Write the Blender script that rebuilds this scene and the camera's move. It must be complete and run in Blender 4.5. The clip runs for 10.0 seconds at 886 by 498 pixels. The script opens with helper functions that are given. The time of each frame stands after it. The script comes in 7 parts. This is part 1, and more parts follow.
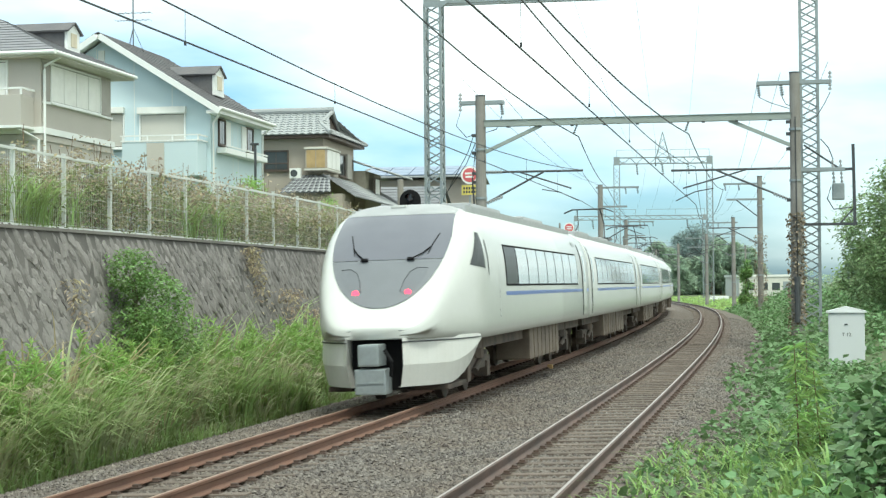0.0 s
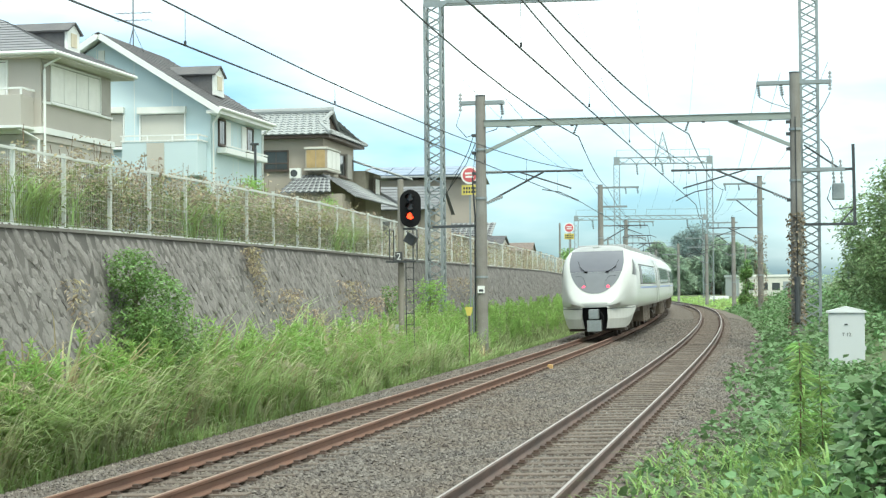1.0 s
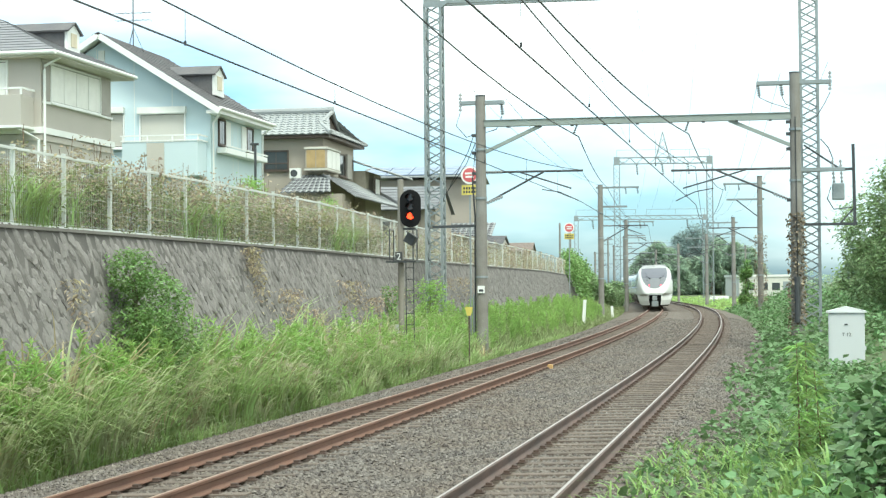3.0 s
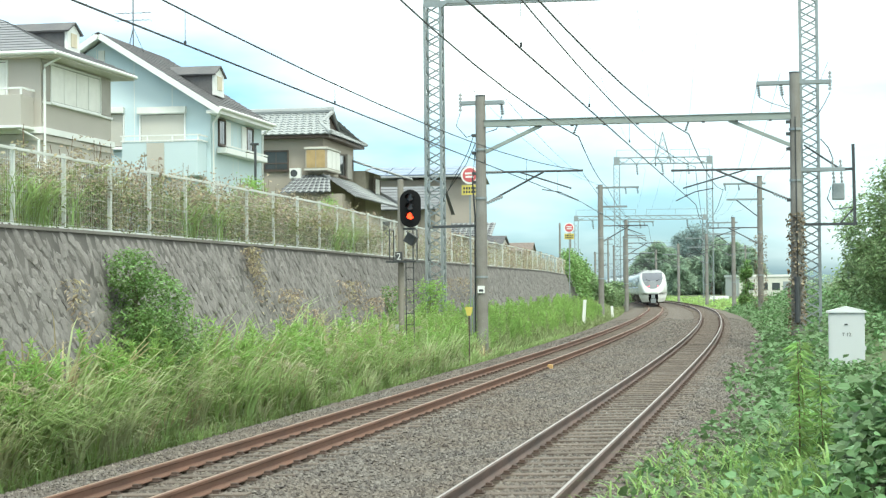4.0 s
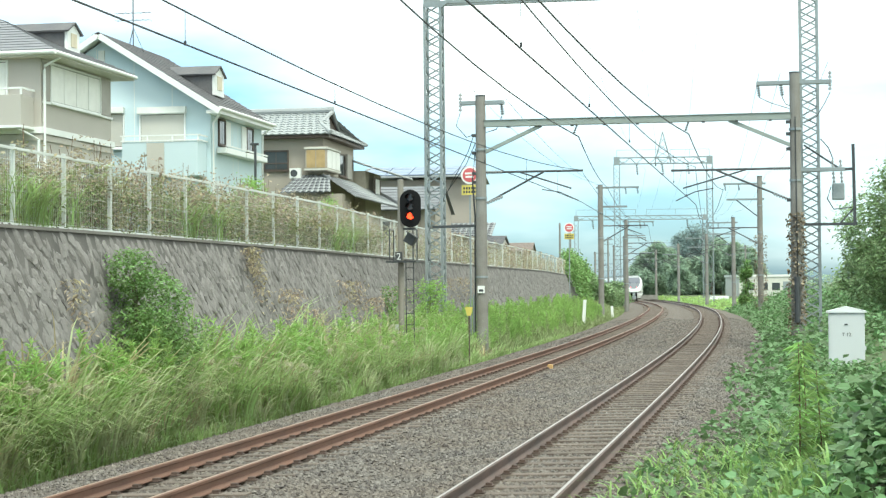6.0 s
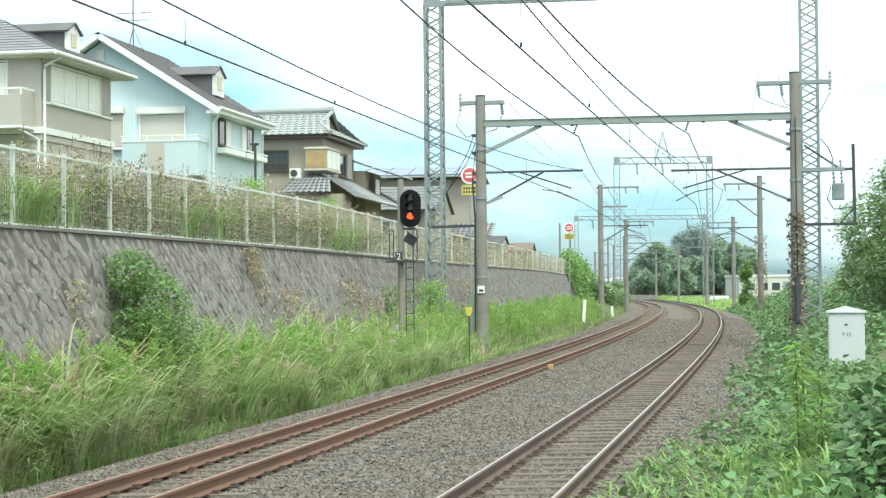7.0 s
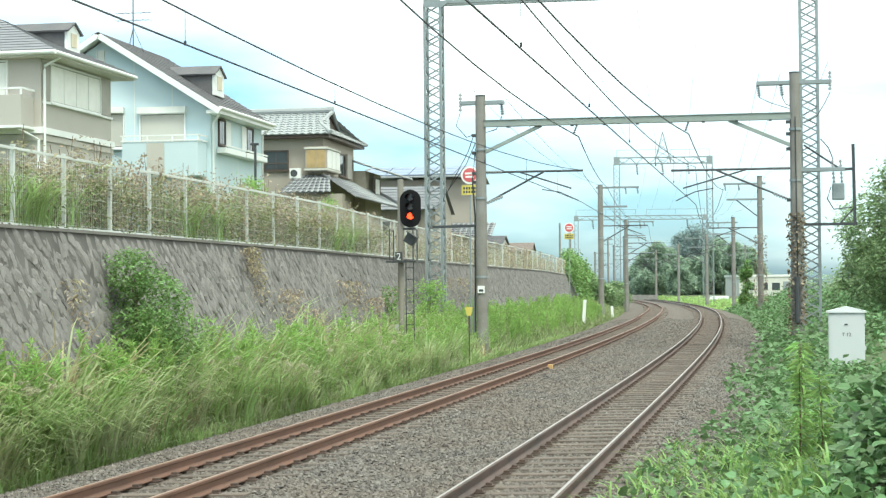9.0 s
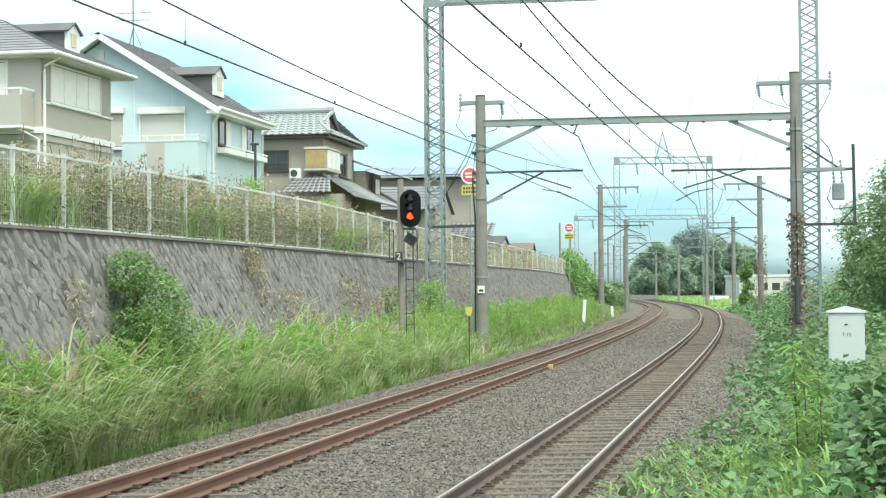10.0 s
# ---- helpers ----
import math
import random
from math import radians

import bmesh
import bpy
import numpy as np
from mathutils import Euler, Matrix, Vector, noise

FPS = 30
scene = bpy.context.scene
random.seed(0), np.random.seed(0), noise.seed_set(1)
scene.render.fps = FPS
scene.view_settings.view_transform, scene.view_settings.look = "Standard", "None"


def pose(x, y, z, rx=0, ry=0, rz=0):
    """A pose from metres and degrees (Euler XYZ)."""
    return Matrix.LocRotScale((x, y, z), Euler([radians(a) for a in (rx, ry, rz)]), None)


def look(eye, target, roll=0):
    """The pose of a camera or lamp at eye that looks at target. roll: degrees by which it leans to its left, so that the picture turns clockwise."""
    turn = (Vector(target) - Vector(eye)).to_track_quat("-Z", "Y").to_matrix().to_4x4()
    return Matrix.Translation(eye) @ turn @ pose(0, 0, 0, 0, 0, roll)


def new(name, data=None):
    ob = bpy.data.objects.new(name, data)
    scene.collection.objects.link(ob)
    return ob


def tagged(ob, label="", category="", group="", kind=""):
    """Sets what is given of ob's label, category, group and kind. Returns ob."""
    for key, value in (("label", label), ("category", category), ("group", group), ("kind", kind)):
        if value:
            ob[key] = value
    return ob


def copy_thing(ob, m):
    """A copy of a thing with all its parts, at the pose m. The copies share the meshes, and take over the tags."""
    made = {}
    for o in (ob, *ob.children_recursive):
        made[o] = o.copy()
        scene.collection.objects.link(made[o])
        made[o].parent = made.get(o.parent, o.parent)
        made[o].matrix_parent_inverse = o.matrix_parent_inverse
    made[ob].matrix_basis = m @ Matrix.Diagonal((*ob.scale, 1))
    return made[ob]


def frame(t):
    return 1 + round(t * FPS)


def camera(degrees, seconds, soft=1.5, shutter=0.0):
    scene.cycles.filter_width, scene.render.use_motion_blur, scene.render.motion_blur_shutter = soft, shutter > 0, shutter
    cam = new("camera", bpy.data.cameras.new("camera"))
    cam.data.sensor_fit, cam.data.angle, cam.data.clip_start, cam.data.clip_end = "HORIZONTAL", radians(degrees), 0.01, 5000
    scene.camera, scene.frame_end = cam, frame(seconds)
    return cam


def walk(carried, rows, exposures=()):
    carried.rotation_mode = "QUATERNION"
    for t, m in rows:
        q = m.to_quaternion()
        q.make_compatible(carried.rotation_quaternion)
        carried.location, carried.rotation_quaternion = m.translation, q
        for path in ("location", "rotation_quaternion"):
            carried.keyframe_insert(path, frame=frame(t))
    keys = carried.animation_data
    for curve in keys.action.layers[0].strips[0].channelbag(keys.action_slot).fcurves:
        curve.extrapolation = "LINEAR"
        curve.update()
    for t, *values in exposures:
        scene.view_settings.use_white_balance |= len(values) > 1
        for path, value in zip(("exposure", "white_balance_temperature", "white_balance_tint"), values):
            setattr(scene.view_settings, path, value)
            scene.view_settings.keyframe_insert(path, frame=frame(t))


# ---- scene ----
from mathutils.bvhtree import BVHTree

cam = camera(28.81, 10.0, soft=1.3, shutter=0.1)
EYE = pose(0, 0, 2.0435, 91.191, 0, 0) @ pose(0, 0, 0, 0, 0, -0.52)
walk(cam, [(0.0, EYE), (10.0, EYE)], exposures=[(0.0, 0.70, 6400, -4), (1.0, 0.84, 6400, -4), (2.5, 0.94, 6400, -4), (10.0, 0.94, 6400, -4)])

# ---- light: bright hazy sky with thin cloud, soft high sun ----
world = bpy.data.worlds.new("sky")
scene.world = world
world.use_nodes = True
wn, wl = world.node_tree.nodes, world.node_tree.links
wn.clear()
w_out, w_bg = wn.new("ShaderNodeOutputWorld"), wn.new("ShaderNodeBackground")
w_sky = wn.new("ShaderNodeTexSky")
w_sky.sky_type, w_sky.sun_disc = "NISHITA", False
w_sky.sun_elevation, w_sky.sun_rotation = radians(63), radians(166)
w_sky.air_density, w_sky.dust_density = 1.0, 1.2
w_tc, w_map, w_noise = wn.new("ShaderNodeTexCoord"), wn.new("ShaderNodeMapping"), wn.new("ShaderNodeTexNoise")
w_map.inputs["Scale"].default_value = (2.0, 2.0, 7.0)
w_noise.inputs["Scale"].default_value, w_noise.inputs["Detail"].default_value = 1.7, 6.0
w_ramp = wn.new("ShaderNodeValToRGB")
w_ramp.color_ramp.elements[0].position, w_ramp.color_ramp.elements[1].position = 0.54, 0.92
w_mix = wn.new("ShaderNodeMixRGB")
w_mix.inputs[2].default_value = (8.6, 8.9, 9.0, 1)
w_gain = wn.new("ShaderNodeMixRGB")
w_gain.blend_type, w_gain.inputs[0].default_value = "MULTIPLY", 1.0
w_gain.inputs[2].default_value = (0.62, 0.85, 1.14, 1)
wl.new(w_sky.outputs[0], w_gain.inputs[1])
wl.new(w_tc.outputs["Generated"], w_map.inputs[0])
wl.new(w_map.outputs[0], w_noise.inputs["Vector"])
# the haze is whiter towards the sun's side
w_sep, w_add, w_mul = wn.new("ShaderNodeSeparateXYZ"), wn.new("ShaderNodeMath"), wn.new("ShaderNodeMath")
w_mul.operation, w_mul.inputs[1].default_value = "MULTIPLY", 0.5
w_up = wn.new("ShaderNodeMath")
w_up.operation, w_up.inputs[1].default_value = "MULTIPLY_ADD", 1.6
wl.new(w_tc.outputs["Generated"], w_sep.inputs[0])
wl.new(w_sep.outputs[0], w_mul.inputs[0])
wl.new(w_sep.outputs[2], w_up.inputs[0])
wl.new(w_mul.outputs[0], w_up.inputs[2])
wl.new(w_up.outputs[0], w_add.inputs[0])
wl.new(w_noise.outputs[0], w_add.inputs[1])
wl.new(w_add.outputs[0], w_ramp.inputs[0])
wl.new(w_ramp.outputs[0], w_mix.inputs[0])
wl.new(w_gain.outputs[0], w_mix.inputs[1])
wl.new(w_mix.outputs[0], w_bg.inputs[0])
wl.new(w_bg.outputs[0], w_out.inputs[0])
w_bg.inputs["Strength"].default_value = 0.11
sun = new("sun", bpy.data.lights.new("sun", "SUN"))
sun.data.energy, sun.data.angle, sun.data.color = 1.9, radians(14), (1.0, 0.96, 0.9)
sun.matrix_world = look((0, 0, 60), (-5.0, 20.0, 20))


# ---- materials ----
def mat(name, color, rough=0.7, metal=0.0, vary=0.15, scale=3.0, fine=40.0, bump=0.0, bump_scale=60.0, other=None, island=0.0, obj=0.0, spec=0.5, stretch=(1, 1, 1), trans=0.0):
    m = bpy.data.materials.new(name)
    m.use_nodes = True
    n, l = m.node_tree.nodes, m.node_tree.links
    b = n["Principled BSDF"]
    b.inputs["Roughness"].default_value, b.inputs["Metallic"].default_value = rough, metal
    b.inputs["Specular IOR Level"].default_value = spec
    tc, mp = n.new("ShaderNodeTexCoord"), n.new("ShaderNodeMapping")
    mp.inputs["Scale"].default_value = stretch
    l.new(tc.outputs["Object"], mp.inputs[0])
    big, small = n.new("ShaderNodeTexNoise"), n.new("ShaderNodeTexNoise")
    big.inputs["Scale"].default_value, small.inputs["Scale"].default_value = scale, fine
    big.inputs["Detail"].default_value = small.inputs["Detail"].default_value = 4
    l.new(mp.outputs[0], big.inputs["Vector"])
    l.new(mp.outputs[0], small.inputs["Vector"])
    mixc = n.new("ShaderNodeMixRGB")
    other = other or tuple(c * 0.55 for c in color)
    mixc.inputs[1].default_value, mixc.inputs[2].default_value = (*color, 1), (*other, 1)
    ramp = n.new("ShaderNodeMapRange")
    ramp.inputs[1].default_value, ramp.inputs[2].default_value = 0.38, 0.68
    ramp.inputs[4].default_value = min(1.0, vary * 3)
    l.new(big.outputs[0], ramp.inputs[0])
    l.new(ramp.outputs[0], mixc.inputs[0])
    hsv = n.new("ShaderNodeHueSaturation")
    l.new(mixc.outputs[0], hsv.inputs["Color"])
    val = n.new("ShaderNodeMapRange")
    val.inputs[3].default_value, val.inputs[4].default_value = 1 - vary, 1 + vary
    l.new(small.outputs[0], val.inputs[0])
    last = val.outputs[0]
    for amount, kind, socket in ((island, "ShaderNodeNewGeometry", "Random Per Island"), (obj, "ShaderNodeObjectInfo", "Random")):
        if amount:
            src, r2, mul = n.new(kind), n.new("ShaderNodeMapRange"), n.new("ShaderNodeMath")
            r2.inputs[3].default_value, r2.inputs[4].default_value = 1 - amount, 1 + amount
            mul.operation = "MULTIPLY"
            l.new(src.outputs[socket], r2.inputs[0])
            l.new(r2.outputs[0], mul.inputs[0])
            l.new(last, mul.inputs[1])
            last = mul.outputs[0]
            if amount > 0.2:
                hue = n.new("ShaderNodeMapRange")
                hue.inputs[3].default_value, hue.inputs[4].default_value = 0.485, 0.515
                l.new(src.outputs[socket], hue.inputs[0])
                l.new(hue.outputs[0], hsv.inputs["Hue"])
    l.new(last, hsv.inputs["Value"])
    l.new(hsv.outputs[0], b.inputs["Base Color"])
    if bump:
        bt, bp = n.new("ShaderNodeTexNoise"), n.new("ShaderNodeBump")
        bt.inputs["Scale"].default_value, bt.inputs["Detail"].default_value = bump_scale, 5
        bp.inputs["Strength"].default_value, bp.inputs["Distance"].default_value = bump, 0.02
        l.new(mp.outputs[0], bt.inputs["Vector"])
        l.new(bt.outputs[0], bp.inputs["Height"])
        l.new(bp.outputs[0], b.inputs["Normal"])
    if trans:
        tr, ms, out = n.new("ShaderNodeBsdfTranslucent"), n.new("ShaderNodeMixShader"), n["Material Output"]
        l.new(hsv.outputs[0], tr.inputs[0])
        ms.inputs[0].default_value = trans
        l.new(b.outputs[0], ms.inputs[1])
        l.new(tr.outputs[0], ms.inputs[2])
        l.new(ms.outputs[0], out.inputs[0])
    return m


def glow(name, color, strength):
    m = bpy.data.materials.new(name)
    m.use_nodes = True
    b = m.node_tree.nodes["Principled BSDF"]
    b.inputs["Base Color"].default_value = (*color, 1)
    b.inputs["Emission Color"].default_value, b.inputs["Emission Strength"].default_value = (*color, 1), strength
    return m


M_EARTH = mat("earth_and_weeds", (0.10, 0.11, 0.05), 0.95, vary=0.3, scale=0.6, fine=9, bump=0.6, bump_scale=12, other=(0.05, 0.09, 0.025))
M_BALLAST = mat("ballast_bed", (0.105, 0.088, 0.074), 0.95, vary=0.35, scale=0.5, fine=34, bump=1.0, bump_scale=38, other=(0.125, 0.10, 0.08))
M_STONE = mat("ballast_stone", (0.148, 0.133, 0.121), 0.9, vary=0.15, scale=0.5, fine=60, other=(0.14, 0.108, 0.082), island=0.45)
M_RAIL_RUST = mat("rusty_rail", (0.165, 0.084, 0.056), 0.75, vary=0.25, scale=1.2, fine=30, bump=0.2, other=(0.12, 0.065, 0.045))
M_RAIL_DARK = mat("brown_rail_web", (0.125, 0.08, 0.066), 0.7, vary=0.25, scale=1.2, fine=30, bump=0.2, other=(0.06, 0.045, 0.04))
M_RAIL_TOP = mat("worn_rail_head", (0.40, 0.36, 0.34), 0.45, metal=0.9, vary=0.12, scale=2, other=(0.40, 0.36, 0.33))
M_RAIL_TOP_RUST = mat("dull_rail_head", (0.29, 0.20, 0.155), 0.45, metal=0.45, vary=0.15, scale=2, other=(0.30, 0.17, 0.11))
M_SLEEPER = mat("weathered_sleeper", (0.128, 0.103, 0.085), 0.9, vary=0.3, scale=2, fine=25, bump=0.5, bump_scale=30, obj=0.18, other=(0.13, 0.10, 0.08), stretch=(1, 6, 1))
M_PLATE = mat("rail_fastening", (0.095, 0.062, 0.048), 0.8, vary=0.25)
M_CONCRETE = mat("weathered_concrete", (0.25, 0.24, 0.222), 0.9, vary=0.2, scale=1.2, fine=30, bump=0.3, bump_scale=40, other=(0.15, 0.13, 0.11))
M_GALV = mat("galvanised_steel", (0.30, 0.33, 0.335), 0.5, metal=0.5, vary=0.15, scale=2, fine=18, other=(0.27, 0.29, 0.29))
M_STEEL_DARK = mat("dark_steel", (0.085, 0.09, 0.095), 0.55, metal=0.5, vary=0.2)
M_WIRE = mat("dark_wire", (0.05, 0.055, 0.06), 0.6, metal=0.3, vary=0.1)
M_WALLSTONE = mat("retaining_wall_stone", (0.265, 0.248, 0.236), 0.95, vary=0.25, scale=2.2, fine=24, bump=0.8, bump_scale=30, obj=0.16, island=0.16, other=(0.19, 0.175, 0.165))
M_JOINT = mat("dark_joint", (0.13, 0.12, 0.112), 0.95, vary=0.25, scale=2)
M_COPING = mat("wall_coping", (0.20, 0.185, 0.17), 0.9, vary=0.25, scale=1.5, other=(0.17, 0.155, 0.14), bump=0.3)
M_FENCE = mat("white_fence_paint", (0.62, 0.64, 0.61), 0.5, vary=0.1, scale=3, other=(0.50, 0.50, 0.46))
M_GRASS = mat("tall_grass", (0.34, 0.46, 0.18), 0.55, vary=0.2, scale=0.9, fine=3, island=0.35, other=(0.40, 0.50, 0.23), trans=0.5)
M_GRASS_BRIGHT = mat("young_goldenrod", (0.33, 0.50, 0.15), 0.6, vary=0.15, scale=0.7, fine=3, island=0.3, other=(0.42, 0.54, 0.19), trans=0.5)
M_GRASS_DRY = mat("dry_grass", (0.48, 0.41, 0.26), 0.8, vary=0.2, scale=0.8, fine=3, island=0.35, other=(0.38, 0.30, 0.18), trans=0.35)
M_LEAF = mat("broad_leaf", (0.12, 0.205, 0.08), 0.5, vary=0.2, scale=0.8, fine=4, island=0.4, other=(0.17, 0.29, 0.13), trans=0.35)
M_LEAF_DARK = mat("shrub_leaf", (0.29, 0.39, 0.21), 0.6, vary=0.2, scale=0.8, fine=4, island=0.4, other=(0.24, 0.33, 0.14), trans=0.45)
# aerial haze is mixed into these two leaf colours, paler and bluer
M_LEAF_HAZE = mat("haze_tinted_foliage", (0.37, 0.47, 0.37), 0.8, vary=0.2, scale=0.1, fine=0.6, island=0.35, other=(0.38, 0.46, 0.31), trans=0.6)
M_LEAF_HAZE_DARK = mat("haze_tinted_dark_foliage", (0.30, 0.38, 0.37), 0.8, vary=0.2, scale=0.1, fine=0.6, island=0.3, other=(0.29, 0.36, 0.33), trans=0.6)
M_DRYLEAF = mat("withered_vine_leaf", (0.42, 0.335, 0.26), 0.8, vary=0.2, scale=1, fine=5, island=0.45, other=(0.33, 0.32, 0.17), trans=0.45)
M_TWIG = mat("brown_twig", (0.17, 0.11, 0.07), 0.9, vary=0.25)
M_BARK = mat("bark", (0.15, 0.12, 0.09), 0.95, vary=0.3, bump=0.5)
M_TRAIN = mat("white_train_paint", (0.56, 0.57, 0.545), 0.26, vary=0.03, scale=1.5, fine=6, other=(0.53, 0.53, 0.50))
M_SKIRT = mat("grey_white_skirt", (0.58, 0.58, 0.55), 0.35, vary=0.08, scale=2, other=(0.5, 0.48, 0.44))
M_MASK = mat("grey_nose_mask", (0.17, 0.18, 0.195), 0.5, vary=0.04, spec=0.25)
M_ROOF = mat("grey_train_roof", (0.34, 0.35, 0.355), 0.5, vary=0.1)
M_SCREEN = mat("dark_windscreen", (0.15, 0.155, 0.18), 0.22, vary=0.03, spec=0.3)
# pale blue base colour stands in for the sky reflected in the panes
M_WINDOW = mat("sky_tinted_train_glass", (0.24, 0.31, 0.33), 0.06, vary=0.02, spec=0.65)
M_BLUE = mat("blue_stripe_paint", (0.13, 0.20, 0.48), 0.35, vary=0.05)
M_UNDER = mat("dusty_underframe", (0.05, 0.041, 0.035), 0.85, vary=0.3, scale=2, other=(0.12, 0.09, 0.07))
M_UNDERBOX = mat("dusty_equipment_box", (0.15, 0.118, 0.09), 0.8, vary=0.25, scale=2, other=(0.08, 0.062, 0.05))
M_BLACK = mat("black_rubber", (0.015, 0.015, 0.016), 0.8, vary=0.1, spec=0.1)
M_TAIL = glow("red_tail_light", (1.0, 0.045, 0.09), 2.2)
M_SIGNAL = glow("red_signal_light", (1.0, 0.045, 0.014), 2.6)
M_BEIGE = mat("beige_render", (0.46, 0.43, 0.39), 0.9, vary=0.06, scale=0.8, bump=0.15, bump_scale=50, other=(0.37, 0.345, 0.30))
M_PALEBLUE = mat("pale_blue_siding", (0.54, 0.645, 0.68), 0.8, vary=0.05, scale=0.7, other=(0.51, 0.61, 0.645), bump=0.1)
M_TAN = mat("tan_render", (0.36, 0.32, 0.27), 0.9, vary=0.08, scale=0.8, other=(0.31, 0.27, 0.23))
M_WHITE = mat("white_trim", (0.76, 0.77, 0.75), 0.6, vary=0.05, scale=1.5, other=(0.66, 0.67, 0.65))
M_CREAM = mat("cream_shutter", (0.74, 0.74, 0.70), 0.6, vary=0.05)
M_SLATE = mat("dark_slate_roof", (0.105, 0.105, 0.112), 0.8, vary=0.2, scale=1.5, fine=14, bump=0.3, other=(0.15, 0.14, 0.14))
M_KAWARA = mat("grey_roof_tile", (0.30, 0.315, 0.315), 0.5, vary=0.15, scale=1.5, fine=12, other=(0.23, 0.24, 0.24))
M_KAWARA_DARK = mat("dark_grey_roof_tile", (0.16, 0.165, 0.175), 0.55, vary=0.15, scale=1.5, fine=12, other=(0.12, 0.12, 0.13))
M_GLASS = mat("house_window_glass", (0.05, 0.06, 0.065), 0.05, vary=0.05, spec=0.9)
M_CURTAIN = mat("pale_curtain", (0.62, 0.55, 0.42), 0.8, vary=0.1)
M_BROWNFRAME = mat("brown_window_frame", (0.09, 0.065, 0.05), 0.6, vary=0.1)
M_SOLAR = mat("blue_grey_solar_panel", (0.24, 0.29, 0.38), 0.5, vary=0.08, scale=1, spec=0.15)
M_BOX = mat("white_cabinet_paint", (0.54, 0.56, 0.565), 0.45, vary=0.05, scale=1.5, other=(0.46, 0.47, 0.465))
M_PORCELAIN = mat("insulator_porcelain", (0.24, 0.25, 0.25), 0.3, vary=0.1)
M_YELLOW = mat("yellow_sign", (0.62, 0.52, 0.12), 0.5, vary=0.08)
M_REDSIGN = mat("red_sign", (0.60, 0.12, 0.13), 0.5, vary=0.08)
M_ORANGE = mat("orange_marker", (0.52, 0.33, 0.14), 0.6, vary=0.1)


# ---- mesh helpers ----
def part(name, bm, material, parent=None, label="", smooth=False):
    me = bpy.data.meshes.new(name)
    bm.to_mesh(me)
    bm.free()
    for m in material if isinstance(material, (list, tuple)) else [material]:
        me.materials.append(m)
    if smooth:
        me.shade_smooth()
    ob = new(name, me)
    if parent:
        ob.parent = parent
    if label:
        tagged(ob, label)
    return ob


def flat(name, verts, faces, material, parent=None, smooth=False, label=""):
    me = bpy.data.meshes.new(name)
    me.from_pydata([tuple(v) for v in verts], [], [tuple(f) for f in faces])
    for m in material if isinstance(material, (list, tuple)) else [material]:
        me.materials.append(m)
    if smooth:
        me.shade_smooth()
    ob = new(name, me)
    if parent:
        ob.parent = parent
    if label:
        tagged(ob, label)
    return ob


def box(bm, x0, x1, y0, y1, z0, z1, m=None, bevel=0.0, mi=0):
    v = [bm.verts.new(Vector(p) if m is None else m @ Vector(p)) for p in
         ((x0, y0, z0), (x1, y0, z0), (x1, y1, z0), (x0, y1, z0), (x0, y0, z1), (x1, y0, z1), (x1, y1, z1), (x0, y1, z1))]
    fs = [bm.faces.new([v[i] for i in f]) for f in ((3, 2, 1, 0), (4, 5, 6, 7), (0, 1, 5, 4), (1, 2, 6, 5), (2, 3, 7, 6), (3, 0, 4, 7))]
    for f in fs:
        f.material_index = mi
    if bevel:
        bmesh.ops.bevel(bm, geom=list({e for f in fs for e in f.edges}), offset=bevel, segments=2, affect="EDGES", profile=0.7)
    return fs


def bar(bm, a, b, w, d=None, up=(0, 0, 1)):
    """A square-section bar from a to b."""
    a, b = Vector(a), Vector(b)
    z = (b - a).normalized()
    x = Vector(up).cross(z)
    x = (x if x.length > 1e-3 else Vector((1, 0, 0)).cross(z)).normalized()
    y = z.cross(x)
    d = d or w
    r = [[bm.verts.new(p + x * sx * w / 2 + y * sy * d / 2) for sx, sy in ((-1, -1), (1, -1), (1, 1), (-1, 1))] for p in (a, b)]
    bm.faces.new(r[0][::-1])
    bm.faces.new(r[1])
    for i in range(4):
        bm.faces.new((r[0][i], r[0][(i + 1) % 4], r[1][(i + 1) % 4], r[1][i]))


def tube(bm, pts, rad, n=6, cap=True):
    """A round tube along pts; rad is one radius or one for each point."""
    pts = [Vector(p) for p in pts]
    rings = []
    for i, p in enumerate(pts):
        t = (pts[min(i + 1, len(pts) - 1)] - pts[max(i - 1, 0)]).normalized()
        x = Vector((0, 0, 1)).cross(t)
        x = (x if x.length > 0.05 else Vector((1, 0, 0)).cross(t)).normalized()
        y = t.cross(x)
        r = rad[i] if isinstance(rad, (list, tuple)) else rad
        rings.append([bm.verts.new(p + (x * math.cos(k * math.tau / n) + y * math.sin(k * math.tau / n)) * r) for k in range(n)])
    for a, b in zip(rings, rings[1:]):
        for k in range(n):
            bm.faces.new((a[k], a[(k + 1) % n], b[(k + 1) % n], b[k]))
    if cap:
        bm.faces.new(rings[0][::-1])
        bm.faces.new(rings[-1])


def thing(name, label, category, group="", at=None, kind=""):
    ob = new(name)
    ob.empty_display_size = 0.3
    if at is not None:
        ob.matrix_basis = at
    return tagged(ob, label, category, group, kind)


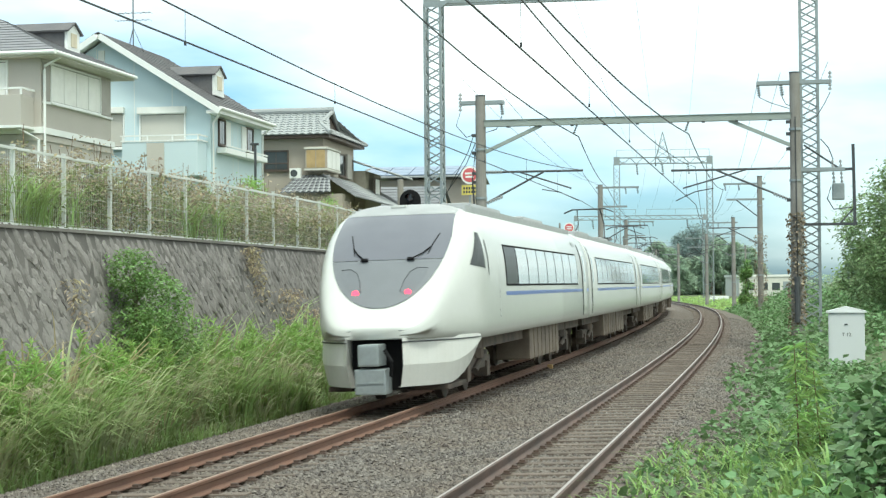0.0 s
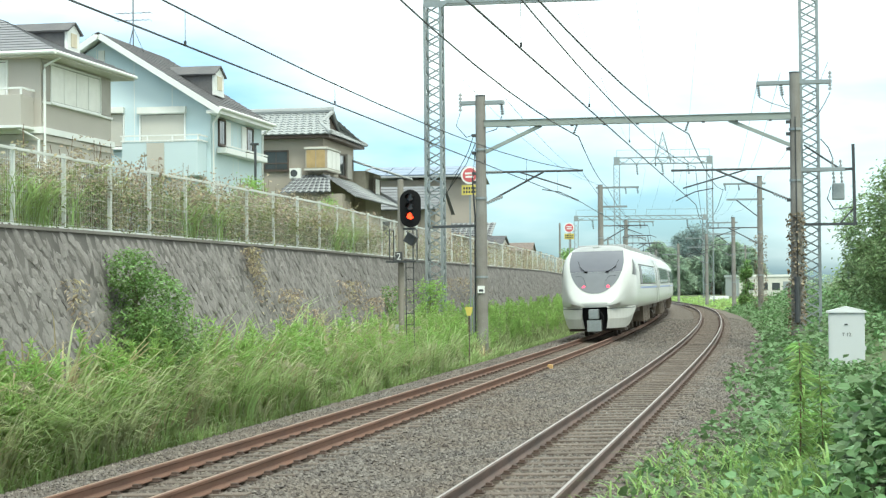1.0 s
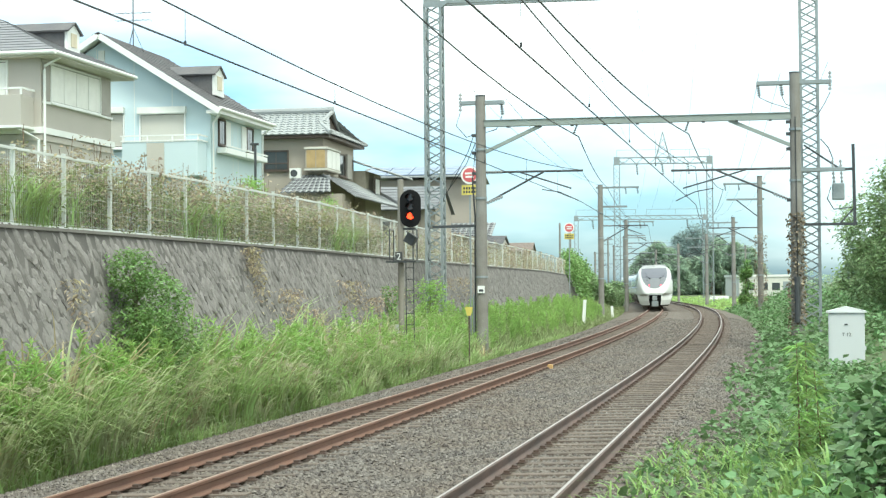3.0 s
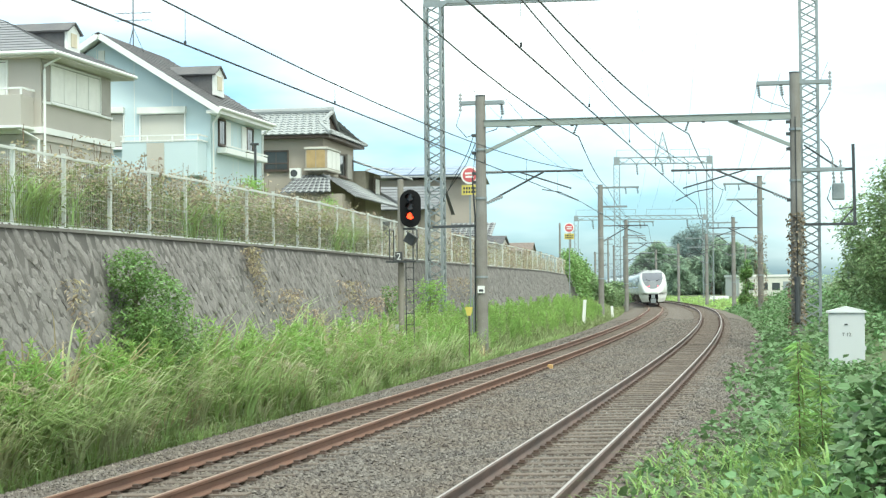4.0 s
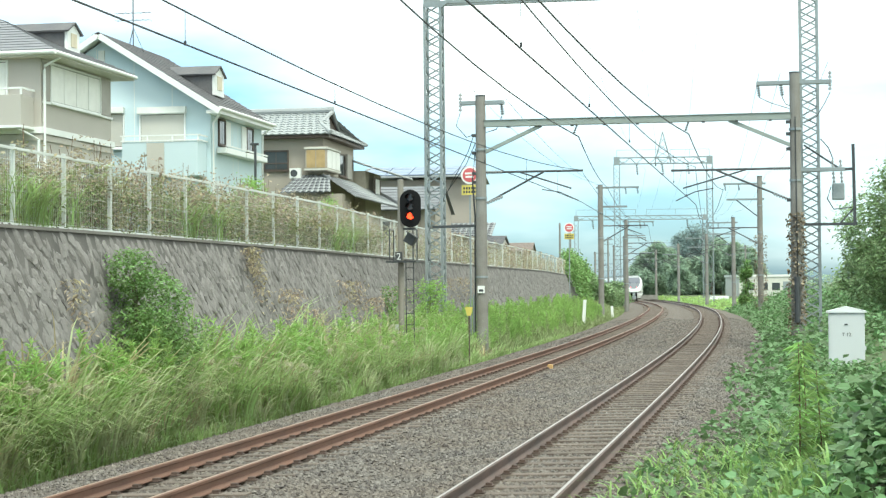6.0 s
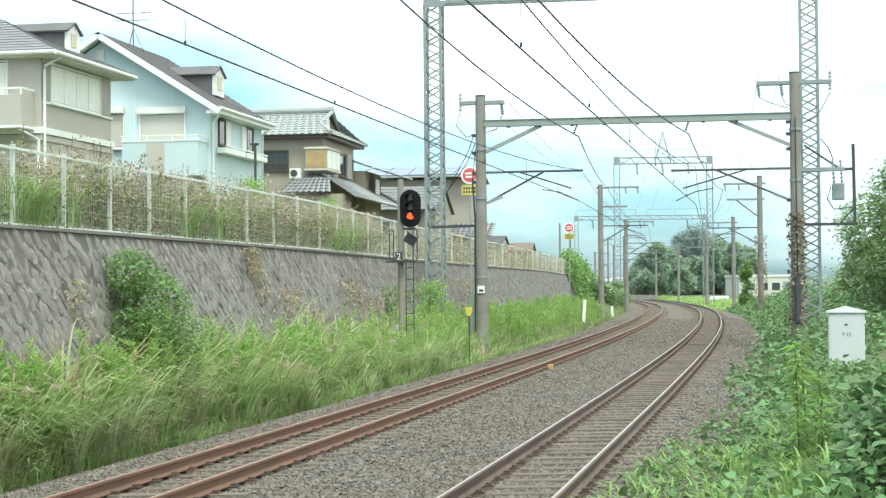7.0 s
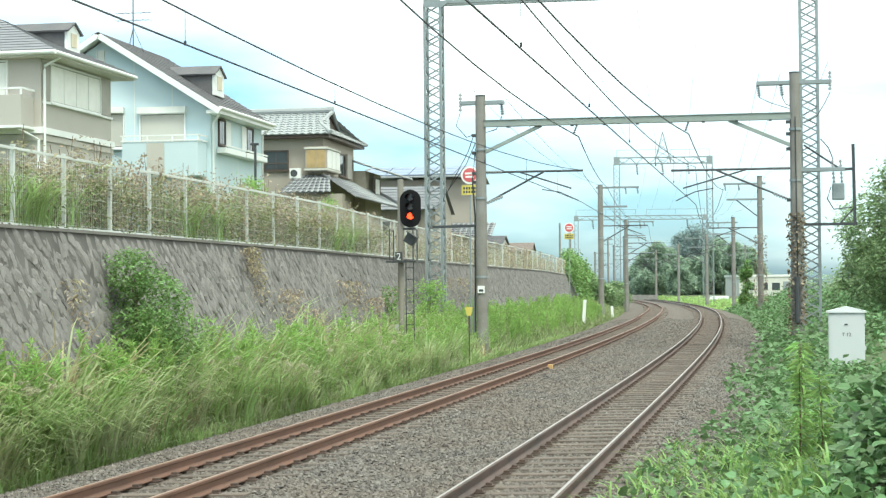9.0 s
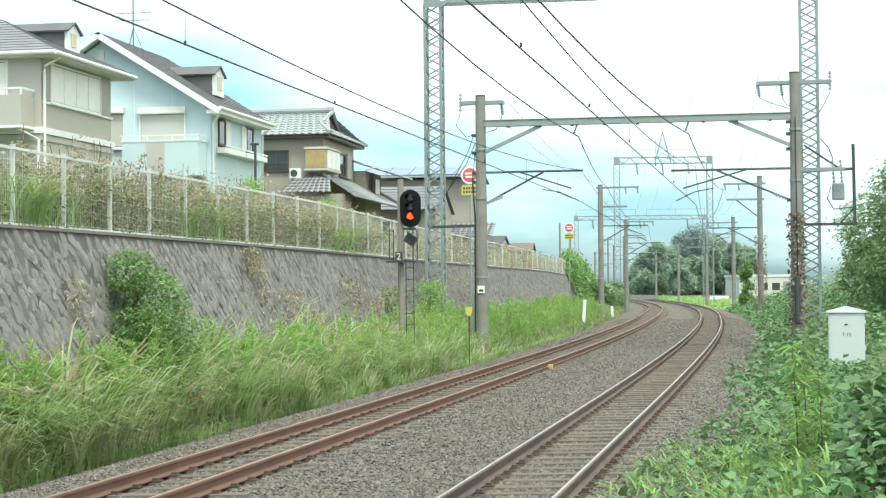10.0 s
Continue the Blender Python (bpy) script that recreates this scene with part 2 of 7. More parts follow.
# ---- the line's plan: track 1 centre by distance s, offsets o to its right ----
GAUGE, SPACING, CANT = 1.132, 3.850, 0.0241
KNOTS_S = [-60, 0, 40, 80, 120, 170, 230, 300, 700]
KNOTS_K = [0.0, -0.00011, 0.000557, 0.000723, 0.000613, 0.0006, 0.000695, 0.0012, 0.0016]
S_AX = np.arange(-60, 700.5, 0.5)
K_AX = np.interp(S_AX, KNOTS_S, KNOTS_K)
T_AX = np.cumsum(K_AX) * 0.5
T_AX += 1.37792 - np.interp(0, S_AX, T_AX)
X_AX, Y_AX = np.cumsum(np.cos(T_AX)) * 0.5, np.cumsum(np.sin(T_AX)) * 0.5
X_AX += -3.979 - np.interp(0, S_AX, X_AX)
Y_AX += 13.832 - np.interp(0, S_AX, Y_AX)


def dip(s):
    """The line falls away slightly in the distance."""
    return np.interp(s, [0, 110, 157, 182, 220, 260, 330, 700], [0, 0, -0.2, -0.3, -0.42, -0.5, -0.55, -0.6])


def heading(s):
    return float(np.interp(s, S_AX, T_AX))


def place(s, o=0.0, z=0.0):
    """A point of the plan."""
    t = np.interp(s, S_AX, T_AX)
    return Vector((float(np.interp(s, S_AX, X_AX) + math.sin(t) * o), float(np.interp(s, S_AX, Y_AX) - math.cos(t) * o), z + float(dip(s))))


def placed(s, o=0.0, z=0.0, turn=0.0):
    """A pose on the plan whose y axis runs along the line and x to its right."""
    p = place(s, o, z)
    return Matrix.Translation(p) @ Matrix.Rotation(heading(s) - math.pi / 2 + radians(turn), 4, "Z")


def places(s, o, z):
    """Many points of the plan at once, as an array."""
    t = np.interp(s, S_AX, T_AX)
    return np.stack([np.interp(s, S_AX, X_AX) + np.sin(t) * o, np.interp(s, S_AX, Y_AX) - np.cos(t) * o, z + dip(s)], 1)


def strip(name, ss, profile, material, parent=None, smooth=False, closed=False):
    """A sheet swept along the line: profile gives (o, z), or a function of s that does."""
    verts, faces = [], []
    for s in ss:
        prof = profile(s) if callable(profile) else profile
        verts += [place(s, o, z) for o, z in prof]
    n = len(verts) // len(ss)
    for i in range(len(ss) - 1):
        for j in range(n if closed else n - 1):
            a, b = i * n + j, i * n + (j + 1) % n
            faces.append((a, b, b + n, a + n))
    if closed:
        faces += [tuple(range(n))[::-1], tuple(range(len(verts) - n, len(verts)))]
    return flat(name, verts, faces, material, parent, smooth)


def wall_o(s):
    """Offset of the retaining wall's top edge."""
    return float(np.interp(s, [-60, 5, 15, 21, 31, 39, 51, 76, 110, 140, 160], [-4.2, -4.45, -4.6, -4.8, -5.2, -5.75, -6.55, -7.3, -7.75, -7.9, -8.0]))


WALL_TOP = 2.98


def ground_z(o):
    return np.interp(o, [-300, -9, -5, -3.2, -2.4, 6.2, 7.0, 9.0, 14, 60], [-0.1, 0.1, -0.1, -0.45, -0.75, -0.75, -0.35, 0.15, 0.3, -0.3])


# ---- ground sheet ----
def build_ground():
    xs = np.concatenate([[-4000, -1500, -600, -250, -120, -60, -40], np.arange(-26, 44, 1.6), [48, 56, 70, 100, 160, 300, 700, 1600, 4000]])
    ys = np.concatenate([[-600, -200, -80, -30], np.arange(-10, 120, 2), np.arange(120, 330, 4), [350, 400, 500, 700, 1000, 1600, 2600, 4500]])
    gx, gy = np.meshgrid(xs, ys)
    X, Y = gx.ravel(), gy.ravel()
    S, O = np.zeros(len(X)), np.zeros(len(X))
    for i in range(len(X)):
        k = int(np.argmin((X_AX[::2] - X[i]) ** 2 + (Y_AX[::2] - Y[i]) ** 2)) * 2
        S[i] = S_AX[k]
        O[i] = (X[i] - X_AX[k]) * math.sin(T_AX[k]) - (Y[i] - Y_AX[k]) * math.cos(T_AX[k])
    Z = ground_z(O) + dip(S) + np.random.default_rng(3).normal(0, 0.03, len(X))
    Z = np.where(np.abs(X) > 600, -0.4, Z)
    nx = len(xs)
    faces = [(j * nx + i, j * nx + i + 1, (j + 1) * nx + i + 1, (j + 1) * nx + i) for j in range(len(ys) - 1) for i in range(nx - 1)]
    g = flat("ground", np.stack([X, Y, Z], 1), faces, M_EARTH, smooth=True)
    tagged(g, "weedy earth ground along the railway line", "ground", kind="structure")


build_ground()
S_LINE = list(np.arange(-50, 40, 2.0)) + list(np.arange(40, 330, 2.5))


def canted(o, z):
    c = SPACING if o > SPACING / 2 else 0.0
    return z + (o - c) * CANT if abs(o - c) < 1.6 else z


BED = [(-3.1, -0.62), (-2.55, -0.42), (-1.75, -0.235), (-1.2, -0.215), (-0.44, -0.205), (0.44, -0.19), (1.2, -0.175), (1.55, -0.19), (1.91, -0.27), (2.3, -0.25), (2.65, -0.215),
       (3.42, -0.205), (4.28, -0.19), (5.0, -0.175), (5.5, -0.22), (6.2, -0.42), (7.2, -0.75)]
tagged(strip("ballast_bed", S_LINE, BED, M_BALLAST, smooth=True), "grey-brown crushed-stone ballast bed under two tracks", "ballast", kind="structure")


def build_track(name, c, web, head, label):
    t = thing(name, label, "railway track", "pair of railway tracks", kind="structure")
    prof = [(-0.065, -0.153), (0.065, -0.153), (0.065, -0.14), (0.02, -0.125), (0.009, -0.11), (0.009, -0.05), (0.032, -0.035), (0.033, -0.008), (0.027, 0.0), (0.010, 0.001),
            (-0.020, 0.001), (-0.027, 0.0), (-0.033, -0.008), (-0.032, -0.035), (-0.009, -0.05), (-0.009, -0.11), (-0.02, -0.125), (-0.065, -0.14)]
    for side in (-1, 1):
        o = side * GAUGE / 2
        r = strip("rail", S_LINE, [(c + o + a, b + (o + a) * CANT) for a, b in prof], [web, head], t, closed=True)
        tagged(r, "worn steel rail")
        n = len(prof)
        for p in r.data.polygons:
            if p.index < (len(S_LINE) - 1) * n and p.index % n == 9:
                p.material_index = 1
    bm = bmesh.new()
    box(bm, -1.03, 1.03, -0.105, 0.105, -0.32, -0.158, bevel=0.012)
    me = bpy.data.meshes.new("sleeper")
    bm.to_mesh(me)
    bm.free()
    me.materials.append(M_SLEEPER)
    rng = random.Random(5)
    tilt = Matrix.Rotation(-CANT, 4, "Y")
    fast = bmesh.new()
    for i in range(290):
        s = -4 + i * 0.62
        m = placed(s, c) @ tilt
        sl = new("sleeper", me)
        sl.parent = t
        sl.matrix_basis = m @ pose(rng.uniform(-0.02, 0.02), rng.uniform(-0.02, 0.02), rng.uniform(-0.008, 0.004), 0, 0, rng.uniform(-0.8, 0.8))
        if s < 95:
            for side in (-1, 1):
                o = side * GAUGE / 2
                box(fast, o - 0.16, o + 0.16, -0.075, 0.075, -0.158, -0.146, m)
                for q in (-1, 1):
                    box(fast, o + q * 0.105 - 0.035, o + q * 0.105 + 0.035, -0.04, 0.04, -0.146, -0.118, m)
    f = part("rail_fastening", fast, M_PLATE, t, "dark rusty rail clips and plates")
    f["kind"] = "stuff"


build_track("track_1", 0.0, M_RAIL_RUST, M_RAIL_TOP_RUST, "rusty railway track with brown rails on sleepers")
build_track("track_2", SPACING, M_RAIL_DARK, M_RAIL_TOP, "railway track with shiny worn rail heads on sleepers")


# ---- retaining wall, terrace, fence ----
def build_wall():
    ss = list(np.arange(-30, 158, 2.0))
    strip("terrace_ground", ss, lambda s: [(wall_o(s) - 0.02, WALL_TOP - 0.06), (wall_o(s) - 4, WALL_TOP), (wall_o(s) - 12, WALL_TOP + 0.1), (wall_o(s) - 70, WALL_TOP + 0.3)], M_EARTH)
    tagged(bpy.data.objects["terrace_ground"], "weedy raised terrace behind the retaining wall", "ground", kind="structure")
    wall = strip("retaining_wall", ss, lambda s: [(wall_o(s) + 0.95, -0.5), (wall_o(s) + 0.06, WALL_TOP - 0.05), (wall_o(s) - 0.4, WALL_TOP - 0.05), (wall_o(s) - 0.4, -0.5)], M_JOINT, closed=True)
    tagged(wall, "grey sloping retaining wall of slanted split stones", "retaining wall", kind="structure")
    cop = strip("coping", ss, lambda s: [(wall_o(s) + 0.10, WALL_TOP - 0.05), (wall_o(s) + 0.10, WALL_TOP), (wall_o(s) - 0.42, WALL_TOP), (wall_o(s) - 0.42, WALL_TOP - 0.05)], M_COPING, wall, closed=True)
    tagged(cop, "weathered concrete coping")
    # slanted stones, laid like scales with dark joints between them
    rng = random.Random(11)
    shapes = []
    for k in range(14):
        bm = bmesh.new()
        outline = [(0.01, -0.235), (0.115, -0.11), (0.095, 0.1), (-0.01, 0.235), (-0.115, 0.11), (-0.095, -0.1)]
        outline = [(a + rng.uniform(-0.028, 0.028), b + rng.uniform(-0.05, 0.05)) for a, b in outline]
        base = [bm.verts.new((a, 0, b)) for a, b in outline]
        rim = [bm.verts.new((a * 0.95, -0.02 - rng.uniform(0, 0.05), b * 0.95)) for a, b in outline]
        top = [bm.verts.new((a * 0.55 + rng.uniform(-0.02, 0.02), -0.065 - rng.uniform(0, 0.045), b * 0.55 + rng.uniform(-0.03, 0.03))) for a, b in outline]
        for i in range(6):
            j = (i + 1) % 6
            bm.faces.new((base[i], base[j], rim[j], rim[i]))
            bm.faces.new((rim[i], rim[j], top[j], top[i]))
        bm.faces.new(top)
        bmesh.ops.recalc_face_normals(bm, faces=bm.faces[:])
        me = bpy.data.meshes.new("wall_stone")
        bm.to_mesh(me)
        bm.free()
        me.materials.append(M_WALLSTONE)
        shapes.append(me)
    verts, faces = [], []
    parts = 0
    step, rise = 0.172, 0.27
    for col in range(int(152 / step)):
        s = 4 + col * step
        for row in range(-1, 13):
            if s > 60 and row < 3:
                continue
            z = 0.05 + row * rise + (col % 2) * rise / 2
            z += rng.uniform(-0.03, 0.03)
            if not 0.1 < z < WALL_TOP - 0.15:
                continue
            f = (WALL_TOP - 0.1 - z) / 3.37
            o = wall_o(s) + 0.06 + 0.89 * f
            m = placed(s, o, z) @ pose(0, 0, 0, 0, 0, 90) @ pose(0, 0, 0, -15, 0, 0) @ pose(0, 0.012, 0, rng.uniform(-4, 4), rng.uniform(-14, 14) - 17, rng.uniform(-6, 6)) @ Matrix.Diagonal((rng.uniform(0.84, 1.04), rng.uniform(0.2, 0.6), rng.uniform(0.86, 1.08), 1))
            me = rng.choice(shapes)
            if 13 < s < 25 and z > 1.3 and parts < 300:
                st = new("wall_stone", me)
                st.parent, st.matrix_basis = wall, m
                parts += 1
            else:
                n = len(verts)
                verts += [m @ v.co for v in me.vertices]
                faces += [tuple(n + i for i in p.vertices) for p in me.polygons]
    far = flat("wall_stones", verts, faces, M_WALLSTONE, wall)
    far["kind"] = "stuff"


build_wall()


def build_fence():
    fence = thing("fence", "white wire-mesh fence on the retaining wall's coping", "fence")
    bm = bmesh.new()
    box(bm, -0.028, 0.028, -0.028, 0.028, -0.06, 1.27, bevel=0.006)
    box(bm, -0.033, 0.033, -0.033, 0.033, 1.27, 1.29)
    post = bpy.data.meshes.new("post")
    bm.to_mesh(post)
    bm.free()
    post.materials.append(M_FENCE)
    bm = bmesh.new()
    for z in (0.08, 0.32, 0.56, 0.8, 1.04, 1.2):
        bar(bm, (0.03, -1.0, z), (0.03, 1.0, z), 0.0045)
    for i in range(25):
        y = -0.96 + i * 0.08
        bar(bm, (0.036, y, 0.04), (0.036, y, 1.2), 0.0028)
    bar(bm, (0.03, -1.0, 1.225), (0.03, 1.0, 1.225), 0.03, 0.045)
    bar(bm, (0.03, -1.0, 0.03), (0.03, 1.0, 0.03), 0.03, 0.035)
    panel = bpy.data.meshes.new("mesh_panel")
    bm.to_mesh(panel)
    bm.free()
    panel.materials.append(M_FENCE)
    stations = [11.18 + 1.9 * i + 0.037 * i * i for i in range(-5, 40)]
    for s0, s1 in zip(stations, stations[1:]):
        rise = float(np.interp(s0, [13, 29], [0.945, 1.02]))
        ob = new("post", post)
        ob.parent = fence
        ob.matrix_basis = placed(s0, wall_o(s0) - 0.12, WALL_TOP) @ Matrix.Diagonal((1, 1, rise, 1))
        a, b = place(s0, wall_o(s0) - 0.12, WALL_TOP), place(s1, wall_o(s1) - 0.12, WALL_TOP)
        ob = new("mesh_panel", panel)
        ob.parent = fence
        d = b - a
        ob.matrix_basis = Matrix.Translation((a + b) / 2) @ Matrix.Rotation(math.atan2(d.y, d.x) - math.pi / 2, 4, "Z") @ Matrix.Diagonal((1, d.length / 2.0, rise, 1))


build_fence()


# ---- the train ----
def section(u, nose):
    """Half of the body's outline at u metres from the nose tip, from the bottom to the roof: (x, z)."""
    hw, top, bot = 1.455, 3.50, 1.04
    r_side = 0.0
    if nose and u < 5.2:
        k = max(u - 0.42, 0.0)
        hw = 1.455 * math.sqrt(1 - (1 - min(k / 2.75, 1.0)) ** 2) + 0.42 * (1 - min(k / 2.75, 1.0)) ** 4
        lift = min(k / 2.8, 1.0)
        top = 1.34 + 2.16 * (1 - (1 - lift) ** 1.75) ** 1.06
        bot = 1.15 - 0.11 * min(k / 2.5, 1)
    pts = [(hw * 0.80, bot), (hw * 0.955, bot + 0.03), (hw * 0.985, bot + 0.14)]
    h = top - bot
    ex = 3.8
    base = bot + min(0.45, h * 0.4)
    pts.append((hw, base - (base - bot) * 0.35))
    for i in range(17):
        a = i / 16 * math.pi / 2
        x, z = math.cos(a) ** (2 / ex), math.sin(a) ** (2 / ex)
        pts.append((hw * x, base + (top - base) * z))
    return pts


def loft(us, nose):
    bm = bmesh.new()
    rings = []
    for u in us:
        half = section(u, nose)
        full = half + [(-x, z) for x, z in half[-2::-1]]
        rings.append([bm.verts.new((x, u, z)) for x, z in full])
    for a, b in zip(rings, rings[1:]):
        for i in range(len(a) - 1):
            bm.faces.new((a[i], a[i + 1], b[i + 1], b[i]))
        bm.faces.new((a[-1], a[0], b[0], b[-1]))
    bm.faces.new(rings[0])
    bm.faces.new(rings[-1][::-1])
    bmesh.ops.recalc_face_normals(bm, faces=bm.faces[:])
    return bm


def side_x(z):
    """The body side's half width at height z."""
    pts = section(9, False)
    return float(np.interp(z, [p[1] for p in pts], [p[0] for p in pts]))


def side_patch(y0, y1, z0, z1, side, out, nz=4):
    bm = bmesh.new()
    rows = []
    for i in range(nz + 1):
        z = z0 + (z1 - z0) * i / nz
        x = side_x(z) + out
        rows.append([bm.verts.new((side * x, y, z)) for y in (y0, y1)])
    for a, b in zip(rows, rows[1:]):
        bm.faces.new((a[0], a[1], b[1], b[0]))
    bmesh.ops.recalc_face_normals(bm, faces=bm.faces[:])
    if (bm.faces[:][0].normal.x * side) < 0:
        bmesh.ops.reverse_faces(bm, faces=bm.faces[:])
    return bm


def bogie(parent, y):
    for yy in (y - 1.05, y + 1.05):
        bm = bmesh.new()
        for x in (-0.56, 0.56):
            tube(bm, [(x - 0.06, yy, 0.43), (x + 0.06, yy, 0.43)], 0.43, 20)
        tube(bm, [(-0.6, yy, 0.43), (0.6, yy, 0.43)], 0.08, 8)
        part("wheelset", bm, M_UNDER, parent, "dusty steel wheels on an axle")
    bm = bmesh.new()
    for x in (-0.95, 0.95):
        box(bm, x - 0.09, x + 0.09, y - 1.5, y + 1.5, 0.45, 0.68, bevel=0.04)
        for yy in (y - 1.05, y + 1.05):
            box(bm, x - 0.13, x + 0.13, yy - 0.17, yy + 0.17, 0.28, 0.58, bevel=0.03)
        tube(bm, [(x * 1.15, y - 0.6, 0.45), (x * 1.15, y + 0.6, 0.75)], 0.06, 8)
        tube(bm, [(x, y, 0.66), (x, y, 1.05)], 0.22, 12)
    part("bogie_frame", bm, M_UNDER, parent, "dusty brown bogie frame")


def build_car(nose, pantograph):
    car = thing("train_tail_car" if nose else "train_car", "white streamlined express train car with grey nose and red tail lights" if nose else "white express train car with blue stripe and sky-tinted windows",
                "train car", "cars of the express train")
    L = 20.3 if nose else 19.65
    if nose:
        us = [0.42, 0.43, 0.45, 0.48, 0.52, 0.58, 0.64, 0.72, 0.84, 0.95, 1.0, 1.25, 1.5, 1.75, 2.0, 2.3, 2.6, 2.9, 3.3, 3.7, 4.3, 5.2, 9, 14, L]
    else:
        us = [0, 0.01, 4, 9, 14, L - 0.01, L]
    bm = loft(us, nose)
    tree = BVHTree.FromBMesh(bm)
    part("body", bm, M_TRAIN, car, "glossy white car body", smooth=True)
    for side in (-1, 1):
        # window band, framed panes set proud of the body
        w0, w1 = (5.45, 17.6) if nose else (2.3, 17.4)
        part("window_band", side_patch(w0 - 0.06, w1 + 0.06, 1.98, 2.78, side, 0.004), M_BLACK, car, "dark window surround")
        n = 8 if nose else 9
        step = (w1 - w0) / n
        for i in range(n):
            # the tail car's first pane stays dark, without the painted sky
            part("window_pane", side_patch(w0 + i * step + 0.05, w0 + (i + 1) * step - 0.05, 2.02, 2.74, side, 0.009), M_CABGLASS if nose and i == 0 else M_WINDOW, car, "glass pane with its reflection put into the tint")
        part("blue_stripe", side_patch(w0 - 0.1, L - 0.15, 1.80, 1.875, side, 0.005), M_BLUE, car, "thin blue waist stripe")
        for dy in ((L - 1.45,) if nose else (0.55, L - 1.35)):
            part("door", side_patch(dy, dy + 0.8, 1.2, 3.02, side, 0.006, 8), M_TRAIN, car, "white passenger door")
            # flat black strip paints the shade of the recess beside the door
            for e in (dy - 0.18,):
                part("door_recess_shade", side_patch(e, e + 0.18, 1.18, 3.05, side, 0.008, 8), M_BLACK, car)
            part("door_window", side_patch(dy + 0.25, dy + 0.55, 2.05, 2.75, side, 0.01), M_WINDOW, car)
        for k in range(2):
            part("side_grille", side_patch(L - 2.3 - k * 0.35, L - 2.2 - k * 0.35, 2.98, 3.12, side, 0.006), M_STEEL_DARK, car)
        # skirts and boxes below the floor
        for a, b in ((9.4, 11.9), (12.0, 14.4)) if nose else ((5.4, 7.0), (7.3, 9.9), (10.3, 13.4)):
            bm = bmesh.new()
            box(bm, min(side * 0.55, side * 1.30), max(side * 0.55, side * 1.30), a, b, 0.40, 1.12, bevel=0.03)
            for k in range(1, 4):
                y = a + (b - a) * k / 4
                box(bm, side * 1.30 - 0.012, side * 1.30 + 0.012, y - 0.015, y + 0.015, 0.36, 1.08)
            part("underfloor_box", bm, M_UNDERBOX, car, "dusty brown equipment box")
    bm = bmesh.new()
    box(bm, -1.15, 1.15, 3.6 if nose else 0.3, L - 0.3, 0.85, 1.13)
    part("underframe", bm, M_UNDER, car, "dark dusty underframe")
    for y in ((4.2, 16.9) if nose else (2.95, 16.7)):
        bogie(car, y)
    for a, b in ((4.6, 8.2), (11.5, 14.8)) if nose else ((2.2, 5.4), (9, 12.2)):
        bm = bmesh.new()
        box(bm, -0.95, 0.95, a, b, 3.38, 3.57, bevel=0.08)
        part("roof_equipment", bm, M_ROOF, car, "grey roof air-conditioner housing")
    bm = bmesh.new()
    for x in (-0.98, 0.98):
        bar(bm, (x, 3.7 if nose else 0.6, 3.42), (x, L - 0.6, 3.42), 0.05, 0.12)
    part("roof_rail", bm, M_ROOF, car, "grey roof edge rail")
    bm = bmesh.new()
    box(bm, -1.2, 1.2, L, L + 0.5, 1.1, 3.2, bevel=0.08)
    part("gangway_bellows", bm, M_BLACK, car, "black gangway bellows")
    if pantograph:
        bm = bmesh.new()
        y = 15.5
        box(bm, -0.75, 0.75, y - 0.8, y + 0.8, 3.62, 3.70)
        for x in (-0.6, 0.6):
            tube(bm, [(x, y - 0.6, 3.7), (x * 0.8, y + 0.75, 4.25), (x * 0.7, y - 0.1, 4.78)], 0.025, 6)
        for dy in (-0.25, 0.05):
            tube(bm, [(-0.9, y + dy, 4.66), (-0.6, y + dy, 4.78), (0.6, y + dy, 4.78), (0.9, y + dy, 4.66)], 0.02, 6)
        part("pantograph", bm, M_STEEL_DARK, car, "raised dark steel pantograph")
    if not nose:
        return car
    # nose details, laid on the body's surface seen from behind
    def on_nose(x, z, out):
        hit, normal, _, _ = tree.ray_cast(Vector((x, -3, z)), Vector((0, 1, 0)))
        k = 0.97
        while hit is None and k > 0.5:
            hit, normal, _, _ = tree.ray_cast(Vector((x * k, -3, z)), Vector((0, 1, 0)))
            k -= 0.03
        if hit is None:
            return Vector((x, 3, z))
        if normal.y > 0:
            normal = -normal
        return hit + normal * out

    def half_at(z):
        if z < 2.9:
            return 1.03 * math.sqrt(max(0.0, 1 - ((2.9 - z) / 1.25) ** 2))
        return 1.03 - 0.05 * min(1, (z - 2.9) / 0.4)

    def patch(name, z0, z1, inset, out, material, label, rows=14, cols=18, half=None):
        bm = bmesh.new()
        grid = []
        for i in range(rows + 1):
            z = z0 + (z1 - z0) * i / rows
            hw = max(0.002, (half or half_at)(z) - inset)
            grid.append([bm.verts.new(on_nose(hw * (2 * j / cols - 1), z, out)) for j in range(cols + 1)])
        for a, b in zip(grid, grid[1:]):
            for j in range(cols):
                bm.faces.new((a[j], a[j + 1], b[j + 1], b[j]))
        bmesh.ops.recalc_face_normals(bm, faces=bm.faces[:])
        if sum(f.normal.y for f in bm.faces) > 0:
            bmesh.ops.reverse_faces(bm, faces=bm.faces[:])
        return part(name, bm, material, car, label, smooth=True)

    patch("nose_mask", 1.66, 2.46, 0, 0.014, M_MASK, "matt grey U-shaped nose mask", rows=22)
    patch("windscreen", 2.47, 3.27, 0.0, 0.014, M_SCREEN, "wide dark sloping windscreen")
    patch("roof_front", 3.275, 3.485, 0.0, 0.014, M_ROOF, "grey roof front above the windscreen", rows=6)
    bm = bmesh.new()
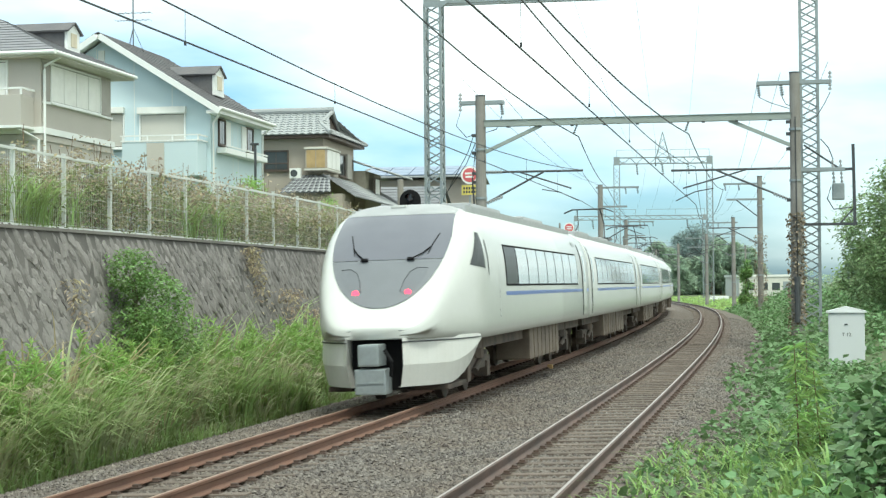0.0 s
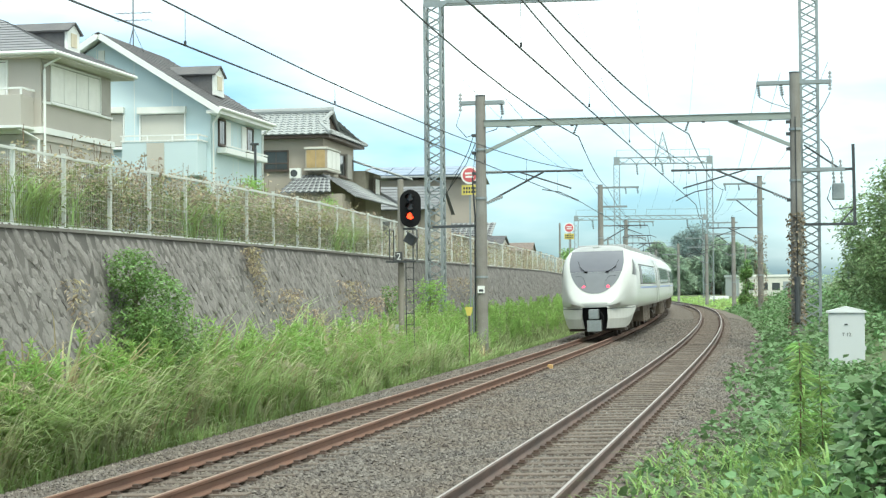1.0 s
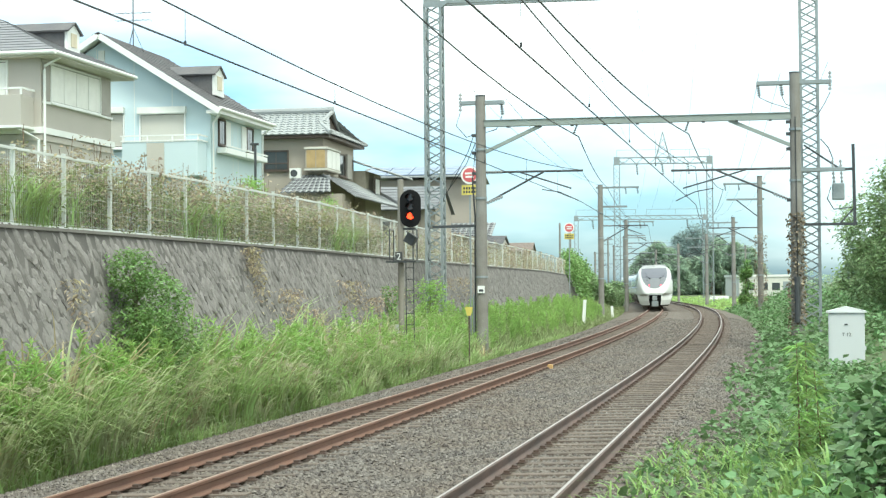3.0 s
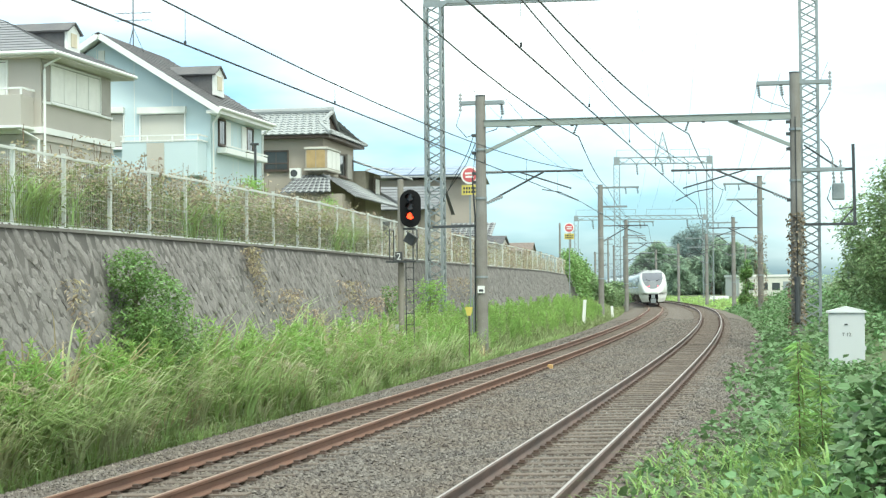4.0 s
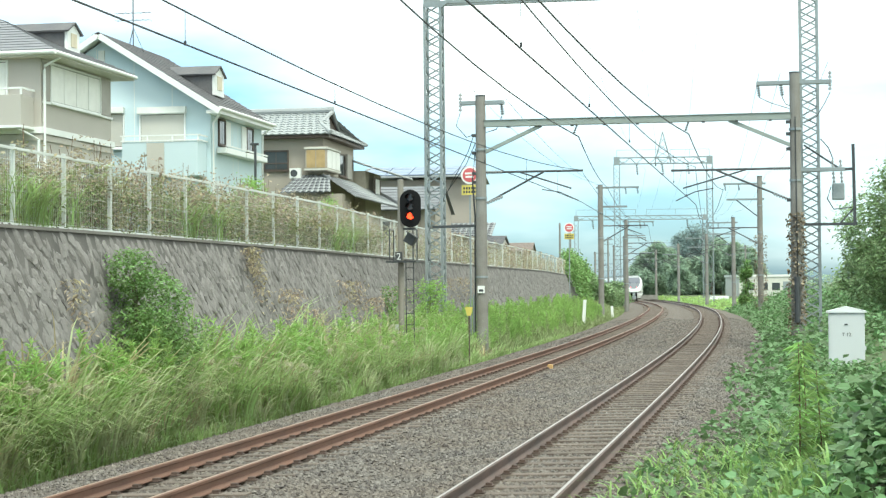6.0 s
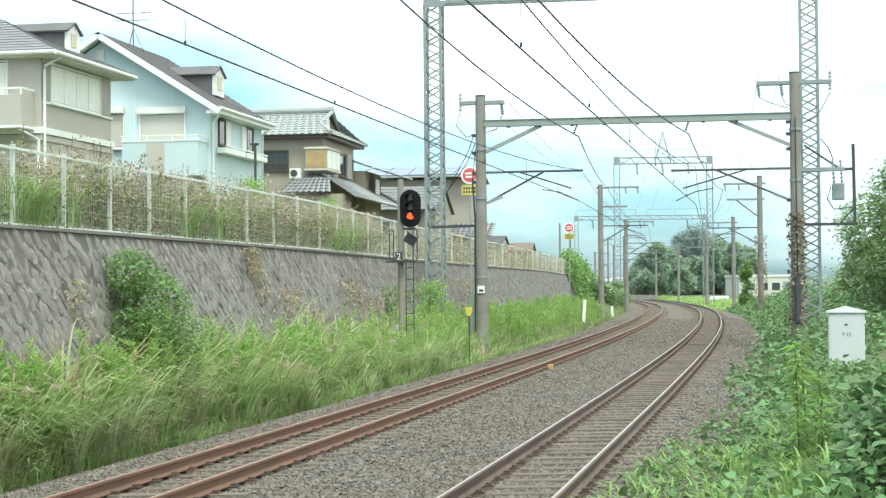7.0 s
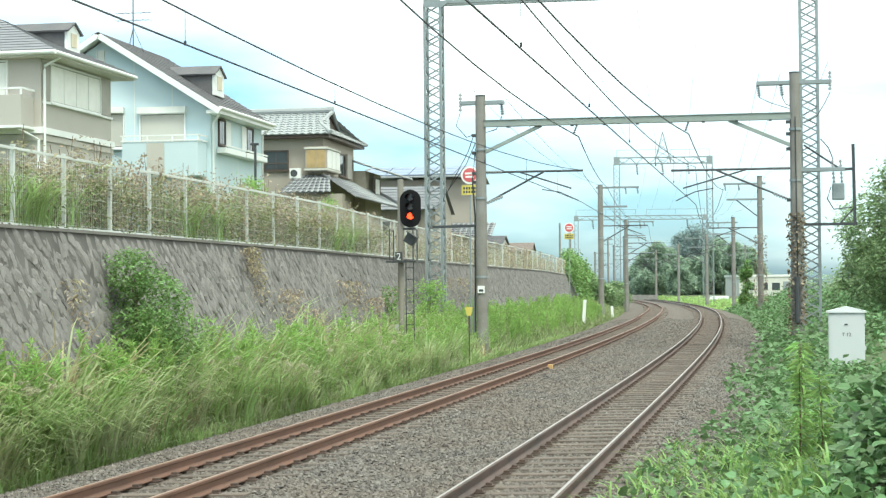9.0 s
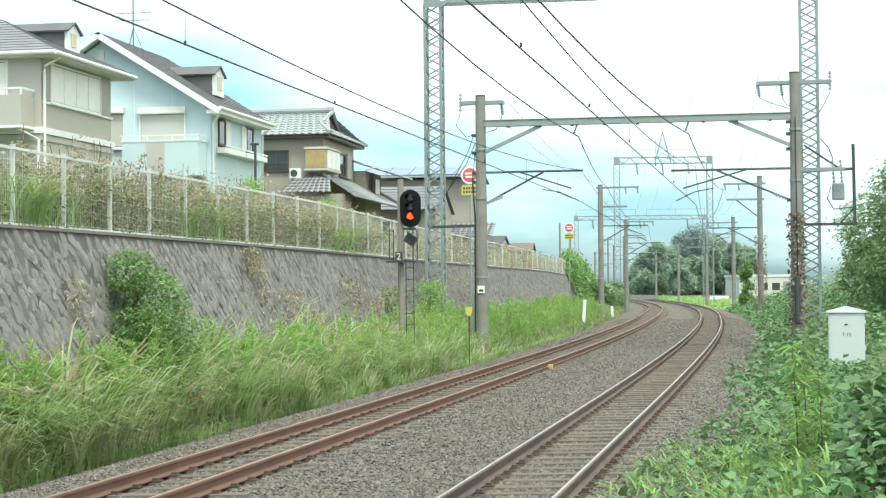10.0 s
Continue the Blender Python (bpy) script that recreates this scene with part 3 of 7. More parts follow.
    top = on_nose(-0.05, 3.42, 0.03)
    box(bm, top.x - 0.14, top.x + 0.14, top.y - 0.03, top.y + 0.3, top.z - 0.02, top.z + 0.03, bevel=0.012)
    part("roof_marker", bm, M_TRAIN, car, "small white roof housing")
    def on_side(side, y, z, out):
        hit, normal, _, _ = tree.ray_cast(Vector((side * 3, y, z)), Vector((-side, 0, 0)))
        return hit + Vector((side * out, 0, 0)) if hit else Vector((side * (side_x(z) + out), y, z))

    def side_quad(side, corners, out, n=6):
        """A patch on the curved side between four (y, z) corners: lower front, lower rear, upper rear, upper front."""
        bm = bmesh.new()
        (ya, za), (yb, zb), (yc, zc), (yd, zd) = corners
        grid = []
        for i in range(n + 1):
            f = i / n
            l, r = (ya + (yd - ya) * f, za + (zd - za) * f), (yb + (yc - yb) * f, zb + (zc - zb) * f)
            grid.append([bm.verts.new(on_side(side, l[0] + (r[0] - l[0]) * j / n, l[1] + (r[1] - l[1]) * j / n, out)) for j in range(n + 1)])
        for a, b in zip(grid, grid[1:]):
            for j in range(n):
                bm.faces.new((a[j], a[j + 1], b[j + 1], b[j]))
        bmesh.ops.recalc_face_normals(bm, faces=bm.faces[:])
        if bm.faces[:][0].normal.x * side < 0:
            bmesh.ops.reverse_faces(bm, faces=bm.faces[:])
        return bm

    for side in (-1, 1):
        bm = bmesh.new()
        c = on_nose(side * 0.45 + 0.03, 1.90, 0.022)
        mt = Matrix.Translation(c) @ Matrix.Rotation(math.pi / 2, 4, "X")
        bmesh.ops.create_circle(bm, cap_ends=True, segments=18, radius=0.055, matrix=mt)
        tube(bm, [c + Vector((0, 0.06, 0)), c + Vector((0, -0.012, 0))], 0.055, 18)
        part("tail_light", bm, M_TAIL, car, "glowing red tail light")
        bm = bmesh.new()
        ring = [(0.34, 1.92), (0.38, 2.10), (0.46, 2.25), (0.58, 2.32), (0.75, 2.31), (0.74, 2.2), (0.66, 2.05), (0.56, 1.95), (0.45, 1.88)]
        vs = [bm.verts.new(on_nose(side * a, b, 0.018)) for a, b in ring]
        mid = bm.verts.new(on_nose(side * 0.55, 2.1, 0.019))
        for i in range(len(vs)):
            bm.faces.new((vs[i], vs[(i + 1) % len(vs)], mid))
        part("headlight_cover", bm, M_MASK2, car, "smoked headlight cover")
        bm = bmesh.new()
        tube(bm, [on_nose(side * a, b, 0.02) for a, b in ring[:5]], 0.0065, 5)
        part("headlight_seam", bm, M_STEEL_DARK, car)
        bm = bmesh.new()
        fx, fz = side * 0.40 + 0.04, 2.45
        foot = on_nose(fx, fz, 0.05)
        reach = 0.24 if side < 0 else 0.30
        tube(bm, [foot, on_nose(fx + side * reach * 0.6, fz + 0.10, 0.04), on_nose(fx + side * reach, fz + 0.21, 0.035)], 0.012, 6)
        tube(bm, [on_nose(fx + side * (reach - 0.03), fz + 0.10, 0.02), on_nose(fx + side * (reach + 0.02), fz + 0.26, 0.025), on_nose(fx + side * (reach + 0.10), fz + 0.46, 0.02)], 0.008, 6)
        tube(bm, [foot + Vector((-0.06, 0, 0)), foot + Vector((0.06, 0, 0))], 0.03, 8)
        part("wiper", bm, M_BLACK, car, "black windscreen wiper")
        part("cab_side_window", side_quad(side, ((2.15, 2.36), (3.1, 2.30), (3.05, 2.93), (2.85, 2.95)), 0.008), M_CABGLASS, car, "triangular dark cab side window")
        for y, z0, z1 in ((3.38, 2.18, 2.82),):
            part("cab_door_seam", side_quad(side, ((y, z0), (y + 0.10, z0), (y + 0.06, z1), (y - 0.04, z1)), 0.006), M_STEEL_DARK, car)
        part("side_seam", side_quad(side, ((4.62, 1.08), (4.65, 1.08), (4.65, 2.95), (4.62, 2.95)), 0.005), M_ROOF, car)
        for zz in (1.85, 1.75, 1.5, 1.4):
            part("step_grip", side_patch(4.5, 4.55, zz, zz + 0.05, side, 0.012, 1), M_STEEL_DARK, car)
        # skirt
        bm = bmesh.new()
        outer = []
        for i in range(13):
            a = i / 12
            y = 0.36 + 2.3 * a ** 1.5
            x = max(0.47 + 0.1 * min(1.0, a / 0.2), 1.40 * math.sqrt(1 - (1 - min(1.0, (y - 0.3) / 2.7)) ** 2))
            bot = 0.36 + (0.0 if a < 0.55 else 0.62 * ((a - 0.55) / 0.45) ** 1.6)
            outer.append((x, y, bot))
        grid = [[bm.verts.new((side * x * k2, y + (0.10 if k2 < 1 else 0) + k3, z)) for x, y, z in ((x, y, 1.165) for x, y, b in outer)] for k2, k3 in ((1.0, 0.0),)]
        mid = [bm.verts.new((side * (x + 0.012), y - 0.02, 1.165 * 0.45 + b * 0.55)) for x, y, b in outer]
        low = [bm.verts.new((side * (x - 0.05), y + 0.03, b)) for x, y, b in outer]
        lin = [bm.verts.new((side * (x - 0.12), y + 0.10, b)) for x, y, b in outer]
        lid = [bm.verts.new((side * max(0.3, x - 0.3), y + 0.25, 1.175)) for x, y, b in outer]
        for rows in ((lid, grid[0]), (grid[0], mid), (mid, low), (low, lin)):
            for j in range(12):
                bm.faces.new((rows[0][j], rows[0][j + 1], rows[1][j + 1], rows[1][j]))
        e = [grid[0][0], mid[0], low[0]]
        inner = [bm.verts.new(v.co + Vector((0, 0.55, 0))) for v in e]
        for j in range(2):
            bm.faces.new((e[j], e[j + 1], inner[j + 1], inner[j]))
        bmesh.ops.recalc_face_normals(bm, faces=bm.faces[:])
        part("skirt", bm, M_SKIRT, car, "off-white front skirt")
        bm = bmesh.new()
        pts = [(side * (x + 0.006), y - 0.012, 1.10) for x, y, b in outer]
        tube(bm, pts, 0.012, 5)
        part("skirt_seam", bm, M_STEEL_DARK, car)
    bm = bmesh.new()
    box(bm, -0.50, 0.50, 0.75, 1.1, 0.30, 1.14)
    part("coupler_pocket", bm, M_BLACK, car, "black recess behind the coupler")
    bm = bmesh.new()
    box(bm, -0.20, 0.16, -0.02, 0.55, 0.72, 1.08, bevel=0.04)
    part("coupler_head", bm, M_GALV, car, "grey metal coupler head")
    bm = bmesh.new()
    box(bm, -0.27, 0.25, 0.02, 0.5, 0.26, 0.68, bevel=0.03)
    box(bm, -0.24, 0.22, 0.005, 0.03, 0.44, 0.46)
    part("coupler_connector", bm, M_GALV, car, "grey connector box below the coupler")
    bm = bmesh.new()
    tube(bm, [(0.22, 0.15, 0.98), (0.34, 0.1, 0.8), (0.3, 0.2, 0.55)], 0.03, 6)
    part("air_hose", bm, M_BLACK, car)
    bm = bmesh.new()
    box(bm, -1.05, 1.05, 1.3, 3.0, 0.25, 0.34, bevel=0.03)
    part("snow_guard", bm, M_UNDER, car, "dark plough plate")
    return car


M_MASK2 = mat("smoked_lamp_cover", (0.15, 0.16, 0.175), 0.3, vary=0.03, spec=0.35)
M_CABGLASS = mat("dark_cab_glass", (0.035, 0.04, 0.045), 0.3, vary=0.03, spec=0.1)
CARS = [build_car(True, False)]
CARS.append(build_car(False, True))
for _k in range(4):
    CARS.append(copy_thing(CARS[1], Matrix.Identity(4)))


def nose_s(t):
    """Distance of the train's tail along the line at t seconds."""
    return 14.5 + 36.49 * t


def car_pose(s, nose):
    """The pose of a car whose rear end stands at s: it rides on its two bogies."""
    a, b = (4.2, 16.9) if nose else (2.95, 16.7)
    pa, pb = place(s + a), place(s + b)
    d = pb - pa
    turn = math.atan2(d.y, d.x) - math.pi / 2
    base = pa - d.normalized() * a
    return Matrix.Translation(base) @ Matrix.Rotation(turn, 4, "Z") @ Matrix.Rotation(-CANT, 4, "Y")


# ---- houses on the terrace ----
def wbox(name, parent, x0, x1, y0, y1, z0, z1, material, label="", bevel=0.0):
    bm = bmesh.new()
    box(bm, x0, x1, y0, y1, z0, z1, bevel=bevel)
    return part(name, bm, material, parent, label)


def opening(parent, axis, a0, a1, z0, z1, at, pane, frame_mat, panes=2, depth=0.07, frame=0.06, label="", sill=True):
    """A window on a wall: axis 'x' on a wall that faces -y at y = at, axis 'y' on a wall that faces +x at x = at."""
    def put(name, p0, p1, q0, q1, out0, out1, material, owner, text=""):
        if axis == "x":
            return wbox(name, owner, p0, p1, at - out1, at - out0, q0, q1, material, text)
        return wbox(name, owner, at + out0, at + out1, p0, p1, q0, q1, material, text)
    win = put("window", a0, a1, z0, z1, 0.0, 0.02, M_BROWNFRAME, parent, label)
    for p0, p1, q0, q1 in ((a0 - frame, a0, z0 - frame, z1 + frame), (a1, a1 + frame, z0 - frame, z1 + frame), (a0, a1, z1, z1 + frame), (a0, a1, z0 - frame, z0)):
        put("window_frame", p0, p1, q0, q1, 0.0, depth, frame_mat, win)
    step = (a1 - a0) / panes
    for i in range(panes):
        put("pane", a0 + i * step + 0.02, a0 + (i + 1) * step - 0.02, z0 + 0.02, z1 - 0.02, 0.022, 0.04, pane, win)
    if sill:
        put("window_sill", a0 - frame - 0.04, a1 + frame + 0.04, z0 - frame - 0.05, z0 - frame, 0.0, depth + 0.06, frame_mat, win)
    return win


def slab(bm, quad, thick):
    """A thick sheet on four corners."""
    q = [Vector(p) for p in quad]
    n = (q[1] - q[0]).cross(q[3] - q[0]).normalized()
    if n.z < 0:
        n = -n
    top = [bm.verts.new(p + n * thick) for p in q]
    bot = [bm.verts.new(p) for p in q]
    bm.faces.new(top)
    bm.faces.new(bot[::-1])
    for i in range(len(q)):
        j = (i + 1) % len(q)
        bm.faces.new((bot[i], bot[j], top[j], top[i]))
    bmesh.ops.recalc_face_normals(bm, faces=bm.faces[:])


def courses(roof, quad, rows, thick, material, lap=0.03):
    """Overlapping roofing courses from the eave (first two corners) up to the ridge (last two), each a part of the roof."""
    a, b, c, d = [Vector(p) for p in quad]
    n = (b - a).cross(d - a).normalized()
    n = -n if n.z < 0 else n
    for i in range(rows):
        f0, f1 = i / rows, min(1.0, (i + 1.15) / rows)
        lo0, lo1, hi0, hi1 = a.lerp(d, f0), b.lerp(c, f0), a.lerp(d, f1), b.lerp(c, f1)
        bm = bmesh.new()
        slab(bm, (lo0 + n * lap, lo1 + n * lap, hi1, hi0), thick)
        part("slate_course", bm, material, roof)


def gable_dormer(parent, x_front, yc, z0, width, height, back, wall_mat, slope_run):
    """A small gabled dormer that faces the track (+x)."""
    hw = width / 2
    d = wbox("dormer", parent, x_front - back, x_front, yc - hw, yc + hw, z0, z0 + height * 0.72, wall_mat, "small roof dormer with white front")
    bm = bmesh.new()
    v = [bm.verts.new(p) for p in ((x_front + 0.02, yc - hw, z0), (x_front + 0.02, yc + hw, z0), (x_front + 0.02, yc + hw, z0 + height * 0.72), (x_front + 0.02, yc, z0 + height), (x_front + 0.02, yc - hw, z0 + height * 0.72))]
    w = [bm.verts.new(p.co + Vector((0.10, 0, 0))) for p in v]
    bm.faces.new(w)
    for i in range(5):
        bm.faces.new((v[i], v[(i + 1) % 5], w[(i + 1) % 5], w[i]))
    bmesh.ops.recalc_face_normals(bm, faces=bm.faces[:])
    part("dormer_front", bm, M_WHITE, d, "white dormer front")
    opening_bm = bmesh.new()
    box(opening_bm, x_front + 0.12, x_front + 0.15, yc - hw * 0.45, yc + hw * 0.45, z0 + height * 0.2, z0 + height * 0.66)
    part("dormer_window", opening_bm, M_CURTAIN, d, "small curtained window")
    bm = bmesh.new()
    for sg in (-1, 1):
        slab(bm, ((x_front + 0.2, yc + sg * (hw + 0.12), z0 + height * 0.66), (x_front - back - 0.6, yc + sg * (hw + 0.12), z0 + height * 0.66), (x_front - back - 0.6, yc, z0 + height), (x_front + 0.2, yc, z0 + height)), 0.06)
    part("dormer_roof", bm, M_SLATE, d, "dark slate dormer roof")


def downpipe(parent, pts, material):
    bm = bmesh.new()
    tube(bm, pts, 0.045, 8)
    part("downpipe", bm, material, parent, "white rainwater downpipe")


def house_beige():
    h = thing("house", "two-storey beige rendered house with grey hipped roof and closed shutters", "house", "houses on the terrace", placed(38.0, -16.1, 3.0))
    wbox("wall", h, -8.5, 0, 0, 5.9, -0.4, 6.32, M_BEIGE, "beige rendered wall", 0.02)
    x0, x1, y0, y1, ze = -9.2, 0.62, -0.45, 6.55, 6.47
    run = (y1 - y0) / 2
    zr = ze + run * 0.46
    ym = (y0 + y1) / 2
    roof = deck(h, [((x1, y0, ze), (x1, y1, ze), (x1 - run, ym + 0.01, zr), (x1 - run, ym - 0.01, zr)), ((x0, y0, ze), (x1, y0, ze), (x1 - run, ym, zr), (x0 + run, ym, zr)), ((x1, y1, ze), (x0, y1, ze), (x0 + run, ym, zr), (x1 - run, ym, zr)), ((x0, y1, ze), (x0, y0, ze), (x0 + run, ym - 0.01, zr), (x0 + run, ym + 0.01, zr))], M_SLATE2, "grey slate hipped roof", "roof")
    courses(roof, ((x1, y0, ze), (x1, y1, ze), (x1 - run, ym + 0.01, zr), (x1 - run, ym - 0.01, zr)), 13, 0.03, M_SLATE2)
    courses(roof, ((x0, y0, ze), (x1, y0, ze), (x1 - run, ym, zr), (x0 + run, ym, zr)), 13, 0.03, M_SLATE2)
    courses(roof, ((x1, y1, ze), (x0, y1, ze), (x0 + run, ym, zr), (x1 - run, ym, zr)), 13, 0.03, M_SLATE2)
    courses(roof, ((x0, y1, ze), (x0, y0, ze), (x0 + run, ym - 0.01, zr), (x0 + run, ym + 0.01, zr)), 13, 0.03, M_SLATE2)
    bm = bmesh.new()
    box(bm, x0, x1, y0, y1, ze - 0.17, ze - 0.02)
    part("soffit", bm, M_CREAMWALL, h, "cream eaves board and soffit")
    bm = bmesh.new()
    tube(bm, [(x1 + 0.06, y0, ze - 0.06), (x1 + 0.06, y1, ze - 0.06)], 0.07, 8)
    tube(bm, [(x0, y0 - 0.06, ze - 0.06), (x1 + 0.06, y0 - 0.06, ze - 0.06)], 0.07, 8)
    part("gutter", bm, M_WHITE, h, "white gutter")
    opening(h, "y", 0.72, 4.8, 5.0, 6.17, 0.0, M_CREAM, M_WHITE, panes=4, label="wide window behind four cream shutters")
    wbox("wall_panel", h, -0.01, 0.03, 0.12, 0.66, 5.0, 6.2, M_TAN2)
    wbox("wall_panel", h, -0.01, 0.03, 4.9, 5.8, 5.0, 6.2, M_TAN2)
    wbox("belt_course", h, -8.5, 0.1, -0.1, 6.0, 3.92, 4.12, M_WHITE, "white belt course")
    wbox("belt_course", h, -8.5, 0.06, -0.06, 5.96, 3.70, 3.88, M_BEIGE, "beige belt course")
    wbox("sill_band", h, 0.0, 0.07, 0.1, 5.9, 4.88, 4.95, M_WHITE)
    opening(h, "y", 3.3, 4.9, 2.2, 3.2, 0.0, M_GLASS, M_WHITE, panes=2, label="ground floor window")
    opening(h, "x", -2.6, -1.15, 4.6, 6.2, 0.0, M_CREAM, M_WHITE, panes=2, label="balcony window with cream shutter")
    b = wbox("balcony", h, -5.0, -0.22, -1.0, -0.03, 4.1, 5.05, M_BEIGE, "beige balcony parapet", 0.02)
    wbox("balcony_rail", b, -5.0, -0.18, -1.03, -0.96, 5.22, 5.28, M_WHITE, "white handrail")
    wbox("balcony_rail", b, -0.25, -0.18, -1.0, -0.03, 5.22, 5.28, M_WHITE)
    for x in (-4.4, -3.0, -1.6, -0.25):
        wbox("balcony_post", b, x, x + 0.06, -1.02, -0.97, 5.05, 5.24, M_WHITE)
    wbox("balcony_base", b, -5.05, -0.18, -1.04, -0.03, 4.02, 4.1, M_WHITE)
    downpipe(h, [(0.6, 0.1, 6.3), (0.12, 0.06, 6.05), (0.1, 0.06, 5.9), (0.1, 0.06, -0.3)], M_WHITE)
    downpipe(h, [(-0.35, -0.9, 4.0), (0.05, -0.3, 3.7), (0.05, -0.3, 1.0)], M_WHITE)
    gable_dormer(h, -0.5, 3.55, 6.9, 1.05, 1.0, 1.9, M_SLATE, 1.5)


def house_blue():
    h = thing("house", "two-storey pale blue house with dark gabled roof and white trim", "house", "houses on the terrace", placed(51.2, -14.8, 3.0))
    bm = bmesh.new()
    prof = [(-8.7, -0.4), (0, -0.4), (0, 5.98), (-4.35, 8.74), (-8.7, 5.98)]
    ra, rb = [[bm.verts.new((x, y, z)) for x, z in prof] for y in (0, 7.05)]
    bm.faces.new(ra)
    bm.faces.new(rb[::-1])
    for i in range(5):
        j = (i + 1) % 5
        bm.faces.new((ra[i], rb[i], rb[j], ra[j]))
    bmesh.ops.recalc_face_normals(bm, faces=bm.faces[:])
    part("wall", bm, M_PALEBLUE, h, "pale blue lapped siding wall")
    # thin vertical joints between the cladding sheets
    for x, top in ((-1.55, 6.85), (-3.1, 7.85), (-4.65, 8.4), (-6.2, 7.4)):
        wbox("cladding_joint", h, x - 0.012, x + 0.012, -0.006, 0.01, 2.0, top, M_CREAM)
    for y in (2.9, 3.6):
        wbox("cladding_joint", h, -0.01, 0.006, y - 0.012, y + 0.012, 2.0, 5.8, M_CREAM)
    ex, ez, rz = 0.5, 5.92, 8.98
    roof = deck(h, [((ex, -0.62, ez), (ex, 7.12, ez), (-4.35, 7.12, rz), (-4.35, -0.62, rz)), ((-9.2, 7.12, ez), (-9.2, -0.62, ez), (-4.35, -0.62, rz), (-4.35, 7.12, rz))], M_SLATE, "dark slate gabled roof", "roof")
    courses(roof, ((ex, -0.62, ez), (ex, 7.12, ez), (-4.35, 7.12, rz), (-4.35, -0.62, rz)), 20, 0.03, M_SLATE)
    courses(roof, ((-9.2, 7.12, ez), (-9.2, -0.62, ez), (-4.35, -0.62, rz), (-4.35, 7.12, rz)), 20, 0.03, M_SLATE)
    bm = bmesh.new()
    for sx in (1, -1):
        x = -4.35 + sx * 4.85
        slab(bm, ((x, -0.66, ez - 0.24), (x, -0.5, ez - 0.24), (-4.35, -0.5, rz - 0.24), (-4.35, -0.66, rz - 0.24)), 0.23)
        slab(bm, ((x, -0.6, ez - 0.12), (x, 7.05, ez - 0.12), (-4.35, 7.05, rz - 0.12), (-4.35, -0.6, rz - 0.12)), 0.08)
    part("bargeboard", bm, M_WHITE, h, "white bargeboards and soffit")
    bm = bmesh.new()
    box(bm, 0.02, ex + 0.02, -0.6, 7.08, ez - 0.2, ez - 0.08)
    tube(bm, [(ex + 0.08, -0.6, ez), (ex + 0.08, 7.12, ez)], 0.07, 8)
    part("gutter", bm, M_WHITE, h, "white gutter and eaves")
    downpipe(h, [(ex, -0.25, ez - 0.1), (0.3, -0.1, 5.6), (0.08, 0.1, 5.4), (0.08, 0.1, -0.3)], M_WHITE)
    downpipe(h, [(ex, 6.9, ez - 0.1), (0.08, 6.95, 5.5), (0.08, 6.95, -0.3)], M_WHITE)
    opening(h, "x", -2.82, -1.05, 4.55, 5.78, -0.022, M_SHUTTER, M_WHITE, panes=1, label="window with closed beige roller shutter")
    wbox("shutter_box", h, -2.92, -0.95, -0.24, -0.02, 5.8, 6.06, M_CREAM, "cream roller shutter box", 0.02)
    opening(h, "x", -5.2, -3.55, 4.55, 5.85, -0.022, M_SHUTTER, M_WHITE, panes=1, label="window with closed beige roller shutter")
    wbox("shutter_box", h, -5.3, -3.48, -0.24, -0.02, 5.86, 6.1, M_CREAM, "cream roller shutter box", 0.02)
    wbox("vent", h, -4.55, -4.3, -0.08, -0.02, 7.9, 8.35, M_CREAM, "gable vent")
    b = wbox("balcony", h, -3.2, -0.15, -1.1, -0.03, 3.3, 4.62, M_PALEBLUE, "pale blue balcony parapet", 0.02)
    wbox("balcony_panel", b, -2.2, -1.5, -1.13, -1.09, 3.35, 4.58, M_SHUTTER, "beige balcony panel")
    for z in (4.64, 4.84):
        wbox("balcony_rail", b, -3.25, -0.1, -1.13, -1.06, z, z + 0.05, M_WHITE, "white balcony rail")
        wbox("balcony_rail", b, -0.17, -0.1, -1.1, -0.03, z, z + 0.05, M_WHITE)
    for x in (-3.2, -2.2, -1.2, -0.17):
        wbox("balcony_post", b, x, x + 0.05, -1.12, -1.07, 4.6, 4.86, M_WHITE)
    for a, b, c, box0, box1 in ((0.98, 1.72, 1.82, 0.7, 3.3), (4.75, 5.6, 4.0, 3.5, 6.5)):
        opening(h, "y", a, b, 4.68, 5.6, 0.0, M_GLASS, M_BROWNFRAME, panes=2, label="narrow brown-framed window above a flower box")
        wbox("shutter", h, 0.01, 0.07, c, c + 0.62, 4.62, 5.62, M_WHITE, "white window shutter")
        fb = wbox("flower_box", h, 0.01, 0.42, box0, box1, 4.28, 4.5, M_WHITE, "white balcony flower box", 0.03)
        wbox("flower_box_rail", fb, 0.38, 0.43, box0, box1, 4.54, 4.6, M_WHITE)
    gable_dormer(h, -0.75, 3.15, 6.78, 1.25, 1.2, 2.4, M_SLATE, 2)
    a = thing("roof_antenna", "thin metal television antenna on a house roof", "antenna", "", placed(54.0, -18.95, 11.75))
    bm = bmesh.new()
    tube(bm, [(0, 0, -0.2), (0, 0, 4.2)], 0.025, 6)
    for dx, dy in ((0.4, 0.3), (-0.4, 0.3), (0, -0.5)):
        tube(bm, [(dx, dy, -0.2), (0, 0, 0.9)], 0.012, 5)
    part("mast", bm, M_STEEL_DARK, a)
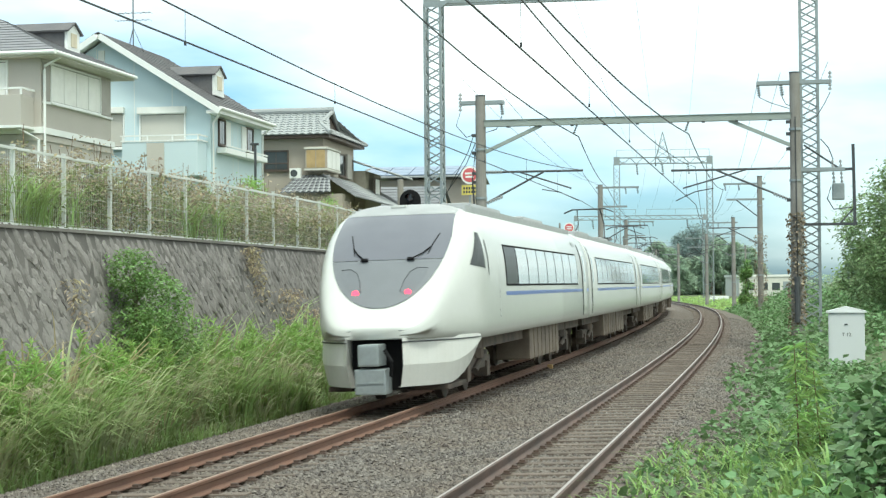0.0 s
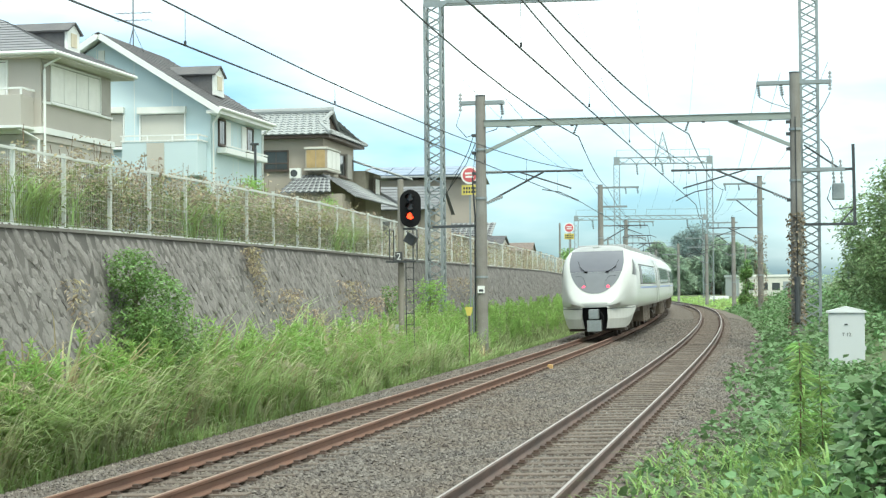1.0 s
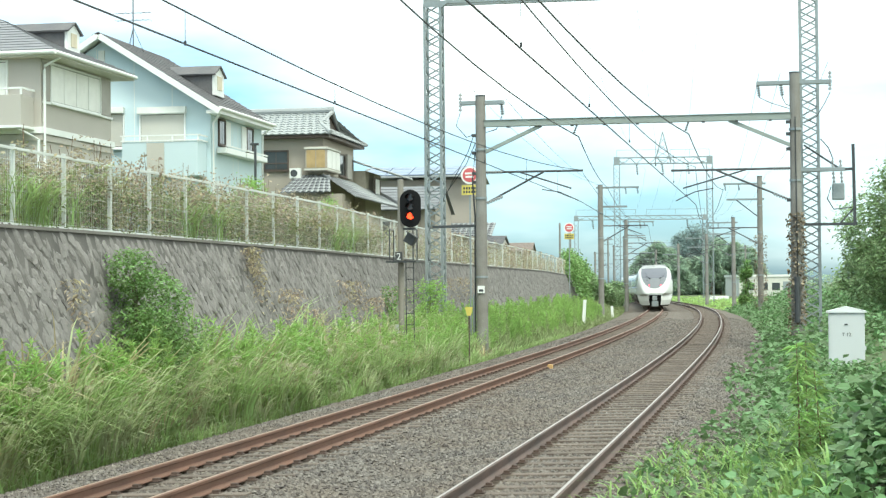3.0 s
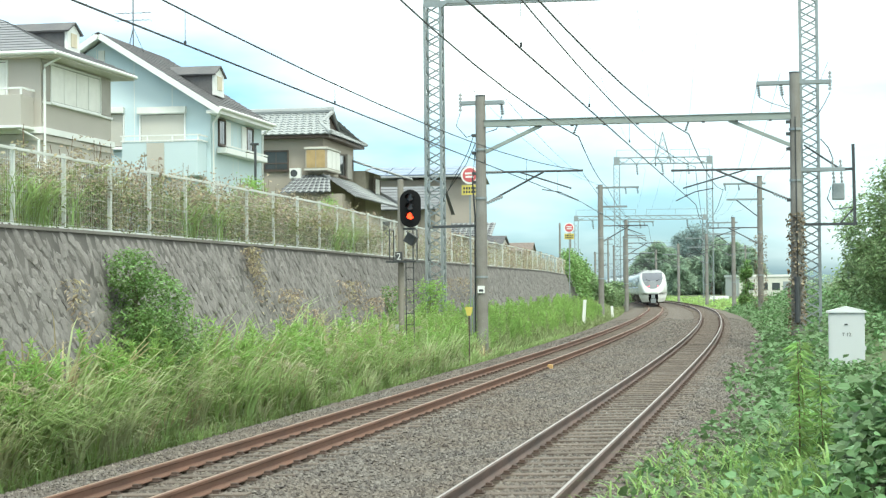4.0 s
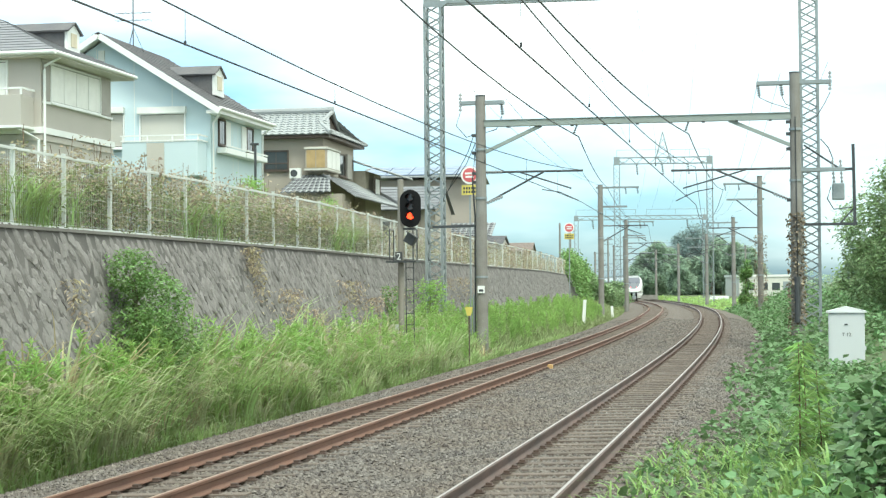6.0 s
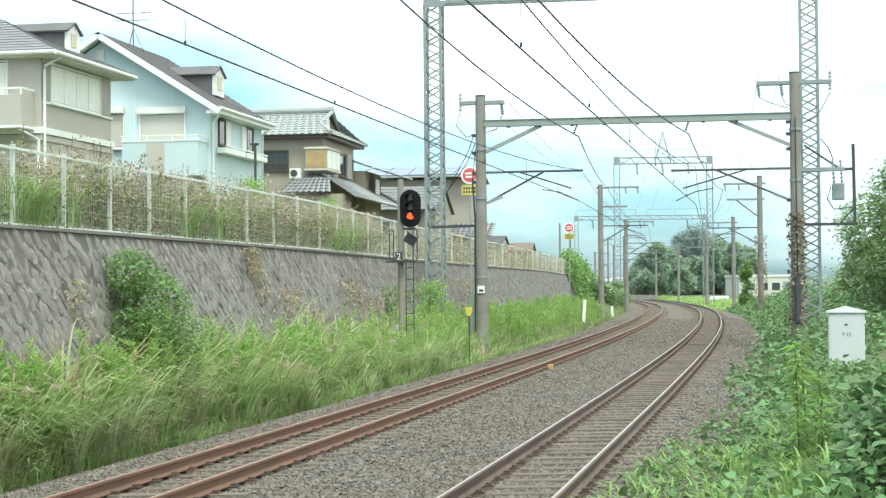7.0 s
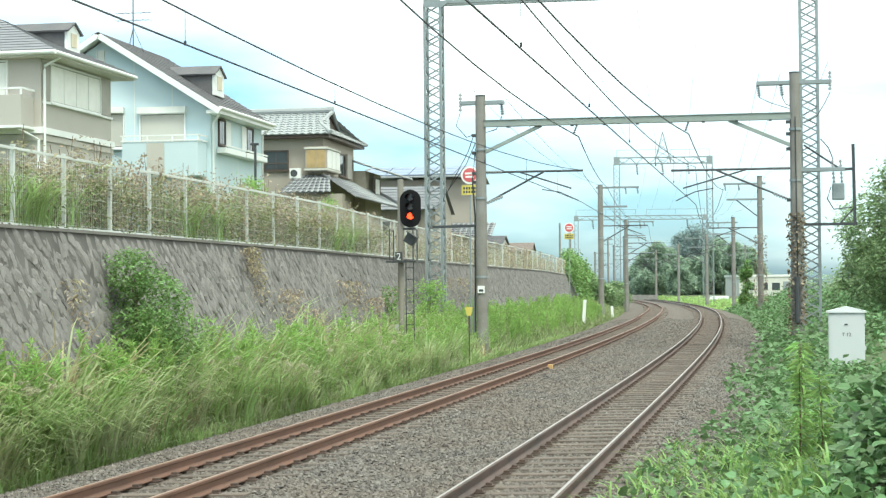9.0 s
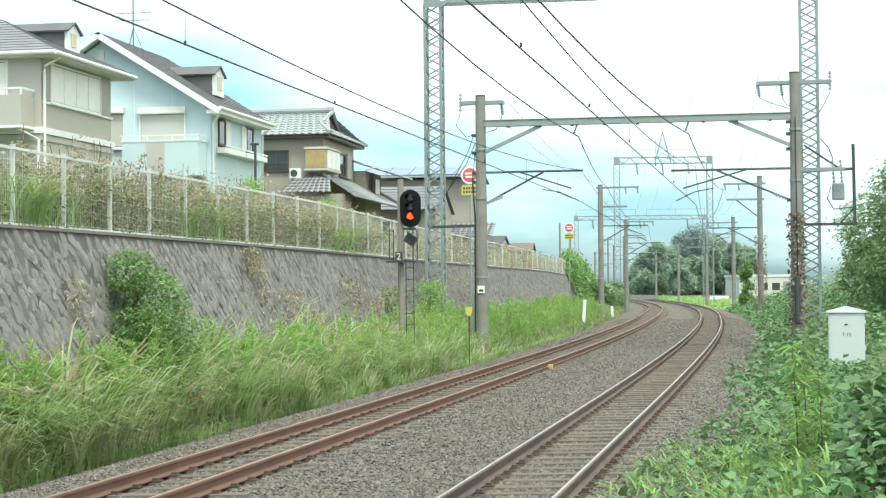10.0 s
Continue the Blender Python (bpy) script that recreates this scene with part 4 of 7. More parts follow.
    for z, w in ((1.5, 0.75), (1.2, 0.7)):
        bm = bmesh.new()
        tube(bm, [(-w, 0, z), (w, 0, z)], 0.012, 5)
        boom = part("boom", bm, M_STEEL_DARK, a, "thin aerial boom")
        for i in range(7):
            bm = bmesh.new()
            tube(bm, [(-w + i * w / 3, -0.25, z), (-w + i * w / 3, 0.25, z)], 0.008, 4)
            part("rod", bm, M_STEEL_DARK, boom)



def deck(house, quads, material, label, name="roof"):
    """The roof's boarding, under its courses."""
    bm = bmesh.new()
    for q in quads:
        slab(bm, q, 0.012)
    return part(name, bm, material, house, label)


def kawara(roof, quad, cols, rows, material=None):
    """A tiled roof face: wavy courses from the eave (first two corners) to the ridge (last two)."""
    a, b, c, d = [Vector(p) for p in quad]
    n = (b - a).cross(d - a).normalized()
    n = -n if n.z < 0 else n
    sub = 4
    for i in range(rows):
        bm = bmesh.new()
        lines = []
        for f, lift in ((i / rows, 0.05), ((i + 1.08) / rows, 0.0)):
            f = min(f, 1.0)
            l0, l1 = a.lerp(d, f), b.lerp(c, f)
            lines.append([bm.verts.new(l0.lerp(l1, j / (cols * sub)) + n * (lift + 0.035 * math.sin(j / sub * math.tau))) for j in range(cols * sub + 1)])
        low = [bm.verts.new(v.co - n * 0.05) for v in lines[0]]
        for j in range(cols * sub):
            bm.faces.new((lines[0][j], lines[0][j + 1], lines[1][j + 1], lines[1][j]))
            bm.faces.new((low[j], low[j + 1], lines[0][j + 1], lines[0][j]))
        part("tile_course", bm, material or M_KAWARA, roof)


def house_tiled():
    h = thing("house", "two-storey tan house with grey tiled hip-and-gable roof", "house", "houses on the terrace", placed(66.5, -14.05, 3.0))
    wbox("wall", h, -8.0, 0, 0, 6.6, -0.4, 6.15, M_TAN, "tan rendered wall", 0.02)
    x0, x1, y0, y1, ze = -9, 0.5, -0.55, 7.5, 6.2
    ym, zr, xg = (y0 + y1) / 2, 7.6, -0.55
    zs = ze + 0.6
    roof = deck(h, [((x0, y0, ze), (x1, y0, ze), (xg, ym, zr), (x0, ym, zr)), ((x1, y1, ze), (x0, y1, ze), (x0, ym, zr), (xg, ym, zr)), ((x1, y0, ze), (x1, y1, ze), (xg, ym + 1.9, zs), (xg, ym - 1.9, zs))], M_KAWARA, "grey wavy clay tile roof", "roof")
    kawara(roof, ((x0, y0, ze), (x1, y0, ze), (xg, ym, zr), (x0, ym, zr)), 26, 9)
    kawara(roof, ((x1, y1, ze), (x0, y1, ze), (x0, ym, zr), (xg, ym, zr)), 26, 9)
    kawara(roof, ((x1, y0, ze), (x1, y1, ze), (xg, ym + 1.9, zs), (xg, ym - 1.9, zs)), 22, 4)
    bm = bmesh.new()
    tube(bm, [(x0, ym, zr + 0.1), (xg + 0.25, ym, zr + 0.12)], 0.17, 10)
    tube(bm, [(xg + 0.2, ym, zr + 0.05), (xg + 0.05, ym - 1.9, zs + 0.1), (x1, y0, ze + 0.08)], 0.1, 8)
    tube(bm, [(xg + 0.2, ym, zr + 0.05), (xg + 0.05, ym + 1.9, zs + 0.1), (x1, y1, ze + 0.08)], 0.1, 8)
    box(bm, xg - 0.05, xg + 0.25, ym - 0.13, ym + 0.13, zr, zr + 0.26, bevel=0.05)
    part("ridge", bm, M_KAWARA, h, "grey ridge tiles")
    bm = bmesh.new()
    v = [bm.verts.new(p) for p in ((xg, ym - 1.9, zs), (xg, ym + 1.9, zs), (xg, ym, zr))]
    bm.faces.new(v)
    part("gable", bm, M_BROWNFRAME, h, "dark brown gable lattice")
    bm = bmesh.new()
    box(bm, x0, x1 - 0.1, y0 + 0.1, y1 - 0.1, ze - 0.16, ze - 0.03)
    part("soffit", bm, M_BROWNFRAME, h, "brown eaves soffit")
    opening(h, "x", -2.85, -1.75, 4.6, 5.45, 0.0, M_GLASS, M_BROWNFRAME, panes=2, label="sliding window with brown frame")
    wbox("window_rail", h, -2.95, -1.65, -0.22, -0.18, 4.85, 4.9, M_BROWNFRAME)
    bay = wbox("bay_window", h, -0.78, 0.28, -0.45, 2.2, 4.45, 5.62, M_TAN, "projecting corner bay window", 0.02)
    for x in (-0.7, -0.23):
        wbox("pane", bay, x, x + 0.42, -0.48, -0.44, 4.62, 5.45, M_AMBER)
    for y in (-0.36, 0.5, 1.36):
        wbox("pane", bay, 0.27, 0.31, y, y + 0.8, 4.62, 5.45, M_CREAM)
    for z in (4.5, 5.5):
        wbox("window_frame", bay, -0.82, 0.33, -0.5, 2.25, z, z + 0.08, M_CREAMWALL)
    opening(h, "y", 3.2, 4.4, 4.5, 5.5, 0.0, M_GLASS, M_BROWNFRAME, panes=2, label="narrow sliding window")
    wbox("storm_shutter_box", h, 0.0, 0.16, 4.5, 5.5, 4.4, 5.6, M_TAN2)
    ac = thing("air_conditioner", "white outdoor air-conditioner unit on a wall bracket", "air conditioner", "", placed(66.1, -15.3, 6.83))
    wbox("casing", ac, -0.27, 0.27, -0.13, 0.13, 0.3, 0.78, M_CREAM, "off-white casing", 0.02)
    bm = bmesh.new()
    tube(bm, [(-0.05, -0.15, 0.54), (-0.05, -0.13, 0.54)], 0.17, 20)
    part("fan_grille", bm, M_STEEL_DARK, ac)
    bm = bmesh.new()
    for x in (-0.2, 0.2):
        bar(bm, (x, 0.0, 0.3), (x, 0.6, -0.1), 0.05)
        bar(bm, (x, -0.1, 0.3), (x, 0.6, 0.3), 0.05)
    part("bracket", bm, M_FENCE, ac)
    # lower roofs
    roof = deck(h, [((-1.6, -2.3, 3.35), (0.9, -2.3, 3.35), (0.3, 0, 4.3), (-1.2, 0, 4.3)), ((1.9, -1.6, 3.15), (1.9, 9.4, 3.15), (0.05, 8.2, 4.3), (0.05, -0.4, 4.3))], M_KAWARA, "grey tiled lean-to roof", "lower_roof")
    kawara(roof, ((-1.6, -2.3, 3.35), (0.9, -2.3, 3.35), (0.3, 0, 4.3), (-1.2, 0, 4.3)), 9, 6, M_KAWARA_DARK)
    kawara(roof, ((1.9, -1.6, 3.15), (1.9, 14.5, 3.0), (0.05, 13.5, 4.1), (0.05, -0.4, 4.3)), 44, 7, M_KAWARA_DARK)
    wbox("lower_wall", h, -1.5, 1.3, -1.8, 0, -0.4, 3.3, M_TAN)
    wbox("wing_wall", h, -5, 0.6, 6.6, 10.5, -0.4, 4.9, M_CURTAINWALL, "ochre wing wall")
    roof = deck(h, [((1.9, 6.0, 4.75), (1.9, 12.8, 4.75), (-1.6, 12.8, 5.9), (-1.6, 6.0, 5.9)), ((-5.1, 12.8, 4.75), (-5.1, 6.0, 4.75), (-1.6, 6.0, 5.9), (-1.6, 12.8, 5.9))], M_KAWARA, "grey tiled wing roof", "wing_roof")
    kawara(roof, ((1.9, 6.0, 4.75), (1.9, 12.8, 4.75), (-1.6, 12.8, 5.9), (-1.6, 6.0, 5.9)), 18, 8)
    kawara(roof, ((-5.1, 12.8, 4.75), (-5.1, 6.0, 4.75), (-1.6, 6.0, 5.9), (-1.6, 12.8, 5.9)), 18, 8)
    opening(h, "y", 7.4, 8.6, 3.6, 4.55, 0.9, M_CREAM, M_BROWNFRAME, panes=2, label="lit sliding window")


def gable_end(parent, x, y0, y1, z0, z1, material):
    """A thick triangular wall piece that closes a roof's end towards the track."""
    bm = bmesh.new()
    a, b = [[bm.verts.new(p) for p in ((xx, y0, z0), (xx, y1, z0), (xx, (y0 + y1) / 2, z1))] for xx in (x - 0.15, x)]
    bm.faces.new(a[::-1])
    bm.faces.new(b)
    for i in range(3):
        j = (i + 1) % 3
        bm.faces.new((a[i], a[j], b[j], b[i]))
    bmesh.ops.recalc_face_normals(bm, faces=bm.faces[:])
    part("gable", bm, material, parent)


def house_solar():
    h = thing("house", "low house with solar panels on a grey roof", "house", "houses on the terrace", placed(94.0, -10.9, 3.0))
    wbox("wall", h, -6.6, 0, 0, 7, -0.4, 5.65, M_TAN, "tan rendered wall")
    roof = deck(h, [((-7.2, -0.8, 5.75), (0.25, -0.8, 5.75), (0.25, 3.5, 6.65), (-7.2, 3.5, 6.65)), ((0.25, 7.8, 5.75), (-7.2, 7.8, 5.75), (-7.2, 3.5, 6.65), (0.25, 3.5, 6.65))], M_KAWARA, "grey roof", "roof")
    courses(roof, ((-7.2, -0.8, 5.75), (0.25, -0.8, 5.75), (0.25, 3.5, 6.65), (-7.2, 3.5, 6.65)), 12, 0.04, M_KAWARA)
    courses(roof, ((0.25, 7.8, 5.75), (-7.2, 7.8, 5.75), (-7.2, 3.5, 6.65), (0.25, 3.5, 6.65)), 12, 0.04, M_KAWARA)
    gable_end(h, 0.0, 0.0, 7.0, 5.64, 6.5, M_TAN)
    for i in range(5):
        for j in range(3):
            bm = bmesh.new()
            x = -6.8 + i * 1.45
            f0, f1 = 0.1 + j * 0.28, 0.1 + j * 0.28 + 0.265
            lo, hi = (-0.8 + 4.3 * f0, 5.84 + 0.9 * f0), (-0.8 + 4.3 * f1, 5.84 + 0.9 * f1)
            slab(bm, ((x, lo[0], lo[1]), (x + 1.4, lo[0], lo[1]), (x + 1.4, hi[0], hi[1]), (x, hi[0], hi[1])), 0.05)
            part("solar_panel", bm, M_SOLAR, h, "pale reflective solar panel")
    opening(h, "x", -2.6, -1.4, 2.2, 3.6, 0.0, M_GLASS, M_BROWNFRAME, panes=2, label="dark sliding window")
    roof = deck(h, [((-4.2, -2.6, 2.0), (1.6, -2.6, 2.0), (1.6, -0.05, 2.9), (-4.2, -0.05, 2.9))], M_KAWARA, "grey lean-to roof", "lower_roof")
    kawara(roof, ((-4.2, -2.6, 2.0), (1.6, -2.6, 2.0), (1.6, -0.05, 2.9), (-4.2, -0.05, 2.9)), 18, 6, M_KAWARA_DARK)


def house_far(s, o, w, d, eave, ridge, wall_mat, roof_mat, text):
    h = thing("house", text, "house", "houses on the terrace", placed(s, o, 2.9))
    wbox("wall", h, -w, 0, 0, d, -0.4, eave, wall_mat)
    roof = deck(h, [((-w - 0.5, -0.5, eave - 0.1), (0.15, -0.5, eave - 0.1), (0.15, d / 2, ridge), (-w - 0.5, d / 2, ridge)), ((0.15, d + 0.5, eave - 0.1), (-w - 0.5, d + 0.5, eave - 0.1), (-w - 0.5, d / 2, ridge), (0.15, d / 2, ridge))], roof_mat, "", "roof")
    courses(roof, ((-w - 0.5, -0.5, eave - 0.1), (0.15, -0.5, eave - 0.1), (0.15, d / 2, ridge), (-w - 0.5, d / 2, ridge)), 8, 0.05, roof_mat)
    courses(roof, ((0.15, d + 0.5, eave - 0.1), (-w - 0.5, d + 0.5, eave - 0.1), (-w - 0.5, d / 2, ridge), (0.15, d / 2, ridge)), 8, 0.05, roof_mat)
    gable_end(h, 0.0, 0.0, d, eave - 0.02, ridge - 0.12, wall_mat)
    opening(h, "x", -w * 0.6, -w * 0.35, eave * 0.45, eave * 0.8, 0.0, M_GLASS, M_WHITE, panes=2)
    opening(h, "y", d * 0.3, d * 0.6, eave * 0.45, eave * 0.8, 0.0, M_GLASS, M_WHITE, panes=2)


M_SLATE2 = mat("grey_slate_roof", (0.22, 0.22, 0.235), 0.75, vary=0.15, scale=1.5, fine=14, bump=0.25, other=(0.17, 0.17, 0.18))
M_CREAMWALL = mat("cream_eaves", (0.58, 0.57, 0.51), 0.7, vary=0.06)
M_TAN2 = mat("grey_beige_panel", (0.36, 0.34, 0.31), 0.8, vary=0.06)
M_SHUTTER = mat("beige_roller_shutter", (0.50, 0.48, 0.43), 0.6, vary=0.05, stretch=(1, 1, 30))
M_AMBER = mat("amber_blind", (0.42, 0.30, 0.14), 0.5, vary=0.15)
M_CURTAINWALL = mat("ochre_render", (0.40, 0.36, 0.29), 0.85, vary=0.08)
house_beige()
house_blue()
house_tiled()
house_solar()
house_far(84, -11.6, 7.5, 6, 3.5, 4.9, M_TAN, M_KAWARA_DARK, "tan house with grey roof half hidden behind another")
house_far(112, -14.5, 6, 7, 3.4, 4.6, M_TAN, M_KAWARA, "far tan house with grey roof")
house_far(128, -12.5, 6, 6, 2.6, 3.25, M_BEIGE, M_SLATE, "far low house with dark roof")
house_far(141, -11.0, 6, 5, 2.3, 3.0, M_TAN, M_BROWNROOF := mat("brown_roof", (0.23, 0.185, 0.16), 0.8), "far small house with brown roof")


# ---- lineside steel and concrete ----
def concrete_pole(s, o, height, base=-0.8, r=0.19, label="weathered round concrete catenary pole"):
    p = thing("concrete_pole", label, "pole", "catenary poles", placed(s, o, base))
    bm = bmesh.new()
    tube(bm, [(0, 0, 0), (0, 0, height * 0.5), (0, 0, height)], [r * 1.08, r, r * 0.9], 18)
    part("shaft", bm, M_CONCRETE, p, smooth=False)
    bm = bmesh.new()
    tube(bm, [(0, 0, height), (0, 0, height + 0.05)], r * 0.93, 18)
    part("cap", bm, M_STEEL_DARK, p)
    for z in (height * 0.33, height * 0.62, height * 0.8):
        bm = bmesh.new()
        tube(bm, [(0, 0, z), (0, 0, z + 0.08)], r * 1.1, 16)
        part("band", bm, M_GALV, p)
    return p


def insulator(bm, a, b, r=0.06, discs=5):
    a, b = Vector(a), Vector(b)
    tube(bm, [a, b], 0.018, 6)
    for i in range(discs):
        f = (i + 0.5) / discs
        p, q = a.lerp(b, f - 0.28 / discs), a.lerp(b, f + 0.28 / discs)
        tube(bm, [p, q], [r, r * 0.6], 10)


def crossarm(parent, z, x0, x1, hooks, up=()):
    bm = bmesh.new()
    box(bm, x0, x1, -0.05, 0.05, z - 0.06, z + 0.06)
    box(bm, x0, x1, 0.20, 0.30, z - 0.06, z + 0.06)
    part("crossarm", bm, M_GALV, parent, "galvanised steel crossarm")
    for x in hooks:
        bm = bmesh.new()
        insulator(bm, (x, 0, z - 0.06), (x + 0.05, 0, z - 0.45), 0.075)
        part("insulator", bm, M_PORCELAIN, parent, "grey porcelain insulator")
    for x in up:
        bm = bmesh.new()
        insulator(bm, (x, 0, z - 0.3), (x, 0, z + 0.35), 0.07)
        part("insulator", bm, M_PORCELAIN, parent, "grey porcelain insulator")


def cantilever(parent, z, reach, side):
    """A bracket arm over the track, with its strut, pull-off arm and insulators."""
    bm = bmesh.new()
    tube(bm, [(side * 0.18, 0, z), (side * (reach + 0.5), 0, z)], 0.038, 8)
    tube(bm, [(side * 0.18, 0, z - 1.05), (side * (reach * 0.72), 0, z - 0.02)], 0.034, 8)
    tube(bm, [(side * reach * 0.45, 0, z - 0.02), (side * (reach + 0.1), 0, z - 0.6)], 0.026, 8)
    tube(bm, [(side * (reach - 0.9), 0, z - 0.62), (side * (reach - 0.3), 0, z - 0.72), (side * (reach + 0.35), 0, z - 1.02)], 0.02, 6)
    part("bracket_arm", bm, M_STEEL_DARK, parent, "grey tubular bracket arm")
    for zz in (z, z - 1.05):
        bm = bmesh.new()
        insulator(bm, (side * 0.2, 0, zz), (side * 0.75, 0, zz + (0.0 if zz == z else 0.22)), 0.075, 6)
        part("insulator", bm, M_PORCELAIN, parent)


def portal():
    """The near portal: two concrete poles and a steel beam with braces."""
    left = concrete_pole(45.4, -3.3, 9.28)
    right = concrete_pole(45.4, 7.26, 9.45, base=-0.5, label="weathered concrete catenary pole with dry vines")
    crossarm(left, 9.08, -0.72, 0.8, (0.72,), (-0.7,))
    crossarm(right, 9.16, -1.25, 1.2, (-1.2, -0.45), (1.15,))
    crossarm(right, 6.25, -0.1, 1.6, (), ())
    b = thing("portal_beam", "painted steel portal beam spanning both tracks", "beam", "", placed(45.4, -3.3, 7.55))
    bm = bmesh.new()
    box(bm, 0.1, 10.46, -0.1, -0.07, -0.10, 0.10)
    box(bm, 0.1, 10.46, 0.07, 0.1, -0.10, 0.10)
    box(bm, 0.1, 10.46, -0.13, 0.13, 0.10, 0.115)
    box(bm, 0.1, 10.46, -0.13, 0.13, -0.115, -0.10)
    part("beam", bm, M_GREENSTEEL, b, "grey-green beam")
    for x0, x1 in ((0.1, 2.1), (10.46, 8.4)):
        bm = bmesh.new()
        bar(bm, (x0, 0, -1.0), (x1, 0, -0.1), 0.12)
        part("knee_brace", bm, M_GREENSTEEL, b, "diagonal knee brace")
    for x in (3.25, 7.0):
        bm = bmesh.new()
        insulator(bm, (x + 0.06, 0, -0.12), (x - 0.05, 0, -0.42), 0.05, 4)
        part("insulator", bm, M_PORCELAIN, b)
    for k in range(9):
        bm = bmesh.new()
        box(bm, 0.9 + k * 1.1, 1.0 + k * 1.1, -0.15, 0.15, -0.15, -0.115)
        part("clamp", bm, M_STEEL_DARK, b)
    cantilever(left, 6.68, 3.0, 1)
    cantilever(right, 6.31, 3.6, -1)
    bm = bmesh.new()
    tube(bm, [(-0.2, 0.05, 7.4), (-0.3, 0, 6.4), (-0.22, 0, 5.2), (-0.24, 0, 1.0)], 0.03, 6)
    part("cable", bm, M_WIRE, left, "black cable running down the pole")
    bm = bmesh.new()
    bar(bm, (-1.75, 0.25, 4.84), (0.1, 0.2, 4.86), 0.09)
    part("tie_bar", bm, M_STEEL_DARK, left, "dark steel tie bar to the lattice mast")
    for x in (-0.3, -0.4):
        bm = bmesh.new()
        tube(bm, [(x, 0.0, 0.0), (x, 0.0, 2.5)], 0.035, 8)
        part("conduit", bm, M_GALV, left, "grey cable conduit beside the pole")
    bm = bmesh.new()
    box(bm, -0.12, 0.12, -0.23, -0.19, 2.55, 2.8)
    part("number_plate", bm, M_WHITE, left, "small white pole plate")
    bm = bmesh.new()
    box(bm, -0.075, 0.075, -0.235, -0.225, 2.6, 2.68)
    part("plate_bar", bm, M_STEEL_DARK, left)
    bm = bmesh.new()
    tube(bm, [(0.0, -0.26, 1.2), (0.0, -0.26, 2.7)], 0.1, 12)
    part("cable_guard", bm, M_STEEL_DARK, right, "black cable guard tube")
    bm = bmesh.new()
    tube(bm, [(0.02, -0.24, 2.7), (0.0, -0.22, 8.0)], 0.018, 6)
    part("cable", bm, M_WIRE, right)
    for pts in ([(-0.7, 0, 8.75), (-0.85, 0, 8.3), (-0.5, 0, 7.9), (-0.15, 0, 8.0)], [(0.75, 0, 8.6), (0.55, 0, 8.15), (0.2, 0, 8.05)], [(-0.25, 0.1, 8.0), (-0.5, 0.3, 7.4), (-1.3, 1.2, 6.3)], [(-0.2, 0.1, 7.7), (-0.6, 0.5, 7.0), (-1.5, 1.3, 6.0)]):
        bm = bmesh.new()
        tube(bm, pts, 0.014, 5)
        part("jumper_cable", bm, M_WIRE, left, "thin black jumper cable")
    for pts in ([(-1.18, 0, 8.7), (-0.8, 0, 8.5), (-0.2, 0, 8.3)], [(-0.42, 0, 8.7), (-0.3, 0, 8.45), (0.0, 0, 8.3)], [(1.15, 0, 8.8), (0.95, 0, 8.4), (0.7, 0, 8.0), (0.3, 0, 7.8)]):
        bm = bmesh.new()
        tube(bm, pts, 0.014, 5)
        part("jumper_cable", bm, M_WIRE, right, "thin black jumper cable")
    for owner, zs in ((left, (6.3, 6.6, 7.3, 7.9)), (right, (5.2, 6.9, 7.4, 7.8))):
        for z in zs:
            bm = bmesh.new()
            box(bm, -0.3, -0.17, -0.12, 0.12, z, z + 0.1, bevel=0.015)
            part("pole_fitting", bm, M_STEEL_DARK, owner, "dark steel clamp")
    # side frame with a transformer
    f = thing("transformer_frame", "steel side frame with a hanging grey transformer", "transformer", "", placed(45.9, 7.4, 0))
    bm = bmesh.new()
    bar(bm, (0.1, 0, 5.72), (1.75, 0, 5.78), 0.09)
    bar(bm, (0.1, 0, 3.95), (1.85, 0, 3.95), 0.09)
    bar(bm, (1.78, 0, 3.9), (1.75, 0, 6.6), 0.1)
    bar(bm, (1.3, 0, 3.97), (1.78, 0, 4.5), 0.05)
    bar(bm, (0.15, 0, 6.6), (1.3, 0, 5.8), 0.06)
    part("frame", bm, M_STEEL_DARK, f, "dark rusty steel frame")
    bm = bmesh.new()
    box(bm, 1.05, 1.45, -0.2, 0.2, 4.75, 5.3, bevel=0.04)
    part("transformer", bm, M_GALV, f, "small grey transformer box")
    for x in (1.12, 1.38):
        bm = bmesh.new()
        insulator(bm, (x, 0, 5.3), (x - 0.05, 0, 6.1), 0.06, 6)
        part("insulator", bm, M_PORCELAIN, f)
    bm = bmesh.new()
    tube(bm, [(1.1, 0, 6.1), (0.95, 0, 6.5), (0.7, 0, 6.8)], 0.02, 6)
    tube(bm, [(1.02, 0.1, 5.2), (0.9, 0.1, 4.8), (1.1, 0.1, 4.45), (1.7, 0.1, 4.5)], 0.02, 6)
    part("lead_wire", bm, M_WIRE, f)
    return left, right


M_GREENSTEEL = mat("grey_green_steel", (0.30, 0.335, 0.31), 0.6, metal=0.3, vary=0.15, scale=1.5, other=(0.24, 0.26, 0.24))
POLES = portal()


